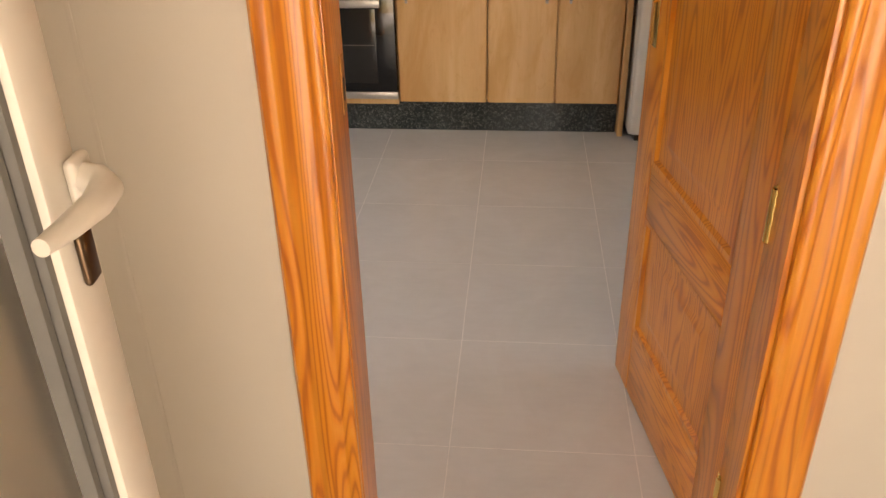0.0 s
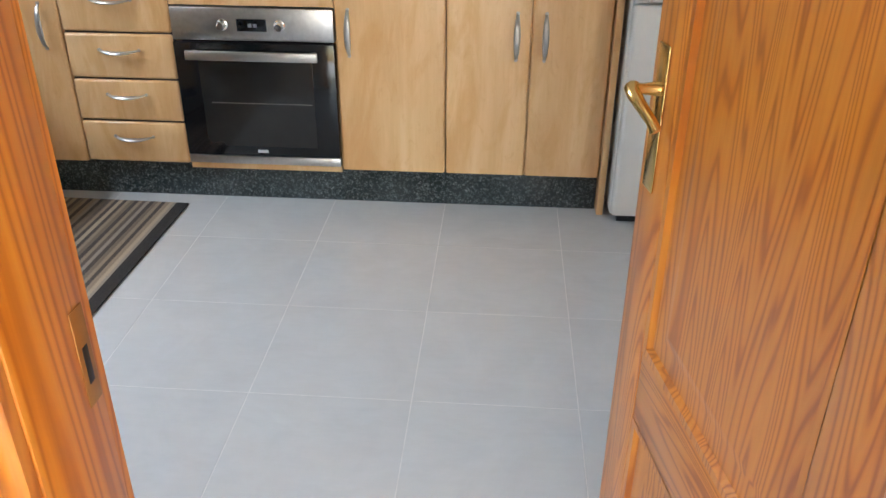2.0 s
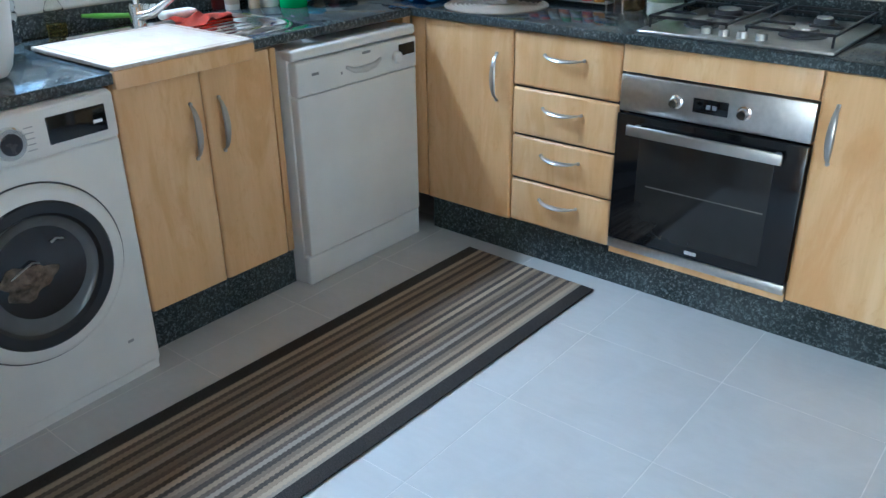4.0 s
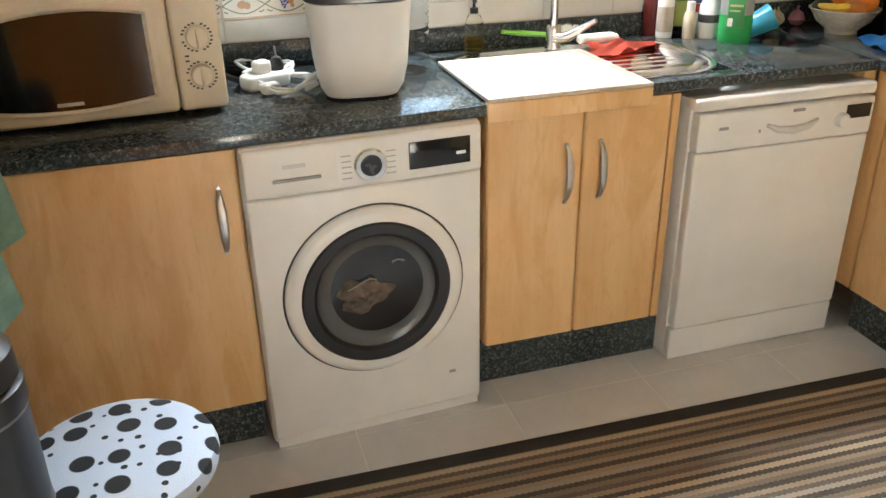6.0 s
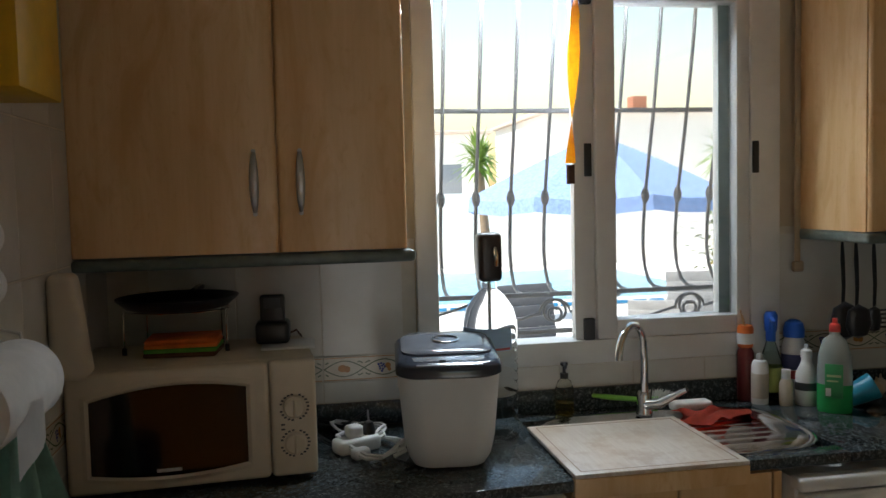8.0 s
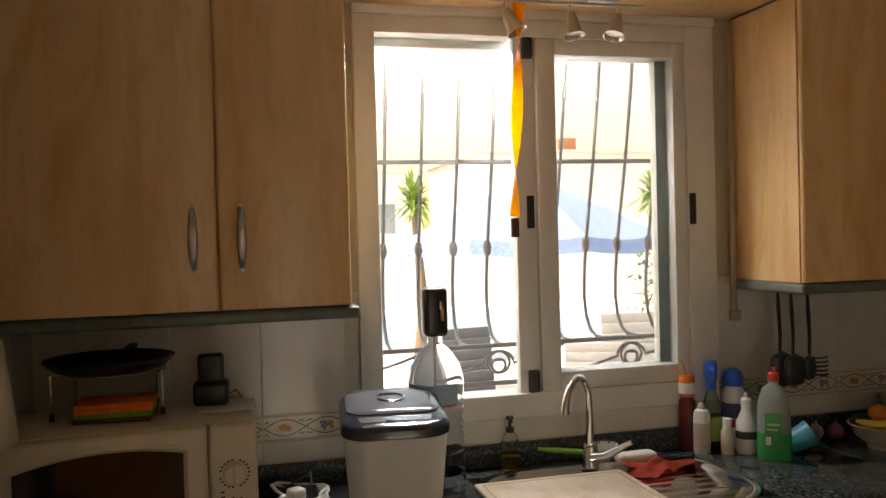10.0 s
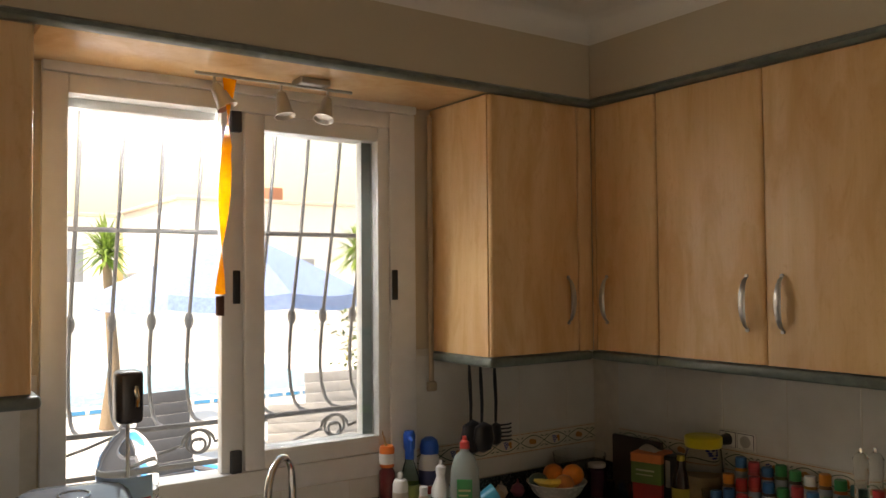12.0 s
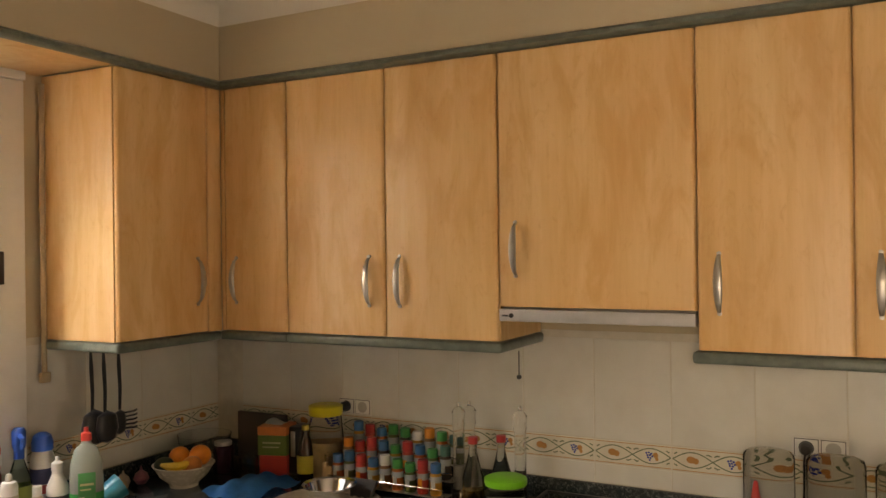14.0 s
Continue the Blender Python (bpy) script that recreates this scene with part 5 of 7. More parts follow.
for dx, h in ((0.0, 0.30), (0.012, 0.285)):
    tagged(part("paint_brush", tube(B(), [(0.035 + dx, -1.035, WT + 0.24), (0.03 + dx, -1.045, WT + h)], 0.0025, 6), plain("bare_wood_%d" % (h * 1000), (0.42, 0.28, 0.14), 0.7)), "thin wooden brush handle in the orange top", "brush")
bottle("spray_can", 0.085, -1.008, WT, [(0, 0), (0.025, 0), (0.0265, 0.004), (0.0265, 0.125), (0.021, 0.14), (0.012, 0.144)], WHITEB, "white aerosol can on the worktop", [(0, 0.142), (0.011, 0.142), (0.011, 0.158), (0.006, 0.165), (0, 0.166)], plain("pale_grey_cap", (0.55, 0.52, 0.48), 0.4), group=G, band=(0.0266, 0.02, 0.1, plain("beige_print", (0.52, 0.44, 0.36), 0.5)))
sb = bottle("spray_bottle", 0.045, -0.945, WT, [(0, 0), (0.034, 0), (0.036, 0.006), (0.036, 0.12), (0.028, 0.15), (0.015, 0.19), (0.013, 0.2)], glass("pale_cleaner", (0.70, 0.85, 0.80), 0.05, 1.35), "clear spray bottle with a blue trigger", [(0, 0.195), (0.016, 0.195), (0.016, 0.225), (0.02, 0.232), (0.022, 0.28), (0.016, 0.292), (0, 0.294)], BLUE, cap_name="spray_head", group=G, band=(0.0365, 0.03, 0.11, plain("green_yellow_print", (0.3, 0.36, 0.08), 0.5)))
part("trigger", tube(B(), [(0.018, -0.008, 0.27), (0.045, -0.018, 0.265), (0.04, -0.016, 0.23)], [0.008, 0.007, 0.005], 8), BLUE, sb)
bottle("cleaning_bottle", 0.047, -0.863, WT, [(0, 0), (0.036, 0), (0.038, 0.006), (0.038, 0.17), (0.03, 0.2), (0.024, 0.21)], WHITEB, "white cleaning bottle with a blue domed cap", [(0, 0.205), (0.033, 0.205), (0.034, 0.23), (0.028, 0.252), (0.014, 0.262), (0, 0.264)], BLUE, group=G, band=(0.0384, 0.10, 0.15, plain("navy_print", (0.05, 0.06, 0.16), 0.5)))
part("red_strip", lathe(B(), [(0.0384, 0.07), (0.039, 0.07), (0.039, 0.098), (0.0384, 0.098)], 24), plain("red_print", (0.5, 0.05, 0.05), 0.5), bpy.data.objects["cleaning_bottle"])
bottle("small_bottle", 0.125, -0.94, WT, [(0, 0), (0.02, 0), (0.021, 0.004), (0.021, 0.07), (0.014, 0.085)], plain("cream_bottle", (0.62, 0.52, 0.40), 0.4), "small cream bottle with a white cap", [(0, 0.083), (0.014, 0.083), (0.014, 0.115), (0, 0.116)], WHITEB, group=G)
bottle("detergent_bottle", 0.135, -0.875, WT, [(0, 0), (0.032, 0), (0.034, 0.006), (0.033, 0.1), (0.02, 0.13), (0.016, 0.14), (0.016, 0.155)], WHITEB, "white detergent bottle with a narrow neck", [(0, 0.153), (0.018, 0.153), (0.017, 0.175), (0.007, 0.182), (0.006, 0.195), (0, 0.196)], WHITEB, group=G, band=(0.0345, 0.05, 0.075, DARK_GREY))
CLOUDY = Mat("cloudy_clear_plastic", 0.22, Transmission_Weight=0.55, IOR=1.2)
CLOUDY.color((0.62, 0.68, 0.65))
gb = bottle("washing_up_bottle", 0.235, -0.845, WT, [(0, 0), (0.048, 0), (0.051, 0.008), (0.051, 0.11), (0.047, 0.18), (0.034, 0.225), (0.016, 0.24), (0.015, 0.252)], CLOUDY.m, "clear bottle of green washing-up liquid, red top", [(0, 0.25), (0.017, 0.25), (0.016, 0.272), (0.008, 0.278), (0.007, 0.292), (0, 0.293)], plain("red_cap", (0.7, 0.06, 0.05), 0.35), sx=0.7, sy=1.0, group=G)
gb.matrix_basis = pose(0.235, -0.845, WT, 0, 0, -38)
part("liquid", lathe(B(), [(0, 0.0005), (0.0485, 0.0005), (0.0515, 0.008), (0.0515, 0.085), (0.0508, 0.09)], 24, sx=0.7), plain("green_liquid", (0.03, 0.36, 0.10), 0.15), gb, "bright green liquid in the lower half")
lab = B()
for k, (za, zb, w) in enumerate(((0.05, 0.155, 0.034),)):
    box(lab, 0.0355, -w * 0.75, za, 0.0378, w * 0.75, zb, 0.001)
lb = part("paper_label", lab, plain("green_label", (0.04, 0.30, 0.10), 0.4), gb, "dark green front label")
part("barcode", box(B(), 0.0379, -0.023, 0.055, 0.0384, -0.008, 0.08), WHITEB, lb)
part("label_bars", box(box(B(), 0.0379, -0.02, 0.115, 0.0384, 0.02, 0.122), 0.0379, -0.02, 0.10, 0.0384, 0.012, 0.105), plain("label_pale_print", (0.5, 0.55, 0.3), 0.5), lb)
cu = thing("plastic_cup", pose(0.20, -0.735, WT + 0.045, 0, 62, 70), "turquoise plastic cup lying on its side", "cup")
part("cup_body", lathe(B(), [(0, -0.05), (0.03, -0.05), (0.043, 0.05), (0.0415, 0.05), (0.0285, -0.047), (0, -0.047)], 24), plain("turquoise_plastic", (0.02, 0.32, 0.45), 0.35), cu)

# kitchen tools hanging under the wall cabinet
for k, (y, x, n, kind) in enumerate(((-0.797, 0.20, 0.0, "ladle"), (-0.768, 0.225, 0.1, "spoon"), (-0.695, 0.21, -0.05, "pasta"))):
    t = thing("kitchen_tool", pose(x, y, 0), {"ladle": "black nylon ladle hanging under the cabinet", "spoon": "black nylon serving spoon hanging under the cabinet", "pasta": "black nylon spaghetti fork hanging under the cabinet"}[kind], "utensil", "hanging kitchen tools")
    part("handle", tube(B(), [(0, 0, 1.408), (0, 0.002, 1.35), (0, 0.006, 1.27), (0, 0.004, 1.20)], [0.005, 0.008, 0.007, 0.006], 8, 0.6), BLACK_PLASTIC, t)
    if kind == "pasta":
        bm = lathe(B(), [(0, -0.05), (0.02, -0.04), (0.026, -0.01), (0.02, 0.025), (0, 0.035)], 16, (0, 0.004, 1.165), sx=0.5)
        for q in range(5):
            tube(bm, [(0.005, 0.02, 1.135 + q * 0.013), (0.025, 0.042, 1.135 + q * 0.014), (0.035, 0.045, 1.14 + q * 0.014)], 0.0035, 6)
        part("fork_head", bm, BLACK_PLASTIC, t)
    else:
        r = 0.05 if kind == "ladle" else 0.044
        part("bowl", lathe(B(), [(0, -r * 1.25), (r * 0.7, -r), (r, -0.01), (r * 0.8, r * 0.8), (0, r * 1.2)], 20, (0.01, 0.004, 1.16), sx=0.45), BLACK_PLASTIC, t)

# spot rail under the soffit, fly paper hanging from it
sr = thing("spot_rail", pose(0.20, -1.49, 2.318), "nickel spotlight rail with three spots under the soffit", "spotlight")
part("rose", box(B(), -0.035, 0.05, -0.022, 0.035, 0.15, 0.0, 0.006, 3), SATIN, sr)
part("rail", tube(B(), [(0.0, -0.26, -0.024), (0.0, 0.24, -0.024)], 0.005, 8), SATIN, sr)
for y, tx in ((-0.205, 25), (0.0, 4), (0.155, -18)):
    sp = part("spot", lathe(B(), [(0, 0.0), (0.014, -0.004), (0.02, -0.03), (0.024, -0.06), (0.032, -0.078), (0.03, -0.078), (0.024, -0.068), (0, -0.066)], 20, (0.0, y, -0.05), turn=Matrix.Rotation(radians(tx), 3, "X") @ Matrix.Rotation(radians(-14), 3, "Y")), SATIN, sr, "nickel spotlight head")
    part("stem", tube(B(), [(0, y, -0.03), (0, y, -0.056)], 0.004, 8), SATIN, sp)
fp = thing("fly_paper", pose(0.215, -1.655, 0), "sticky orange fly paper spiral hanging by the window", "fly paper")
bm = B()
L, Rr = [], []
for k in range(41):
    u = k / 40
    z = 2.285 - u * 0.62
    a = 0.3 + 5.2 * u
    w = 0.024 * (1.0 if u < 0.35 else 0.75)
    L.append(bm.verts.new((w * math.sin(a) * 0.8, -w * math.cos(a) - 0.028 * u, z)))
    Rr.append(bm.verts.new((-w * math.sin(a) * 0.8, w * math.cos(a) - 0.028 * u, z)))
for k in range(40):
    bm.faces.new((L[k], Rr[k], Rr[k + 1], L[k + 1]))
bmesh.ops.solidify(bm, geom=bm.faces[:], thickness=0.0006)
FLY = Mat("amber_sticky_paper", 0.2, Transmission_Weight=0.0, Subsurface_Weight=0.0)
FLY.color(FLY.ramp(FLY.noise(FLY.coords(), 60, 2), (0.45, (0.85, 0.34, 0.008)), (0.66, (0.8, 0.18, 0.01)), (0.74, (0.1, 0.03, 0.01))))
_tr = FLY.node("ShaderNodeBsdfTranslucent")
_tr.inputs[0].default_value = (0.95, 0.46, 0.015, 1)
_mx = FLY.node("ShaderNodeMixShader")
_mx.inputs[0].default_value = 0.6
FLY.link(FLY.b.outputs[0], _mx.inputs[1])
FLY.link(_tr.outputs[0], _mx.inputs[2])
FLY.link(_mx.outputs[0], FLY.nt.nodes["Material Output"].inputs[0])
part("ribbon", bm, FLY.m, fp, "amber sticky ribbon")
part("tube_end", lathe(B(), [(0, 0), (0.012, 0), (0.012, 0.055), (0, 0.056)], 14, (0, -0.028, 1.605)), plain("brown_card_tube", (0.09, 0.035, 0.02), 0.7), fp, "brown card tube")


# ------------------------------------------------------------- things along the north wall
# gas hob
hb = thing("gas_hob", pose(1.485, -0.565, WT), "stainless steel gas hob with four burners and knobs", "hob")
part("plate", box(B(), 0.0, 0.0, 0.0, 0.58, 0.50, 0.012, 0.005, 3), STEEL, hb, "brushed steel hob plate")
for bx, by, r in ((0.14, 0.16, 0.035), (0.44, 0.18, 0.045), (0.14, 0.38, 0.045), (0.44, 0.38, 0.03)):
    b = part("burner", lathe(B(), [(r * 1.5, 0.012), (r * 1.5, 0.016), (r, 0.018), (r, 0.028), (r * 0.9, 0.032), (0, 0.033)], 24, (bx, by, 0)), DARK_GREY, hb, "dark gas burner")
    part("cap", lathe(B(), [(r * 0.8, 0.033), (r * 0.8, 0.038), (0, 0.039)], 24, (bx, by, 0)), STEEL, b)
for bx in (0.14, 0.44):
    bm = B()
    box(bm, bx - 0.125, 0.045, 0.042, bx + 0.125, 0.053, 0.05)
    box(bm, bx - 0.125, 0.475, 0.042, bx + 0.125, 0.483, 0.05)
    for x in (bx - 0.125, bx + 0.117):
        box(bm, x, 0.053, 0.042, x + 0.008, 0.475, 0.05)
    for y in (0.16, 0.38):
        box(bm, bx - 0.117, y - 0.004, 0.0425, bx - 0.02, y + 0.004, 0.0505)
        box(bm, bx + 0.02, y - 0.004, 0.0425, bx + 0.117, y + 0.004, 0.0505)
    for x in (bx - 0.123, bx + 0.117):
        for y in (0.047, 0.477):
            box(bm, x, y, 0.012, x + 0.006, y + 0.006, 0.043)
    part("pan_support", bm, BLACK_PLASTIC, hb, "black enamelled pan support")
for k in range(4):
    part("knob", lathe(B(), [(0, 0.012), (0.017, 0.012), (0.016, 0.03), (0.012, 0.033), (0, 0.033)], 18, (0.20 + 0.055 * k, 0.052, 0)), SATIN, hb, "satin metal control knob")

# sockets
WHITE_SOCKET = plain("white_socket_plastic", (0.74, 0.73, 0.70), 0.35)


def sockets(x0, plugged):
    s = thing("wall_socket", pose(x0, -0.0065, 1.10), "white double wall socket on the tiles", "socket", "wall sockets")
    part("border", box(box(B(), 0.006, -0.0088, 0.005, 0.072, -0.0075, 0.058, 0.002), 0.078, -0.0088, 0.005, 0.144, -0.0075, 0.058, 0.002), DARK_GREY, s, "dark inner border")
    part("frame", box(B(), 0, -0.008, 0, 0.15, 0.0, 0.062, 0.004), plain("socket_frame_%d" % (x0 * 10), (0.70, 0.68, 0.64), 0.35), s)
    for k in (0, 1):
        f = part("face", box(B(), 0.008 + k * 0.072, -0.0105, 0.006, 0.07 + k * 0.072, -0.0082, 0.056, 0.002), WHITE_SOCKET, s)
        part("well", lathe(B(), [(0.021, 0.0), (0.019, 0.0012), (0, 0.0012)], 20, (0.039 + k * 0.072, -0.0105, 0.031), turn=X90), BLACK_PLASTIC if k == 0 else plain("well_grey_%d" % (x0 * 10), (0.42, 0.4, 0.37), 0.4), f)
    if plugged:
        p = part("plug", lathe(B(), [(0.019, 0), (0.019, 0.02), (0.013, 0.034), (0, 0.035)], 16, (0.039, -0.011, 0.031), turn=X90), BLACK_PLASTIC, s, "black plug")
        part("cord", tube(B(), [(0.039, -0.04, 0.03), (0.036, -0.045, 0.0), (0.034, -0.03, -0.08), (0.03, -0.03, -0.2)], 0.0035, 6), BLACK_PLASTIC, p)


sockets(0.627, True)
sockets(2.243, True)

# fruit bowl
fb = thing("fruit_bowl", pose(0.235, -0.43, WT), "cream ceramic fruit bowl", "bowl")
part("dish", lathe(B(), [(0, 0), (0.05, 0), (0.052, 0.012), (0.085, 0.04), (0.108, 0.078), (0.111, 0.08), (0.108, 0.0815), (0.08, 0.042), (0.045, 0.016), (0, 0.014)], 36), plain("cream_ceramic", (0.62, 0.55, 0.45), 0.25), fb)
PEEL = mottled("orange_peel", (0.78, 0.22, 0.02), 0.5, bump=0.5)


def fruit(name, x, y, z, r, mat, label, squash=0.94):
    prof = [(0, -r * squash)] + [(r * math.cos(a), r * squash * math.sin(a)) for a in np.linspace(-1.3, 1.3, 11)] + [(0, r * squash * 0.97)]
    return tagged(part(name, lathe(B(), prof, 18, (x, y, z)), mat), label, "fruit", "fruit in the bowl")


fruit("orange", 0.20, -0.415, WT + 0.098, 0.038, PEEL, "ripe orange lying in the bowl")
fruit("orange", 0.262, -0.375, WT + 0.10, 0.04, PEEL, "ripe orange lying in the bowl")
fruit("orange", 0.285, -0.44, WT + 0.08, 0.036, mottled("dull_peel", (0.5, 0.16, 0.03), 0.5, bump=0.5), "duller orange lying in the bowl")
fruit("avocado", 0.185, -0.475, WT + 0.078, 0.036, mottled("avocado_skin", (0.02, 0.03, 0.01), 0.5, bump=0.5), "dark avocado lying in the bowl", 0.8)
ban = thing("banana", pose(0.255, -0.475, WT + 0.078, 0, 0, 40), "small yellow banana lying in the bowl", "fruit")
part("peel", tube(B(), [(-0.06, 0, 0.012), (-0.035, -0.012, 0.008), (0, -0.018, 0.007), (0.035, -0.012, 0.012), (0.055, 0, 0.02), (0.065, 0.006, 0.024)], [0.006, 0.014, 0.016, 0.014, 0.008, 0.004], 8), mottled("banana_peel", (0.6, 0.36, 0.03), 0.5), ban)
for x, y, r, c, lab in ((0.085, -0.49, 0.028, (0.22, 0.07, 0.10), "purple onion on the worktop"), (0.105, -0.60, 0.027, (0.42, 0.30, 0.18), "brown onion on the worktop"), (0.06, -0.55, 0.026, (0.45, 0.36, 0.28), "garlic bulb on the worktop")):
    o = tagged(part("onion", lathe(B(), [(0, -r * 0.9), (r * 0.6, -r * 0.75), (r, -r * 0.1), (r * 0.75, r * 0.6), (r * 0.2, r), (r * 0.1, r * 1.5), (0, r * 1.6)], 16, (x, y, WT + r * 0.9)), mottled("onion_skin_%d" % (r * 1e4 + x * 100), c, 0.45)), lab, "vegetable", "onions by the bowl")

# jars, boxes and bottles in the corner
bottle("glass_bowl", 0.115, -0.20, WT, [(0, 0.0), (0.07, 0), (0.09, 0.05), (0.105, 0.13), (0.102, 0.13), (0.087, 0.052), (0.066, 0.006), (0, 0.006)], CLEAR, "large clear glass bowl against the tiles", category="bowl")
bottle("preserve_jar", 0.235, -0.225, WT, [(0, 0), (0.036, 0), (0.038, 0.005), (0.038, 0.095), (0.03, 0.105)], plain("dark_preserve", (0.03, 0.008, 0.014), 0.12), "dark preserve jar with a metal lid", [(0, 0.104), (0.033, 0.104), (0.033, 0.118), (0, 0.119)], STEEL, category="jar")
tagged(part("board_panel", box(B(), 0.20, -0.105, WT, 0.44, -0.085, WT + 0.21, 0.004), plain("dark_brown_board", (0.05, 0.03, 0.02), 0.5)), "dark board leaning in the corner", "board")
rb = thing("tea_box", pose(0.43, -0.135, WT, 0, 0, 18), "red cardboard tea box under a tissue box", "box")
part("carton", box(B(), -0.055, -0.055, 0, 0.055, 0.045, 0.075, 0.002), plain("red_carton", (0.42, 0.035, 0.03), 0.5), rb)
tb = thing("tissue_box", pose(0.425, -0.135, WT + 0.0755, 0, 0, 18), "green and orange tissue box with a tissue showing", "box")
part("carton", box(B(), -0.055, -0.06, 0, 0.06, 0.05, 0.075, 0.002), plain("olive_green_carton", (0.10, 0.16, 0.03), 0.5), tb)
part("top_band", box(B(), -0.0555, -0.0605, 0.0755, 0.0605, 0.0505, 0.108, 0.002), plain("orange_carton", (0.62, 0.17, 0.04), 0.5), tb, "orange top band")
part("text_bars", box(box(B(), -0.035, -0.0612, 0.045, 0.035, -0.0602, 0.051), -0.035, -0.0612, 0.03, 0.03, -0.0602, 0.034), plain("carton_print", (0.4, 0.42, 0.25), 0.5), tb)


def tissue(u, v):
    return (0.425 - 0.04 + 0.08 * u, -0.16 + 0.05 * v, WT + 0.186 + 0.02 * math.sin(math.pi * v) * (0.6 + 0.4 * math.sin(5 * u)))


cloth("tissue", tissue, 8, 6, plain("tissue_white", (0.7, 0.66, 0.6), 0.95), "crumpled tissue sticking out of its box", 0.001, "tissue")
bottle("sugar_glass", 0.36, -0.225, WT, [(0, 0), (0.032, 0), (0.036, 0.07), (0.034, 0.07), (0.03, 0.006), (0, 0.006)], CLEAR, "small glass beaker with patterned rim", category="glass")
cg = thing("coffee_grinder", pose(0.515, -0.11, WT), "black electric coffee grinder", "grinder")
part("body", box(B(), -0.035, -0.04, 0, 0.035, 0.05, 0.18, 0.012, 3), BLACK_PLASTIC, cg)
part("steel_band", box(B(), -0.012, -0.043, 0.07, 0.008, -0.0402, 0.165, 0.001), STEEL, cg, "steel strip")
bottle("sauce_bottle", 0.575, -0.155, WT, [(0, 0), (0.03, 0), (0.032, 0.006), (0.032, 0.09), (0.026, 0.13), (0.013, 0.16), (0.012, 0.18)], plain("brown_sauce", (0.03, 0.010, 0.004), 0.1), "brown sauce bottle with a yellow label", [(0, 0.178), (0.014, 0.178), (0.013, 0.195), (0, 0.196)], plain("mustard_cap", (0.55, 0.42, 0.05), 0.4), band=(0.0325, 0.02, 0.085, plain("yellow_label", (0.6, 0.48, 0.06), 0.5)))
yj = bottle("storage_jar", 0.625, -0.095, WT, [(0, 0), (0.058, 0), (0.062, 0.006), (0.062, 0.20), (0.055, 0.23)], PET, "tall clear storage jar with a yellow lid", [(0, 0.228), (0.062, 0.228), (0.064, 0.235), (0.064, 0.262), (0.058, 0.266), (0, 0.266)], plain("yellow_lid", (0.62, 0.52, 0.02), 0.4), cap_name="lid", category="jar")
part("contents", lathe(B(), [(0, 0.003), (0.058, 0.003), (0.058, 0.13), (0, 0.125)], 24), mottled("pale_oats", (0.5, 0.36, 0.2), 0.9), yj, "pale dry contents")
bottle("glass_tumbler", 0.70, -0.15, WT, [(0, 0), (0.03, 0), (0.035, 0.10), (0.033, 0.10), (0.028, 0.006), (0, 0.006)], CLEAR, "clear glass tumbler on the worktop", category="glass")
for k, (x, y) in enumerate(((0.685, -0.185), (0.71, -0.195))):
    tagged(part("wooden_clip", box(B(), x - 0.011, y - 0.007, WT, x + 0.011, y + 0.007, WT + 0.075 - 0.008 * k, 0.003), plain("pale_clip_wood_%d" % k, (0.58, 0.38, 0.2), 0.6)), "short pale wooden clip standing on the worktop", "clip")

# spice rack with its jars
rk = thing("spice_rack", pose(0.72, -0.05, WT), "chrome wire spice rack with three steps", "rack")
for k in range(3):
    y, z = -0.165 + 0.06 * k, 0.012 + 0.04 * k
    part("shelf", box(B(), 0.0, y, z, 0.47, y + 0.055, z + 0.003), STEEL, rk, "steel shelf step")
    part("rail", tube(B(), [(0.0, y - 0.003, 0.0), (0.0, y - 0.003, z + 0.03), (0.47, y - 0.003, z + 0.03), (0.47, y - 0.003, 0.0)], 0.002, 6), CHROME, rk)
SPICE = {"paprika": (0.42, 0.10, 0.02), "curry": (0.45, 0.22, 0.03), "herb": (0.08, 0.10, 0.03), "cumin": (0.2, 0.1, 0.04), "pepper": (0.05, 0.035, 0.025)}
CAPS = {"blue": (0.02, 0.13, 0.32), "green": (0.02, 0.26, 0.06), "red": (0.5, 0.03, 0.03), "orange": (0.72, 0.24, 0.02), "teal": (0.02, 0.12, 0.10)}
spice_m = {k: mottled("spice_" + k, c, 0.8) for k, c in SPICE.items()}
cap_m = {k: plain("cap_" + k, c, 0.4) for k, c in CAPS.items()}
rows = [["blue", "blue", "red", "blue", "white", "green", "green", "red", "blue"], ["orange", "red", "red", "blue", "green", "red", "blue", "green", "teal"], ["blue", "red", "blue", "green", "green", "white", "orange", "green", "teal"]]
contents = list(SPICE)
SPICE_LABEL = plain("dull_spice_label", (0.36, 0.36, 0.32), 0.6, vary=0.4, scale=150)
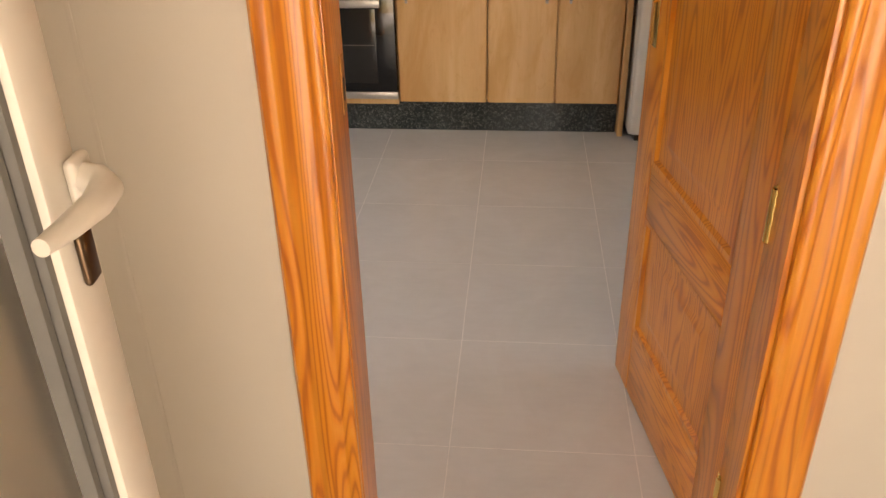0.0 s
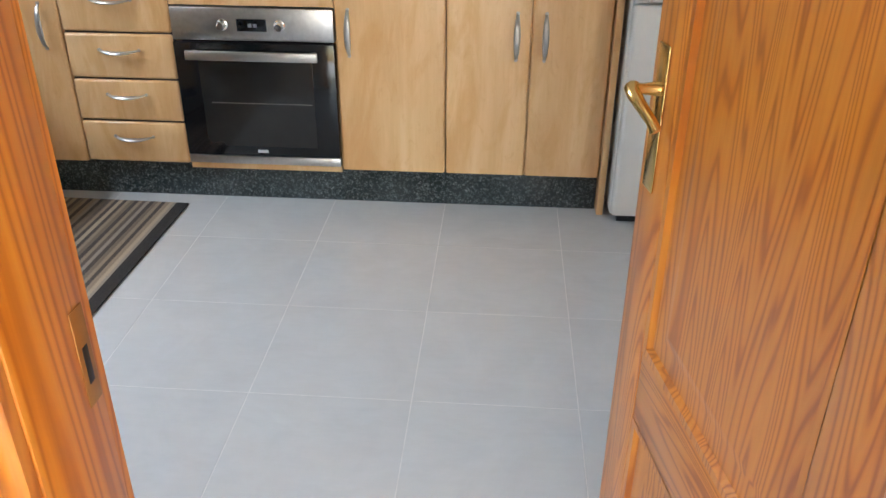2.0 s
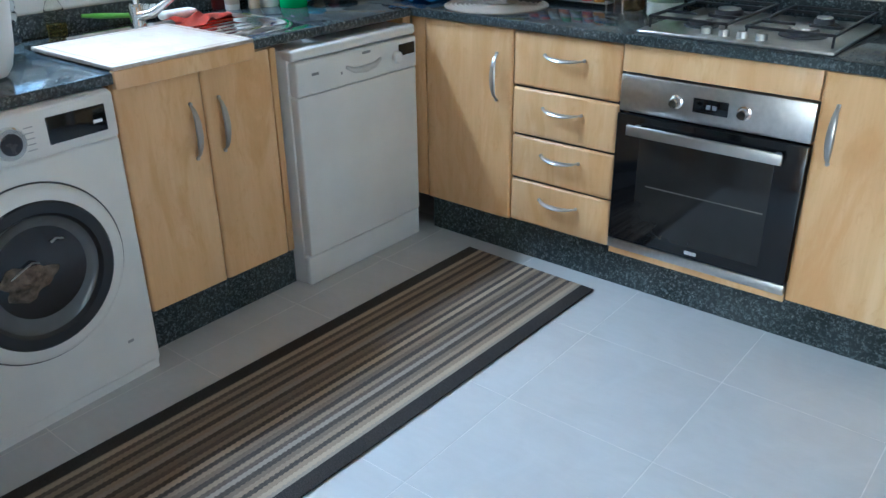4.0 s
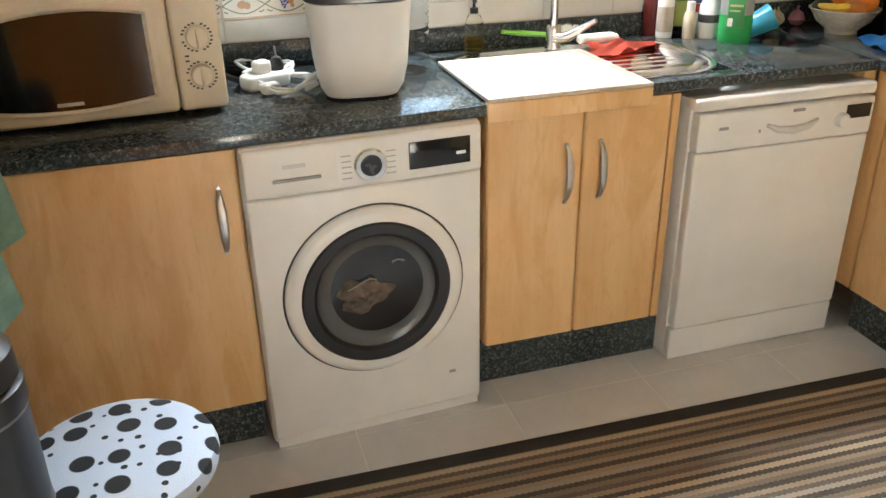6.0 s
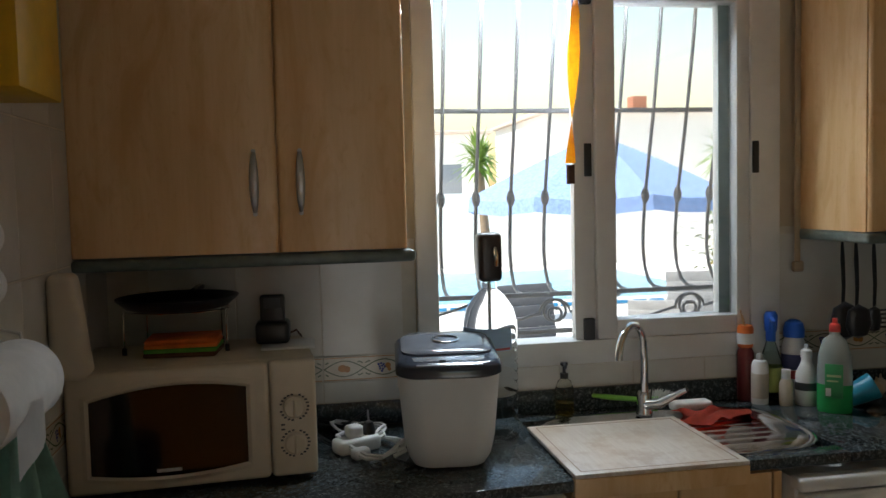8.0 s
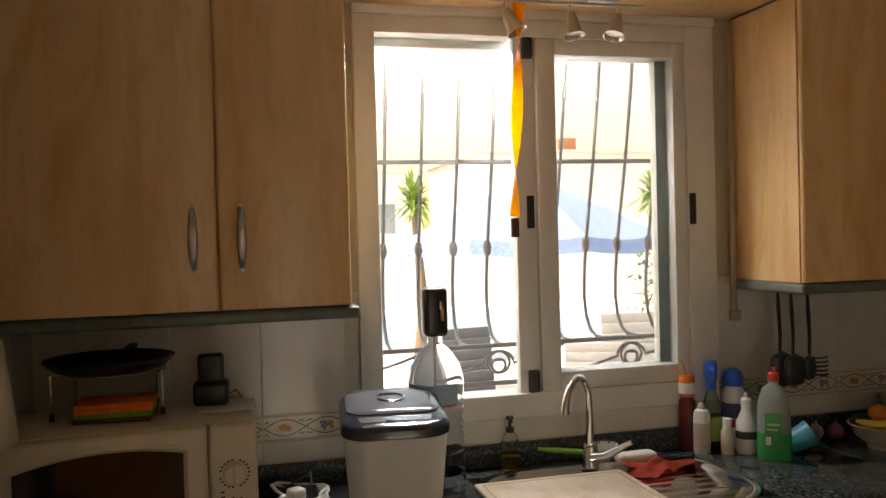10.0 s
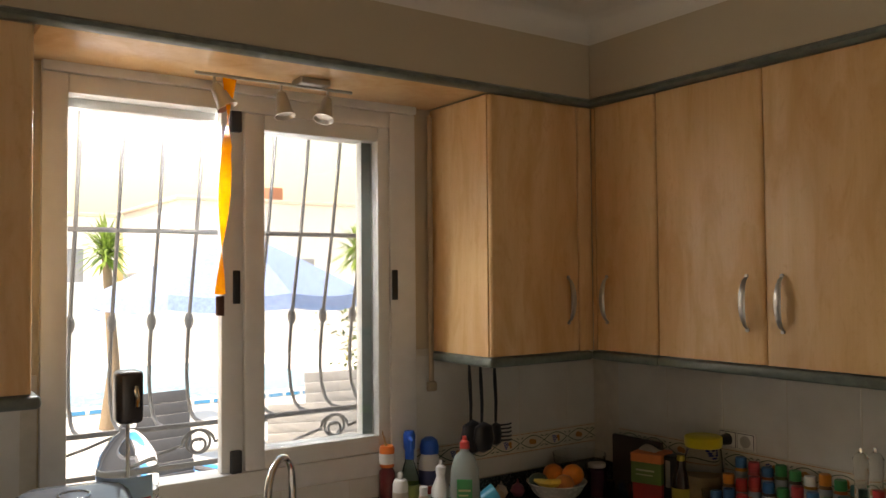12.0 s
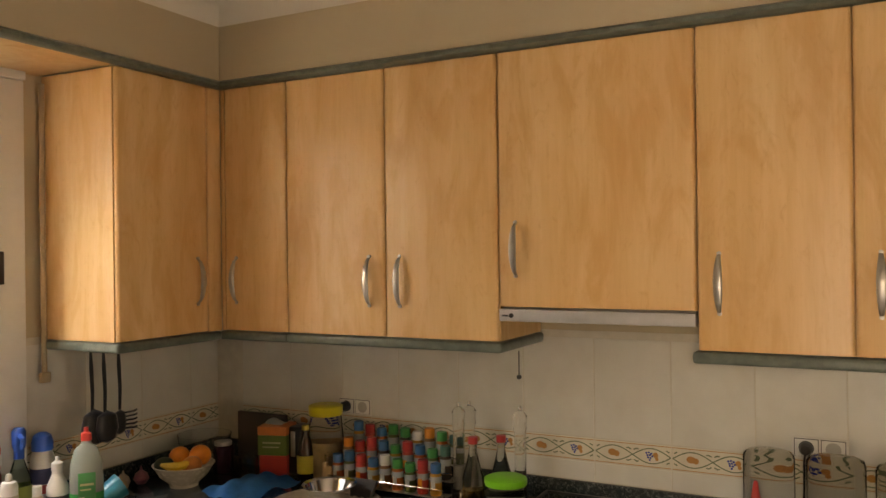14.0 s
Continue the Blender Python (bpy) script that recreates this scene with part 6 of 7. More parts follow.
for r, row in enumerate(rows):
    for c, cap in enumerate(row):
        x, y = 0.75 + 0.05 * c + 0.006 * ((r * 7 + c * 3) % 3 - 1), -0.05 - 0.165 + 0.06 * r + 0.027
        z = WT + 0.0155 + 0.04 * r
        h = 0.098 + 0.008 * ((c * 5 + r) % 3)
        kind = contents[(c * 2 + r * 3) % 5]
        cm = cap_m.get(cap, WHITE_PLASTIC)
        s = thing("spice_jar", pose(x, y, z), "small %s spice jar with a %s cap" % ("clear", cap), "jar", "spice jars")
        red = cap == "red"
        part("body", lathe(B(), [(0, 0), (0.019, 0), (0.02, 0.004), (0.02, h * 0.62), (0.016, h * 0.7), (0.016, h * 0.72)], 16), plain("jar_red_%d%d" % (r, c), (0.5, 0.05, 0.03), 0.3) if red else spice_m[kind], s)
        part("upper_glass", lathe(B(), [(0.0203, h * 0.42), (0.0205, h * 0.60), (0.0165, h * 0.69)], 16), plain("jar_frost_%d%d" % (r, c), (0.35, 0.38, 0.4), 0.15), s)
        part("cap", lathe(B(), [(0.017, h * 0.70), (0.0185, h * 0.71), (0.0185, h * 0.96), (0.0165, h), (0, h)], 16), cm, s)
        part("paper_label", box(B(), -0.008, -0.0215, h * 0.2, 0.008, -0.0195, h * 0.46, 0.001), SPICE_LABEL if not red else cap_m["orange"], s)
tagged(part("phone_stand", prism(B(), [(-0.27, WT), (-0.30, WT + 0.003), (-0.245, WT + 0.055), (-0.235, WT + 0.05)], 0.84, 0.945, "x"), DARK_GREY), "dark grey sloping stand before the spice rack", "stand")

# round mat, steel pan, blue cloth
tm = thing("table_mat", pose(0.835, -0.395, WT), "round beige ridged trivet mat", "mat")
part("disc", lathe(B(), [(0, 0.0), (0.19, 0.0), (0.192, 0.003), (0.19, 0.006), (0, 0.006)], 48), plain("beige_rubber", (0.40, 0.34, 0.27), 0.7), tm)
for k in range(9):
    r = 0.04 + 0.017 * k
    part("ridge", lathe(B(), [(r, 0.006), (r + 0.003, 0.0085), (r + 0.007, 0.0085), (r + 0.01, 0.006)], 40), plain("beige_ridge_%d" % k, (0.44, 0.38, 0.31), 0.7), tm)
sp = thing("steel_bowl", pose(0.84, -0.375, WT + 0.009), "small stainless steel bowl on the mat", "bowl")
part("dish", lathe(B(), [(0, 0), (0.058, 0), (0.064, 0.005), (0.082, 0.05), (0.092, 0.054), (0.092, 0.056), (0.08, 0.052), (0.061, 0.008), (0, 0.004)], 36), CHROME, sp)


def blue_cloth(u, v):
    x, y = 0.385 + 0.21 * v + 0.03 * u, -0.50 + 0.30 * u - 0.05 * v
    z = WT + 0.014 + 0.030 * math.sin(math.pi * u) * math.sin(math.pi * v) + max(-0.008, 0.012 * math.sin(11 * u + 5 * v) * math.sin(9 * v + 2))
    return (x, y, z)


cloth("cleaning_cloth", blue_cloth, 30, 22, mottled("bright_blue_cotton", (0.02, 0.20, 0.50), 0.95, bump=0.4), "crumpled bright blue cleaning cloth on the worktop")

# mills, oil bottles, canisters
for x, y, fill in ((1.19, -0.105, (0.4, 0.38, 0.35)), (1.215, -0.07, (0.3, 0.28, 0.25)), (1.41, -0.085, (0.05, 0.04, 0.03))):
    pmill = thing("pepper_mill", pose(x, y, WT), "tall clear acrylic pepper mill", "mill", "acrylic mills")
    part("column", lathe(B(), [(0, 0), (0.024, 0), (0.024, 0.02), (0.02, 0.04), (0.019, 0.23), (0.023, 0.245), (0.02, 0.255), (0.022, 0.27), (0.024, 0.285), (0.014, 0.30), (0.008, 0.303)], 24), glass("acrylic_%d" % (x * 100), (0.93, 0.93, 0.9), 0.12, 1.45), pmill)
    part("knob", lathe(B(), [(0, 0.300), (0.006, 0.301), (0.007, 0.31), (0.004, 0.318), (0, 0.32)], 12), CHROME, pmill, "chrome knob")
    part("contents", lathe(B(), [(0, 0.02), (0.0165, 0.022), (0.0165, 0.10), (0, 0.10)], 16), mottled("mill_fill_%d" % (x * 100), fill, 0.8), pmill)
for x, y, h, fill in ((1.285, -0.19, 0.225, (0.30, 0.19, 0.05)), (1.36, -0.13, 0.225, (0.62, 0.58, 0.45))):
    ob = bottle("oil_bottle", x, y, WT, [(0, 0), (0.034, 0), (0.036, 0.005), (0.036, 0.09), (0.022, 0.14), (0.013, 0.18), (0.013, h - 0.02)], glass("oil_glass_%d" % (x * 100), (0.93, 0.95, 0.9), 0.02), "clear glass oil bottle with a red cap", [(0, h - 0.022), (0.016, h - 0.022), (0.016, h), (0, h + 0.001)], cap_m["red"], group="oil bottles")
    part("oil", lathe(B(), [(0, 0.004), (0.032, 0.004), (0.032, 0.055), (0, 0.055)], 20), glass("oil_%d" % (x * 100), fill, 0.0, 1.4), ob, "golden oil")
gl = bottle("food_jar", 1.425, -0.245, WT, [(0, 0), (0.055, 0), (0.06, 0.006), (0.062, 0.10)], PET, "clear food jar with a bright green lid", [(0, 0.10), (0.066, 0.10), (0.068, 0.105), (0.068, 0.12), (0.06, 0.124), (0, 0.124)], plain("lime_lid", (0.16, 0.6, 0.03), 0.4), cap_name="lid", category="jar")
part("contents", lathe(B(), [(0, 0.004), (0.055, 0.004), (0.056, 0.05), (0, 0.05)], 20), mottled("pale_filling", (0.55, 0.55, 0.48), 0.9), gl)
for x, y, r, h in ((2.19, -0.12, 0.07, 0.255), (2.365, -0.15, 0.075, 0.26), (2.53, -0.14, 0.07, 0.25)):
    cn = bottle("canister", x, y, WT, [(0, 0), (r, 0), (r, 0.005), (r, h - 0.014), (r - 0.004, h - 0.004), (r * 0.85, h), (0, h + 0.002), (0, h - 0.002), (r * 0.82, h - 0.004), (r - 0.006, h - 0.009), (r - 0.0025, h - 0.016), (r - 0.0025, 0.006), (0, 0.006)], glass("canister_plastic_%d" % (x * 100), (0.84, 0.83, 0.82), 0.05, 1.04), "large clear plastic canister upside down", category="canister", group="clear canisters")
    part("dark_contents", lathe(B(), [(0, 0.008), (r * 0.85, 0.008), (r * 0.85, 0.05), (r * 0.3, 0.06), (0, 0.06)], 20), mottled("dark_fill_%d" % (x * 100), (0.22, 0.19, 0.17), 0.7), cn)
bottle("nozzle_bottle", 2.17, -0.25, WT, [(0, 0), (0.026, 0), (0.027, 0.004), (0.027, 0.13), (0.014, 0.15)], WHITEB, "white squeeze bottle with a red nozzle", [(0, 0.148), (0.014, 0.148), (0.005, 0.20), (0, 0.202)], cap_m["red"], cap_name="nozzle")
bottle("salt_shaker", 2.215, -0.33, WT, [(0, 0), (0.022, 0), (0.023, 0.004), (0.02, 0.07)], WHITEB, "small white shaker with an orange label", [(0, 0.069), (0.02, 0.069), (0.018, 0.085), (0, 0.086)], cap_m["orange"], category="shaker")
ts = thing("toaster", pose(2.40, -0.34, WT, 0, 0, 6), "rounded steel toaster with a black dial", "toaster")
part("body", rounded_loft([(0.118, 0.072, 0.04, 0.008), (0.124, 0.078, 0.045, 0.02), (0.124, 0.078, 0.045, 0.12), (0.112, 0.066, 0.04, 0.142), (0.085, 0.045, 0.03, 0.148)]), STEEL, ts, "brushed steel casing")
part("base", rounded_loft([(0.12, 0.074, 0.042, 0.0), (0.122, 0.076, 0.044, 0.0078)]), BLACK_PLASTIC, ts)
for y in (-0.02, 0.02):
    part("slot", box(B(), -0.075, y - 0.011, 0.1482, 0.075, y + 0.011, 0.1495), BLACK_PLASTIC, ts, "dark bread slot")
dl = part("dial", lathe(B(), [(0, 0), (0.034, 0), (0.034, 0.008), (0.028, 0.012), (0, 0.013)], 28, (-0.05, -0.0775, 0.075), turn=X90), BLACK_PLASTIC, ts, "black round dial")
part("dial_ring", lathe(B(), [(0.015, 0.0), (0.017, 0.003), (0.02, 0.0)], 24, (-0.05, -0.0902, 0.075), turn=X90), CHROME, dl)

# striped rug
rug = tagged(part("rug", box(B(), -0.278, -0.95, 0, 0.278, 0.95, 0.008, 0.003), RUG), "brown striped woven runner with black borders", "rug")
rug.matrix_basis = pose(1.15, -1.585, 0.0005, 0, 0, -1.2)


# ------------------------------------------------------------- outside the window
GZ = -0.35
PAVING = wall_paint("pale_terrace_paving", (0.76, 0.73, 0.68))
WHITE_RENDER = wall_paint("white_render", (0.80, 0.78, 0.74))
structure("ground", box(B(), -400, -400, GZ - 0.5, 400, 400, GZ), PAVING, "pale paved terrace and ground")
WATER = Mat("pool_water", 0.06)
WATER.color(WATER.ramp(WATER.noise(WATER.coords(), 3), (0.3, (0.02, 0.30, 0.52)), (0.7, (0.06, 0.45, 0.68)))).bump(WATER.noise(WATER.coords(), 6), 0.3, 0.02)
structure("water", box(B(), -17.5, -0.2, GZ, -11.2, 5.2, GZ + 0.02), WATER.m, "blue pool water")
pl = thing("pool_edge", pose(0, 0, 0), "pale stone pool edge with blue tiles", "pool edge", kind="structure")
part("coping", box(B(), -11.2, -0.5, GZ, -10.9, 5.5, GZ + 0.09, 0.02), PAVING, pl)
for k in range(18):
    part("tile", box(B(), -10.898, -0.4 + k * 0.32, GZ + 0.015, -10.89, -0.14 + k * 0.32, GZ + 0.075), plain("pool_tile_blue_%d" % k, (0.03, 0.25, 0.5), 0.2), pl)

# wrought-iron grille with bellied bars
gr = thing("window_grille", pose(-0.30, 0, 0), "dark wrought-iron window grille with bellied bars", "grille", kind="structure")
for k in range(-1, 9):
    y = -1.968 + 0.1285 * k
    # each bar leans outward all the way down, bellies, and turns in again to the lower rail
    pts = [(0.09, y, 2.33), (0.05, y, 2.1), (0, y, 1.87), (-0.045, y, 1.7), (-0.08, y, 1.565)]
    pts += [(-0.10, y, 1.45), (-0.105, y, 1.37), (-0.09, y, 1.30), (-0.055, y, 1.25), (-0.01, y, 1.232), (0.07, y, 1.23)]
    b = part("bar", tube(B(), pts, 0.0068, 8), IRON, gr)
    part("collar", lathe(B(), [(0, -0.028), (0.009, -0.026), (0.014, -0.012), (0.016, 0), (0.014, 0.012), (0.009, 0.026), (0, 0.028)], 10, (-0.08, y, 1.565)), IRON, b)
for x, z in ((0, 1.87), (0.075, 1.23), (0.075, 1.10)):
    part("cross_bar", box(B(), x - 0.006, -2.3 if x == 0 else -2.11, z - 0.008, x + 0.006, -0.75 if x == 0 else -0.90, z + 0.008, 0.002), IRON, gr)
for y0 in (-2.1, -1.6, -1.1):
    for s in (-1, 1):
        pts = []
        for k in range(34):
            a = k / 33 * 4.4 * math.pi / 1.6
            r = 0.055 * (1 - 0.78 * k / 33)
            pts.append((0.075, y0 + s * r * math.cos(a), 1.165 + r * math.sin(a) * 0.95))
        pts = [(0.075, y0 + s * 0.24, 1.22), (0.075, y0 + s * 0.15, 1.19)] + pts if s > 0 else [(0.075, y0 + s * 0.22, 1.112), (0.075, y0 + s * 0.14, 1.142)] + pts
        part("scroll", tube(B(), pts, 0.005, 6), IRON, gr)

# parasol
ps = thing("parasol", pose(-7.2, 1.15, GZ), "large pale blue garden parasol, open", "parasol")
part("pole", tube(B(), [(0, 0, 0), (0, 0, 2.6)], 0.025, 10), WHITE_ALU, ps)
CANVAS = mottled("blue_canvas", (0.21, 0.31, 0.54), 0.9)
for k in range(8):
    a0, a1 = 2 * math.pi * k / 8, 2 * math.pi * (k + 1) / 8
    bm = B()
    g = []
    for i in range(7):
        f = i / 6
        row = []
        for j in range(6):
            a = a0 + (a1 - a0) * j / 5
            sag = 0.05 * f * math.sin(math.pi * j / 5)
            r = 1.62 * f * (1 - 0.06 * math.sin(math.pi * j / 5))
            row.append(bm.verts.new((r * math.cos(a), r * math.sin(a), 2.62 - 0.72 * f ** 1.15 - sag)))
        g.append(row)
    g.append([bm.verts.new((v.co.x * 1.01, v.co.y * 1.01, v.co.z - 0.16 - 0.04 * math.sin(j * 3.1))) for j, v in enumerate(g[-1])])
    for p, q in zip(g, g[1:]):
        for j in range(5):
            if len({p[j].co.to_tuple(4), p[j + 1].co.to_tuple(4), q[j].co.to_tuple(4)}) > 2 or p is not g[0]:
                bm.faces.new((p[j], p[j + 1], q[j + 1], q[j]))
    bmesh.ops.remove_doubles(bm, verts=bm.verts[:], dist=0.0005)
    part("canopy_panel", bm, CANVAS, ps)
part("base_weight", lathe(B(), [(0, 0), (0.25, 0), (0.25, 0.06), (0.05, 0.09), (0, 0.09)], 20), WHITE_ALU, ps)


def garden_chair(x, y, turn, mat, label, back=0.95):
    c = thing("garden_chair", pose(x, y, GZ, 0, 0, turn), label, "chair", "garden chairs")
    part("seat", box(B(), -0.27, -0.26, 0.38, 0.27, 0.26, 0.44, 0.02), mat, c)
    for k in range(9):
        z = 0.46 + k * (back - 0.46) / 9
        part("back_strip", box(B(), -0.26, 0.23 + 0.016 * k, z, 0.26, 0.255 + 0.016 * k, z + (back - 0.46) / 9 - 0.001, 0.003), mat, c)
    for s in (-1, 1):
        part("armrest", tube(B(), [(s * 0.28, -0.24, 0.0), (s * 0.28, -0.24, 0.62), (s * 0.28, -0.1, 0.66), (s * 0.28, 0.26, 0.64)], 0.022, 8), mat, c)
        part("leg", tube(B(), [(s * 0.26, 0.26, 0), (s * 0.26, 0.25, 0.45)], 0.02, 8), mat, c)
    return c


RATTAN = plain("dark_grey_rattan", (0.10, 0.105, 0.12), 0.6)
PALE_RATTAN = plain("pale_grey_rattan", (0.34, 0.34, 0.34), 0.6)
garden_chair(-3.4, -0.70, 100, RATTAN, "dark grey woven garden chair on the terrace", 1.22)
garden_chair(-3.0, 0.10, 70, PALE_RATTAN, "pale grey woven garden chair on the terrace", 1.1)
garden_chair(-3.6, 0.75, 80, PALE_RATTAN, "pale grey woven garden chair by the hedge", 1.25)
tbl = thing("garden_table", pose(-4.3, -0.1, GZ), "low white garden table", "table")
part("tabletop", box(B(), -0.4, -0.6, 0.70, 0.4, 0.6, 0.74, 0.01), WHITE_ALU, tbl)
for sx in (-1, 1):
    for sy in (-1, 1):
        part("leg", tube(B(), [(sx * 0.35, sy * 0.52, 0), (sx * 0.35, sy * 0.52, 0.70)], 0.02, 8), WHITE_ALU, tbl)
for x, y, s in ((-5.0, -0.25, 0.55), (-4.9, 0.75, 0.4)):
    fl = thing("pool_float", pose(x, y, GZ), "bright blue inflatable lying by the pool", "pool float")
    part("tube_ring", tube(B(), [(s * math.cos(a), s * math.sin(a), 0.14) for a in np.linspace(0, 2 * math.pi, 25)], 0.14, 10), plain("bright_blue_vinyl_%d" % (s * 100), (0.01, 0.30, 0.75), 0.3), fl)


def yucca(x, y, h, spread, seed, label):
    t = thing("yucca_tree", pose(x, y, GZ), label, "tree")
    rg = random.Random(seed)
    part("trunk", tube(B(), [(0.1, 0, 0), (0.06, 0.1, h * 0.35), (0, 0.05, h * 0.7), (0, 0, h)], [0.11, 0.08, 0.065, 0.06], 10), plain("yucca_bark_%d" % seed, (0.2, 0.15, 0.1), 0.9), t)
    bm = B()
    for k in range(130):
        a, e = rg.uniform(0, 6.28), rg.uniform(-0.7, 1.4)
        L = spread * rg.uniform(0.65, 1.0)
        d = Vector((math.cos(a) * math.cos(e), math.sin(a) * math.cos(e), math.sin(e)))
        sd = d.cross(Vector((0, 0, 1))).normalized() * 0.028
        o = Vector((0, 0, h + rg.uniform(-0.12, 0.15)))
        mid, tip = o + d * L * 0.5, o + d * L - Vector((0, 0, 0.16 * L))
        v = [bm.verts.new(p) for p in (o - sd * 0.5, o + sd * 0.5, mid + sd, tip, mid - sd)]
        bm.faces.new((v[0], v[1], v[2], v[4]))
        bm.faces.new((v[4], v[2], v[3]))
    tagged(part("crown", bm, plain("yucca_leaf_%d" % seed, (0.20, 0.30, 0.06), 0.5, vary=0.4), t, "spiky green leaf crown"), kind="stuff")


yucca(-9.6, 0.18, 2.42, 0.58, 2, "spiky yucca with a bare leaning trunk")
yucca(-9.2, 3.95, 2.45, 0.65, 5, "spiky yucca behind the hedge")
hd = thing("hedge", pose(-6.2, 2.45, GZ), "loose green and yellow garden hedge", "hedge")
rg = random.Random(8)
bm = B()
for k in range(1500):
    p = Vector((rg.gauss(0, 0.22), rg.gauss(0, 0.2), rg.uniform(0.05, 1.95) - abs(rg.gauss(0, 0.1))))
    a, b2 = rg.uniform(0, 6.28), rg.uniform(-0.6, 0.9)
    u = Vector((math.cos(a), math.sin(a), b2)) * 0.05
    w = u.cross(Vector((0.3, 0.2, 1))).normalized() * 0.02
    v = [bm.verts.new(q) for q in (p - u, p + w, p + u, p - w)]
    bm.faces.new(v)
LEAF = Mat("hedge_leaf", 0.5)
_g = LEAF.node("ShaderNodeNewGeometry")
LEAF.color(LEAF.ramp(_g.outputs["Random Per Island"], (0, (0.06, 0.12, 0.02)), (0.7, (0.14, 0.2, 0.03)), (1, (0.5, 0.4, 0.05))))
tagged(part("foliage", bm, LEAF.m, hd), kind="stuff")
part("stems", tube(B(), [(0, 0, 0), (0.05, 0.02, 0.9), (-0.04, 0.03, 1.7)], [0.03, 0.02, 0.008], 6), plain("hedge_stem", (0.12, 0.08, 0.05), 0.9), hd)

# garden wall and the white houses beyond it
structure("wall_garden", box(B(), -19.2, -14, GZ, -19.0, 16, GZ + 2.0), WHITE_RENDER, "white rendered garden wall")


def house(x, y, w, d, h, wins, label):
    t = thing("house", pose(x, y, GZ), label, "house", "white houses")
    part("wall", box(B(), -d, 0, 0, 0, w, h, 0.03), WHITE_RENDER, t)
    part("roof", box(B(), -d - 0.2, -0.2, h, 0.25, w + 0.2, h + 0.14, 0.05), plain("terracotta_%d" % (y * 10), (0.62, 0.52, 0.44), 0.8), t, "pale roof edge")
    for wy, wz, ww, wh in wins:
        p = part("window", box(B(), -0.02, wy, wz, 0.02, wy + ww, wz + wh, 0.01), plain("dim_pane_%d_%d" % (y * 10, wy * 10 + wz), (0.25, 0.27, 0.3), 0.1), t)
        part("sill", box(B(), 0.021, wy - 0.08, wz - 0.1, 0.12, wy + ww + 0.08, wz - 0.02), WHITE_RENDER, p)
    part("chimney", box(B(), -2.0, w * 0.4, h + 0.14, -1.4, w * 0.4 + 0.6, h + 0.8, 0.03), plain("brick_red_%d" % (y * 10), (0.35, 0.15, 0.09), 0.8), t)


house(-30, -4, 9, 8, 4.4, ((1.2, 1.4, 1.2, 1.3), (4.5, 1.4, 1.2, 1.3), (7.0, 1.2, 0.9, 2.0)), "white rendered house with a pale roof edge")
house(-27, 6.5, 10, 8, 4.9, ((1.0, 1.6, 1.3, 1.2), (4.0, 1.6, 1.3, 1.2), (7.2, 1.6, 1.3, 1.2)), "white rendered house beyond the garden wall")
# overhang added out of view, to keep sun off the window
structure("eaves", box(B(), -0.75, -6.2, 2.72, -0.28, 0.6, 2.85), WHITE_RENDER, "unseen white slab added over the window to keep sun out")

# ------------------------------------------------------------- pieces of walls and floor
GREEN_GLAZE, OCHRE_GLAZE, BLUE_GLAZE = plain("green_grey_glaze", (0.16, 0.20, 0.13), 0.2), plain("ochre_glaze", (0.52, 0.25, 0.09), 0.2), plain("cobalt_glaze", (0.03, 0.05, 0.30), 0.2)
CREAM_GLAZE = plain("ivory_glaze", (0.70, 0.65, 0.54), 0.15)


def slab(w, h, name, mat):
    """A tile standing in the local x-z plane, its face towards -y."""
    bm = B()
    a, b = w / 2 - 0.0012, h / 2 - 0.0012
    r = [[bm.verts.new((x * (a - i), y, z * (b - i))) for x, z in ((-1, -1), (1, -1), (1, 1), (-1, 1))] for i, y in ((0.0, 0.0), (0.0, -0.0045), (0.0015, -0.006))]
    for p, q in zip(r, r[1:]):
        for k in range(4):
            bm.faces.new((p[k], p[(k + 1) % 4], q[(k + 1) % 4], q[k]))
    bm.faces.new(r[-1])
    return mesh_of(name, bm, mat)


def disc(bm, u, v, r, y=-0.0068, n=10, sy=1.0):
    c = [bm.verts.new((u + r * math.cos(2 * math.pi * k / n), y, v + sy * r * math.sin(2 * math.pi * k / n))) for k in range(n)]
    bm.faces.new(c)


def ribbon(bm, pts, w, y=-0.0066):
    pts = [Vector((a, 0, b)) for a, b in pts]
    rows = []
    for i, p in enumerate(pts):
        d = (pts[min(i + 1, len(pts) - 1)] - pts[max(i - 1, 0)]).normalized()
        n = Vector((-d.z, 0, d.x)) * w / 2
        rows.append((bm.verts.new((p.x + n.x, y, p.z + n.z)), bm.verts.new((p.x - n.x, y, p.z - n.z))))
    for (a, b), (c, d) in zip(rows, rows[1:]):
        bm.faces.new((a, b, d, c))


bm = B()
for s in (-1, 1):
    ribbon(bm, [(-0.122 + 0.244 * k / 32, s * 0.024 * math.sin(2 * math.pi * (k / 32))) for k in range(33)], 0.0035)
for u in (-0.118, 0.0, 0.118):
    for s in (-1, 1):
        for e in (-1, 1):
            if abs(u + e * 0.014) < 0.122:
                ribbon(bm, [(u + e * 0.004, s * 0.016), (u + e * 0.014, s * 0.021), (u + e * 0.02, s * 0.019)] if abs(u) < 0.1 else [(u, s * 0.016), (u - math.copysign(0.01, u), s * 0.021)], 0.004)
LEAVES = mesh_of("leaf_scroll", bm, GREEN_GLAZE)
bm = B()
disc(bm, -0.066, 0.001, 0.014, n=14, sy=0.8)
disc(bm, -0.052, -0.002, 0.010, -0.0070, 12)
disc(bm, 0.074, 0.004, 0.009, n=10)
disc(bm, 0.078, -0.008, 0.006, n=10)
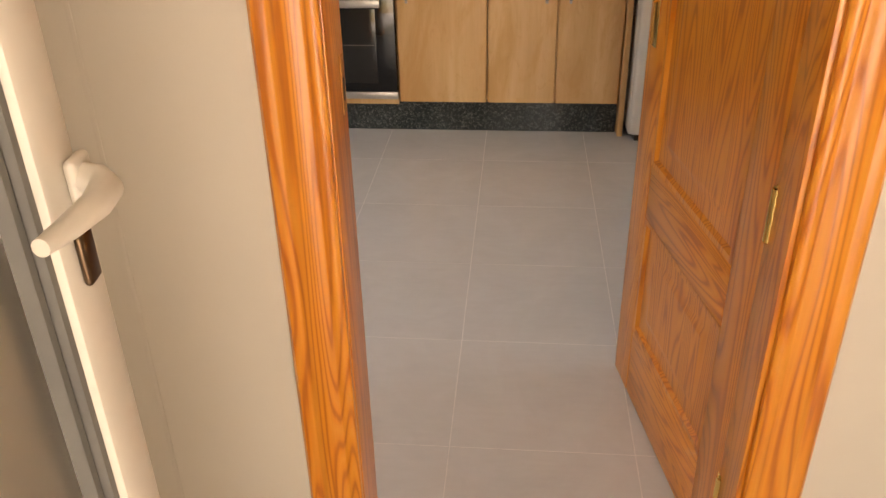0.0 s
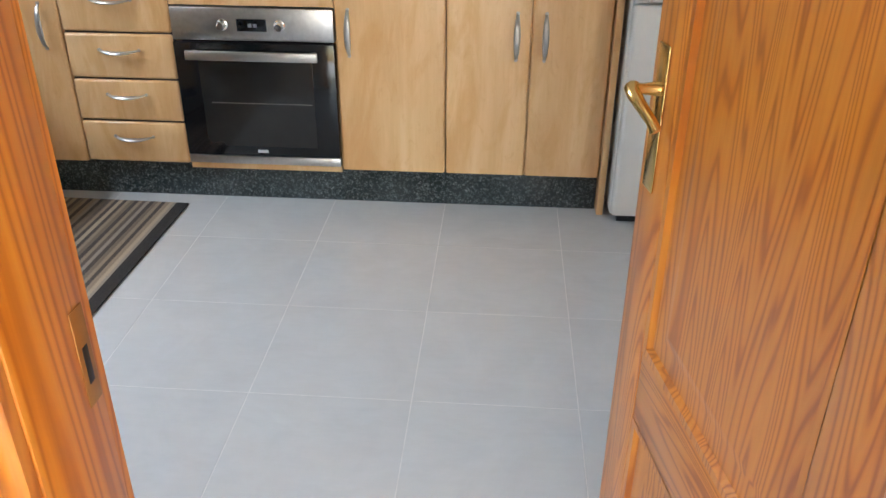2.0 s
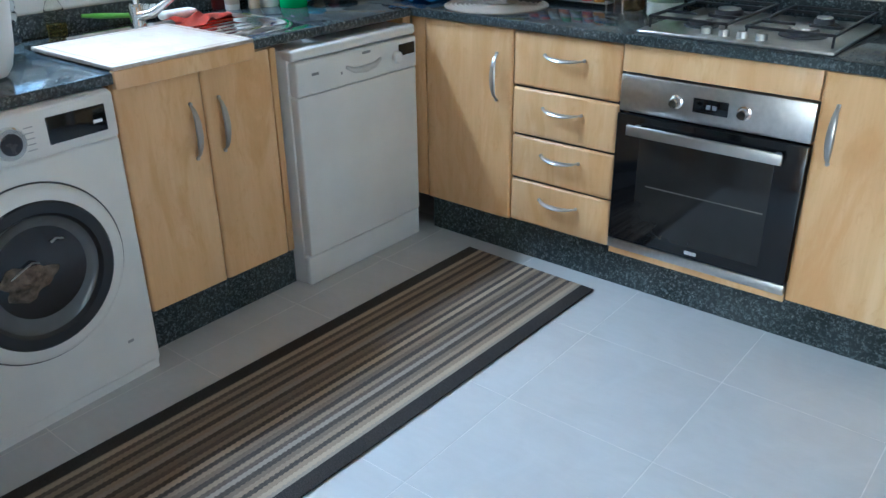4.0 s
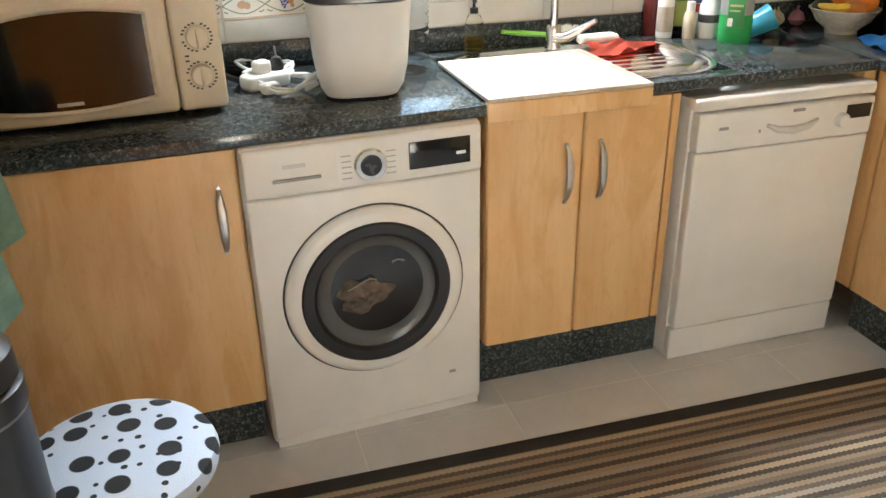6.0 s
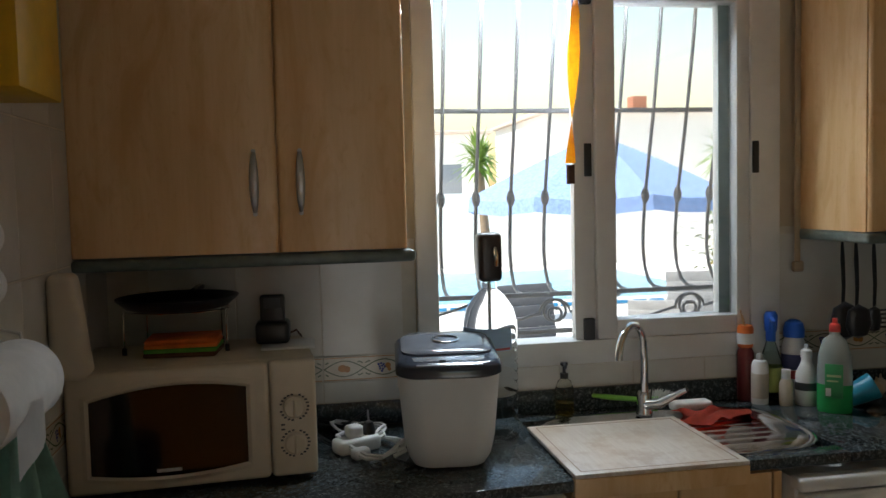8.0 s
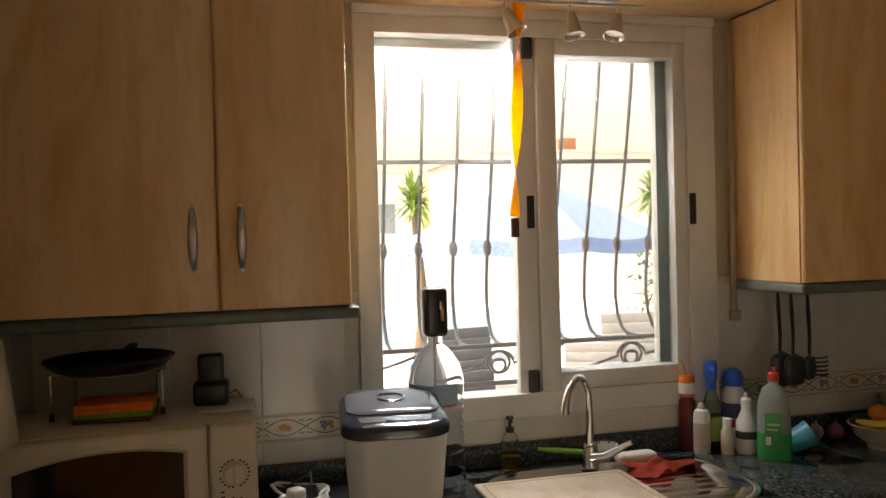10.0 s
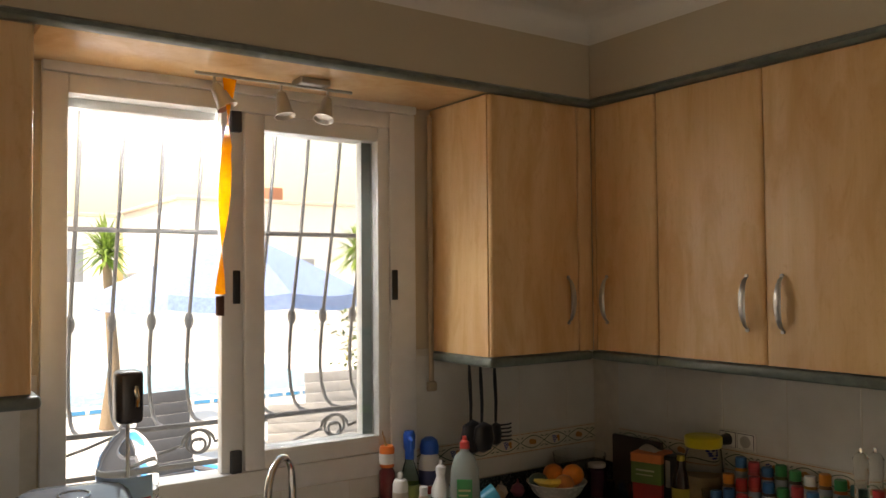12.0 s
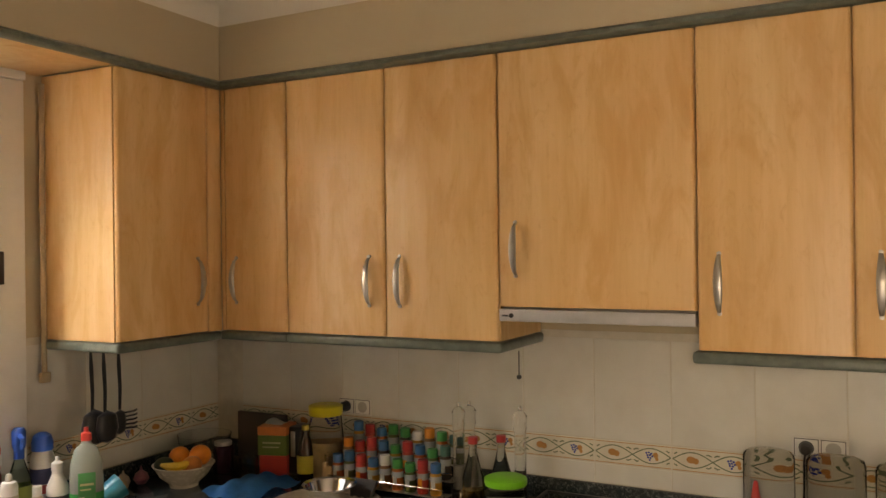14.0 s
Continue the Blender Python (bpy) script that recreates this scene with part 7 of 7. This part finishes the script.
FRUIT = mesh_of("fruit_motif", bm, OCHRE_GLAZE)
bm = B()
for k, (u, v) in enumerate(((0.045, 0.009), (0.053, 0.011), (0.061, 0.008), (0.048, 0.002), (0.056, 0.003), (0.064, 0.0), (0.05, -0.005), (0.058, -0.006), (0.055, -0.013))):
    disc(bm, u, v, 0.0036, -0.0068 - 0.0001 * (k % 2), 8)
GRAPES = mesh_of("grape_motif", bm, BLUE_GLAZE)
bm = B()
for v in (0.034, -0.034):
    ribbon(bm, [(-0.123, v), (0.123, v)], 0.0022)
LINES = mesh_of("edge_line", bm, OCHRE_GLAZE)
Z_LOW, Z_BORD, Z_UP = (0.9535, 1.018), (1.0185, 1.096), (1.0965, 1.428)
tile_low, tile_low2 = slab(0.25, Z_LOW[1] - Z_LOW[0], "wall_tile", TILE), slab(0.25, 0.074, "wall_tile", TILE)
tile_up, tile_b = slab(0.25, 0.331, "wall_tile", TILE), slab(0.25, Z_BORD[1] - Z_BORD[0], "border_tile", CREAM_GLAZE)


def border(parent, loc, rz):
    t = piece("border_tile", tile_b, parent, loc, rz)
    for nm, me in (("leaf_scroll", LEAVES), ("fruit_motif", FRUIT), ("grape_motif", GRAPES), ("edge_line", LINES)):
        piece(nm, me, t, (0, 0, 0))


def mid(z):
    return (z[0] + z[1]) / 2


for wall, name in ((wall_north, "n"), (wall_west, "w"), (wall_south, "s")):
    bm = B()
    if name == "n":
        box(bm, 0, -0.0050, 0.9, 3.1, 0, 1.45)
    elif name == "w":
        box(bm, 0, -3.029, 0.9, 0.0050, -2.12, 1.45)
        box(bm, 0, -2.12, 0.9, 0.0050, -0.9, 1.03)
        box(bm, 0, -0.9, 0.9, 0.0050, 0, 1.45)
    else:
        box(bm, 0, Y_S, 0, 2.235, Y_S + 0.0050, 2.345)
    part("grout", bm, GROUT, wall)
for k in range(-5, 7):
    x = 1.392 + 0.25 * k + 0.125
    if 0.1 < x < 3.1:
        piece("wall_tile", tile_low, wall_north, (x, 0, mid(Z_LOW)))
        border(wall_north, (x, 0, mid(Z_BORD)), 0)
        piece("wall_tile", tile_up, wall_north, (x, 0, mid(Z_UP)))
for k in range(-3, 10):
    y = -2.41 + 0.25 * k + 0.125
    if y < -3.02 or y > 0.05:
        continue
    under = -2.16 < y < -0.85
    if under:
        piece("wall_tile", tile_low2, wall_west, (0, y, 0.9905), 90)
    else:
        piece("wall_tile", tile_low, wall_west, (0, y, mid(Z_LOW)), 90)
        border(wall_west, (0, y, mid(Z_BORD)), 90)
        piece("wall_tile", tile_up, wall_west, (0, y, mid(Z_UP)), 90)
for k in range(9):
    x = 0.11 + 0.25 * k
    border(wall_south, (x, Y_S, mid(Z_BORD)), 180)
    piece("wall_tile", tile_low, wall_south, (x, Y_S, mid(Z_LOW)), 180)
    for z in (0.122, 0.4535, 0.785) + (1.262, 1.594, 1.926, 2.2575):
        piece("wall_tile", tile_up, wall_south, (x, Y_S, z), 180)

P = 0.44
bm = B()
h = P / 2 - 0.0016
r = [[bm.verts.new((x * (h - i), y * (h - i), z)) for x, y in ((-1, -1), (1, -1), (1, 1), (-1, 1))] for i, z in ((0.0, -0.0007), (0.0, -0.0003), (0.0006, 0.0))]
for p, q in zip(r, r[1:]):
    for k in range(4):
        bm.faces.new((p[k], p[(k + 1) % 4], q[(k + 1) % 4], q[k]))
bm.faces.new(r[-1])
floor_tile = mesh_of("floor_tile", bm, PORCELAIN)
for f in floor_tile.polygons:
    f.use_smooth = False
for i in range(-5, 4):
    for j in range(13):
        x, y = 2.455 + P * i + P / 2, -0.903 + P - P * j - P / 2
        if y < -3.3 and not 1.0 < x < 3.9:
            continue
        piece("floor_tile", floor_tile, floor, (x, y, 0))
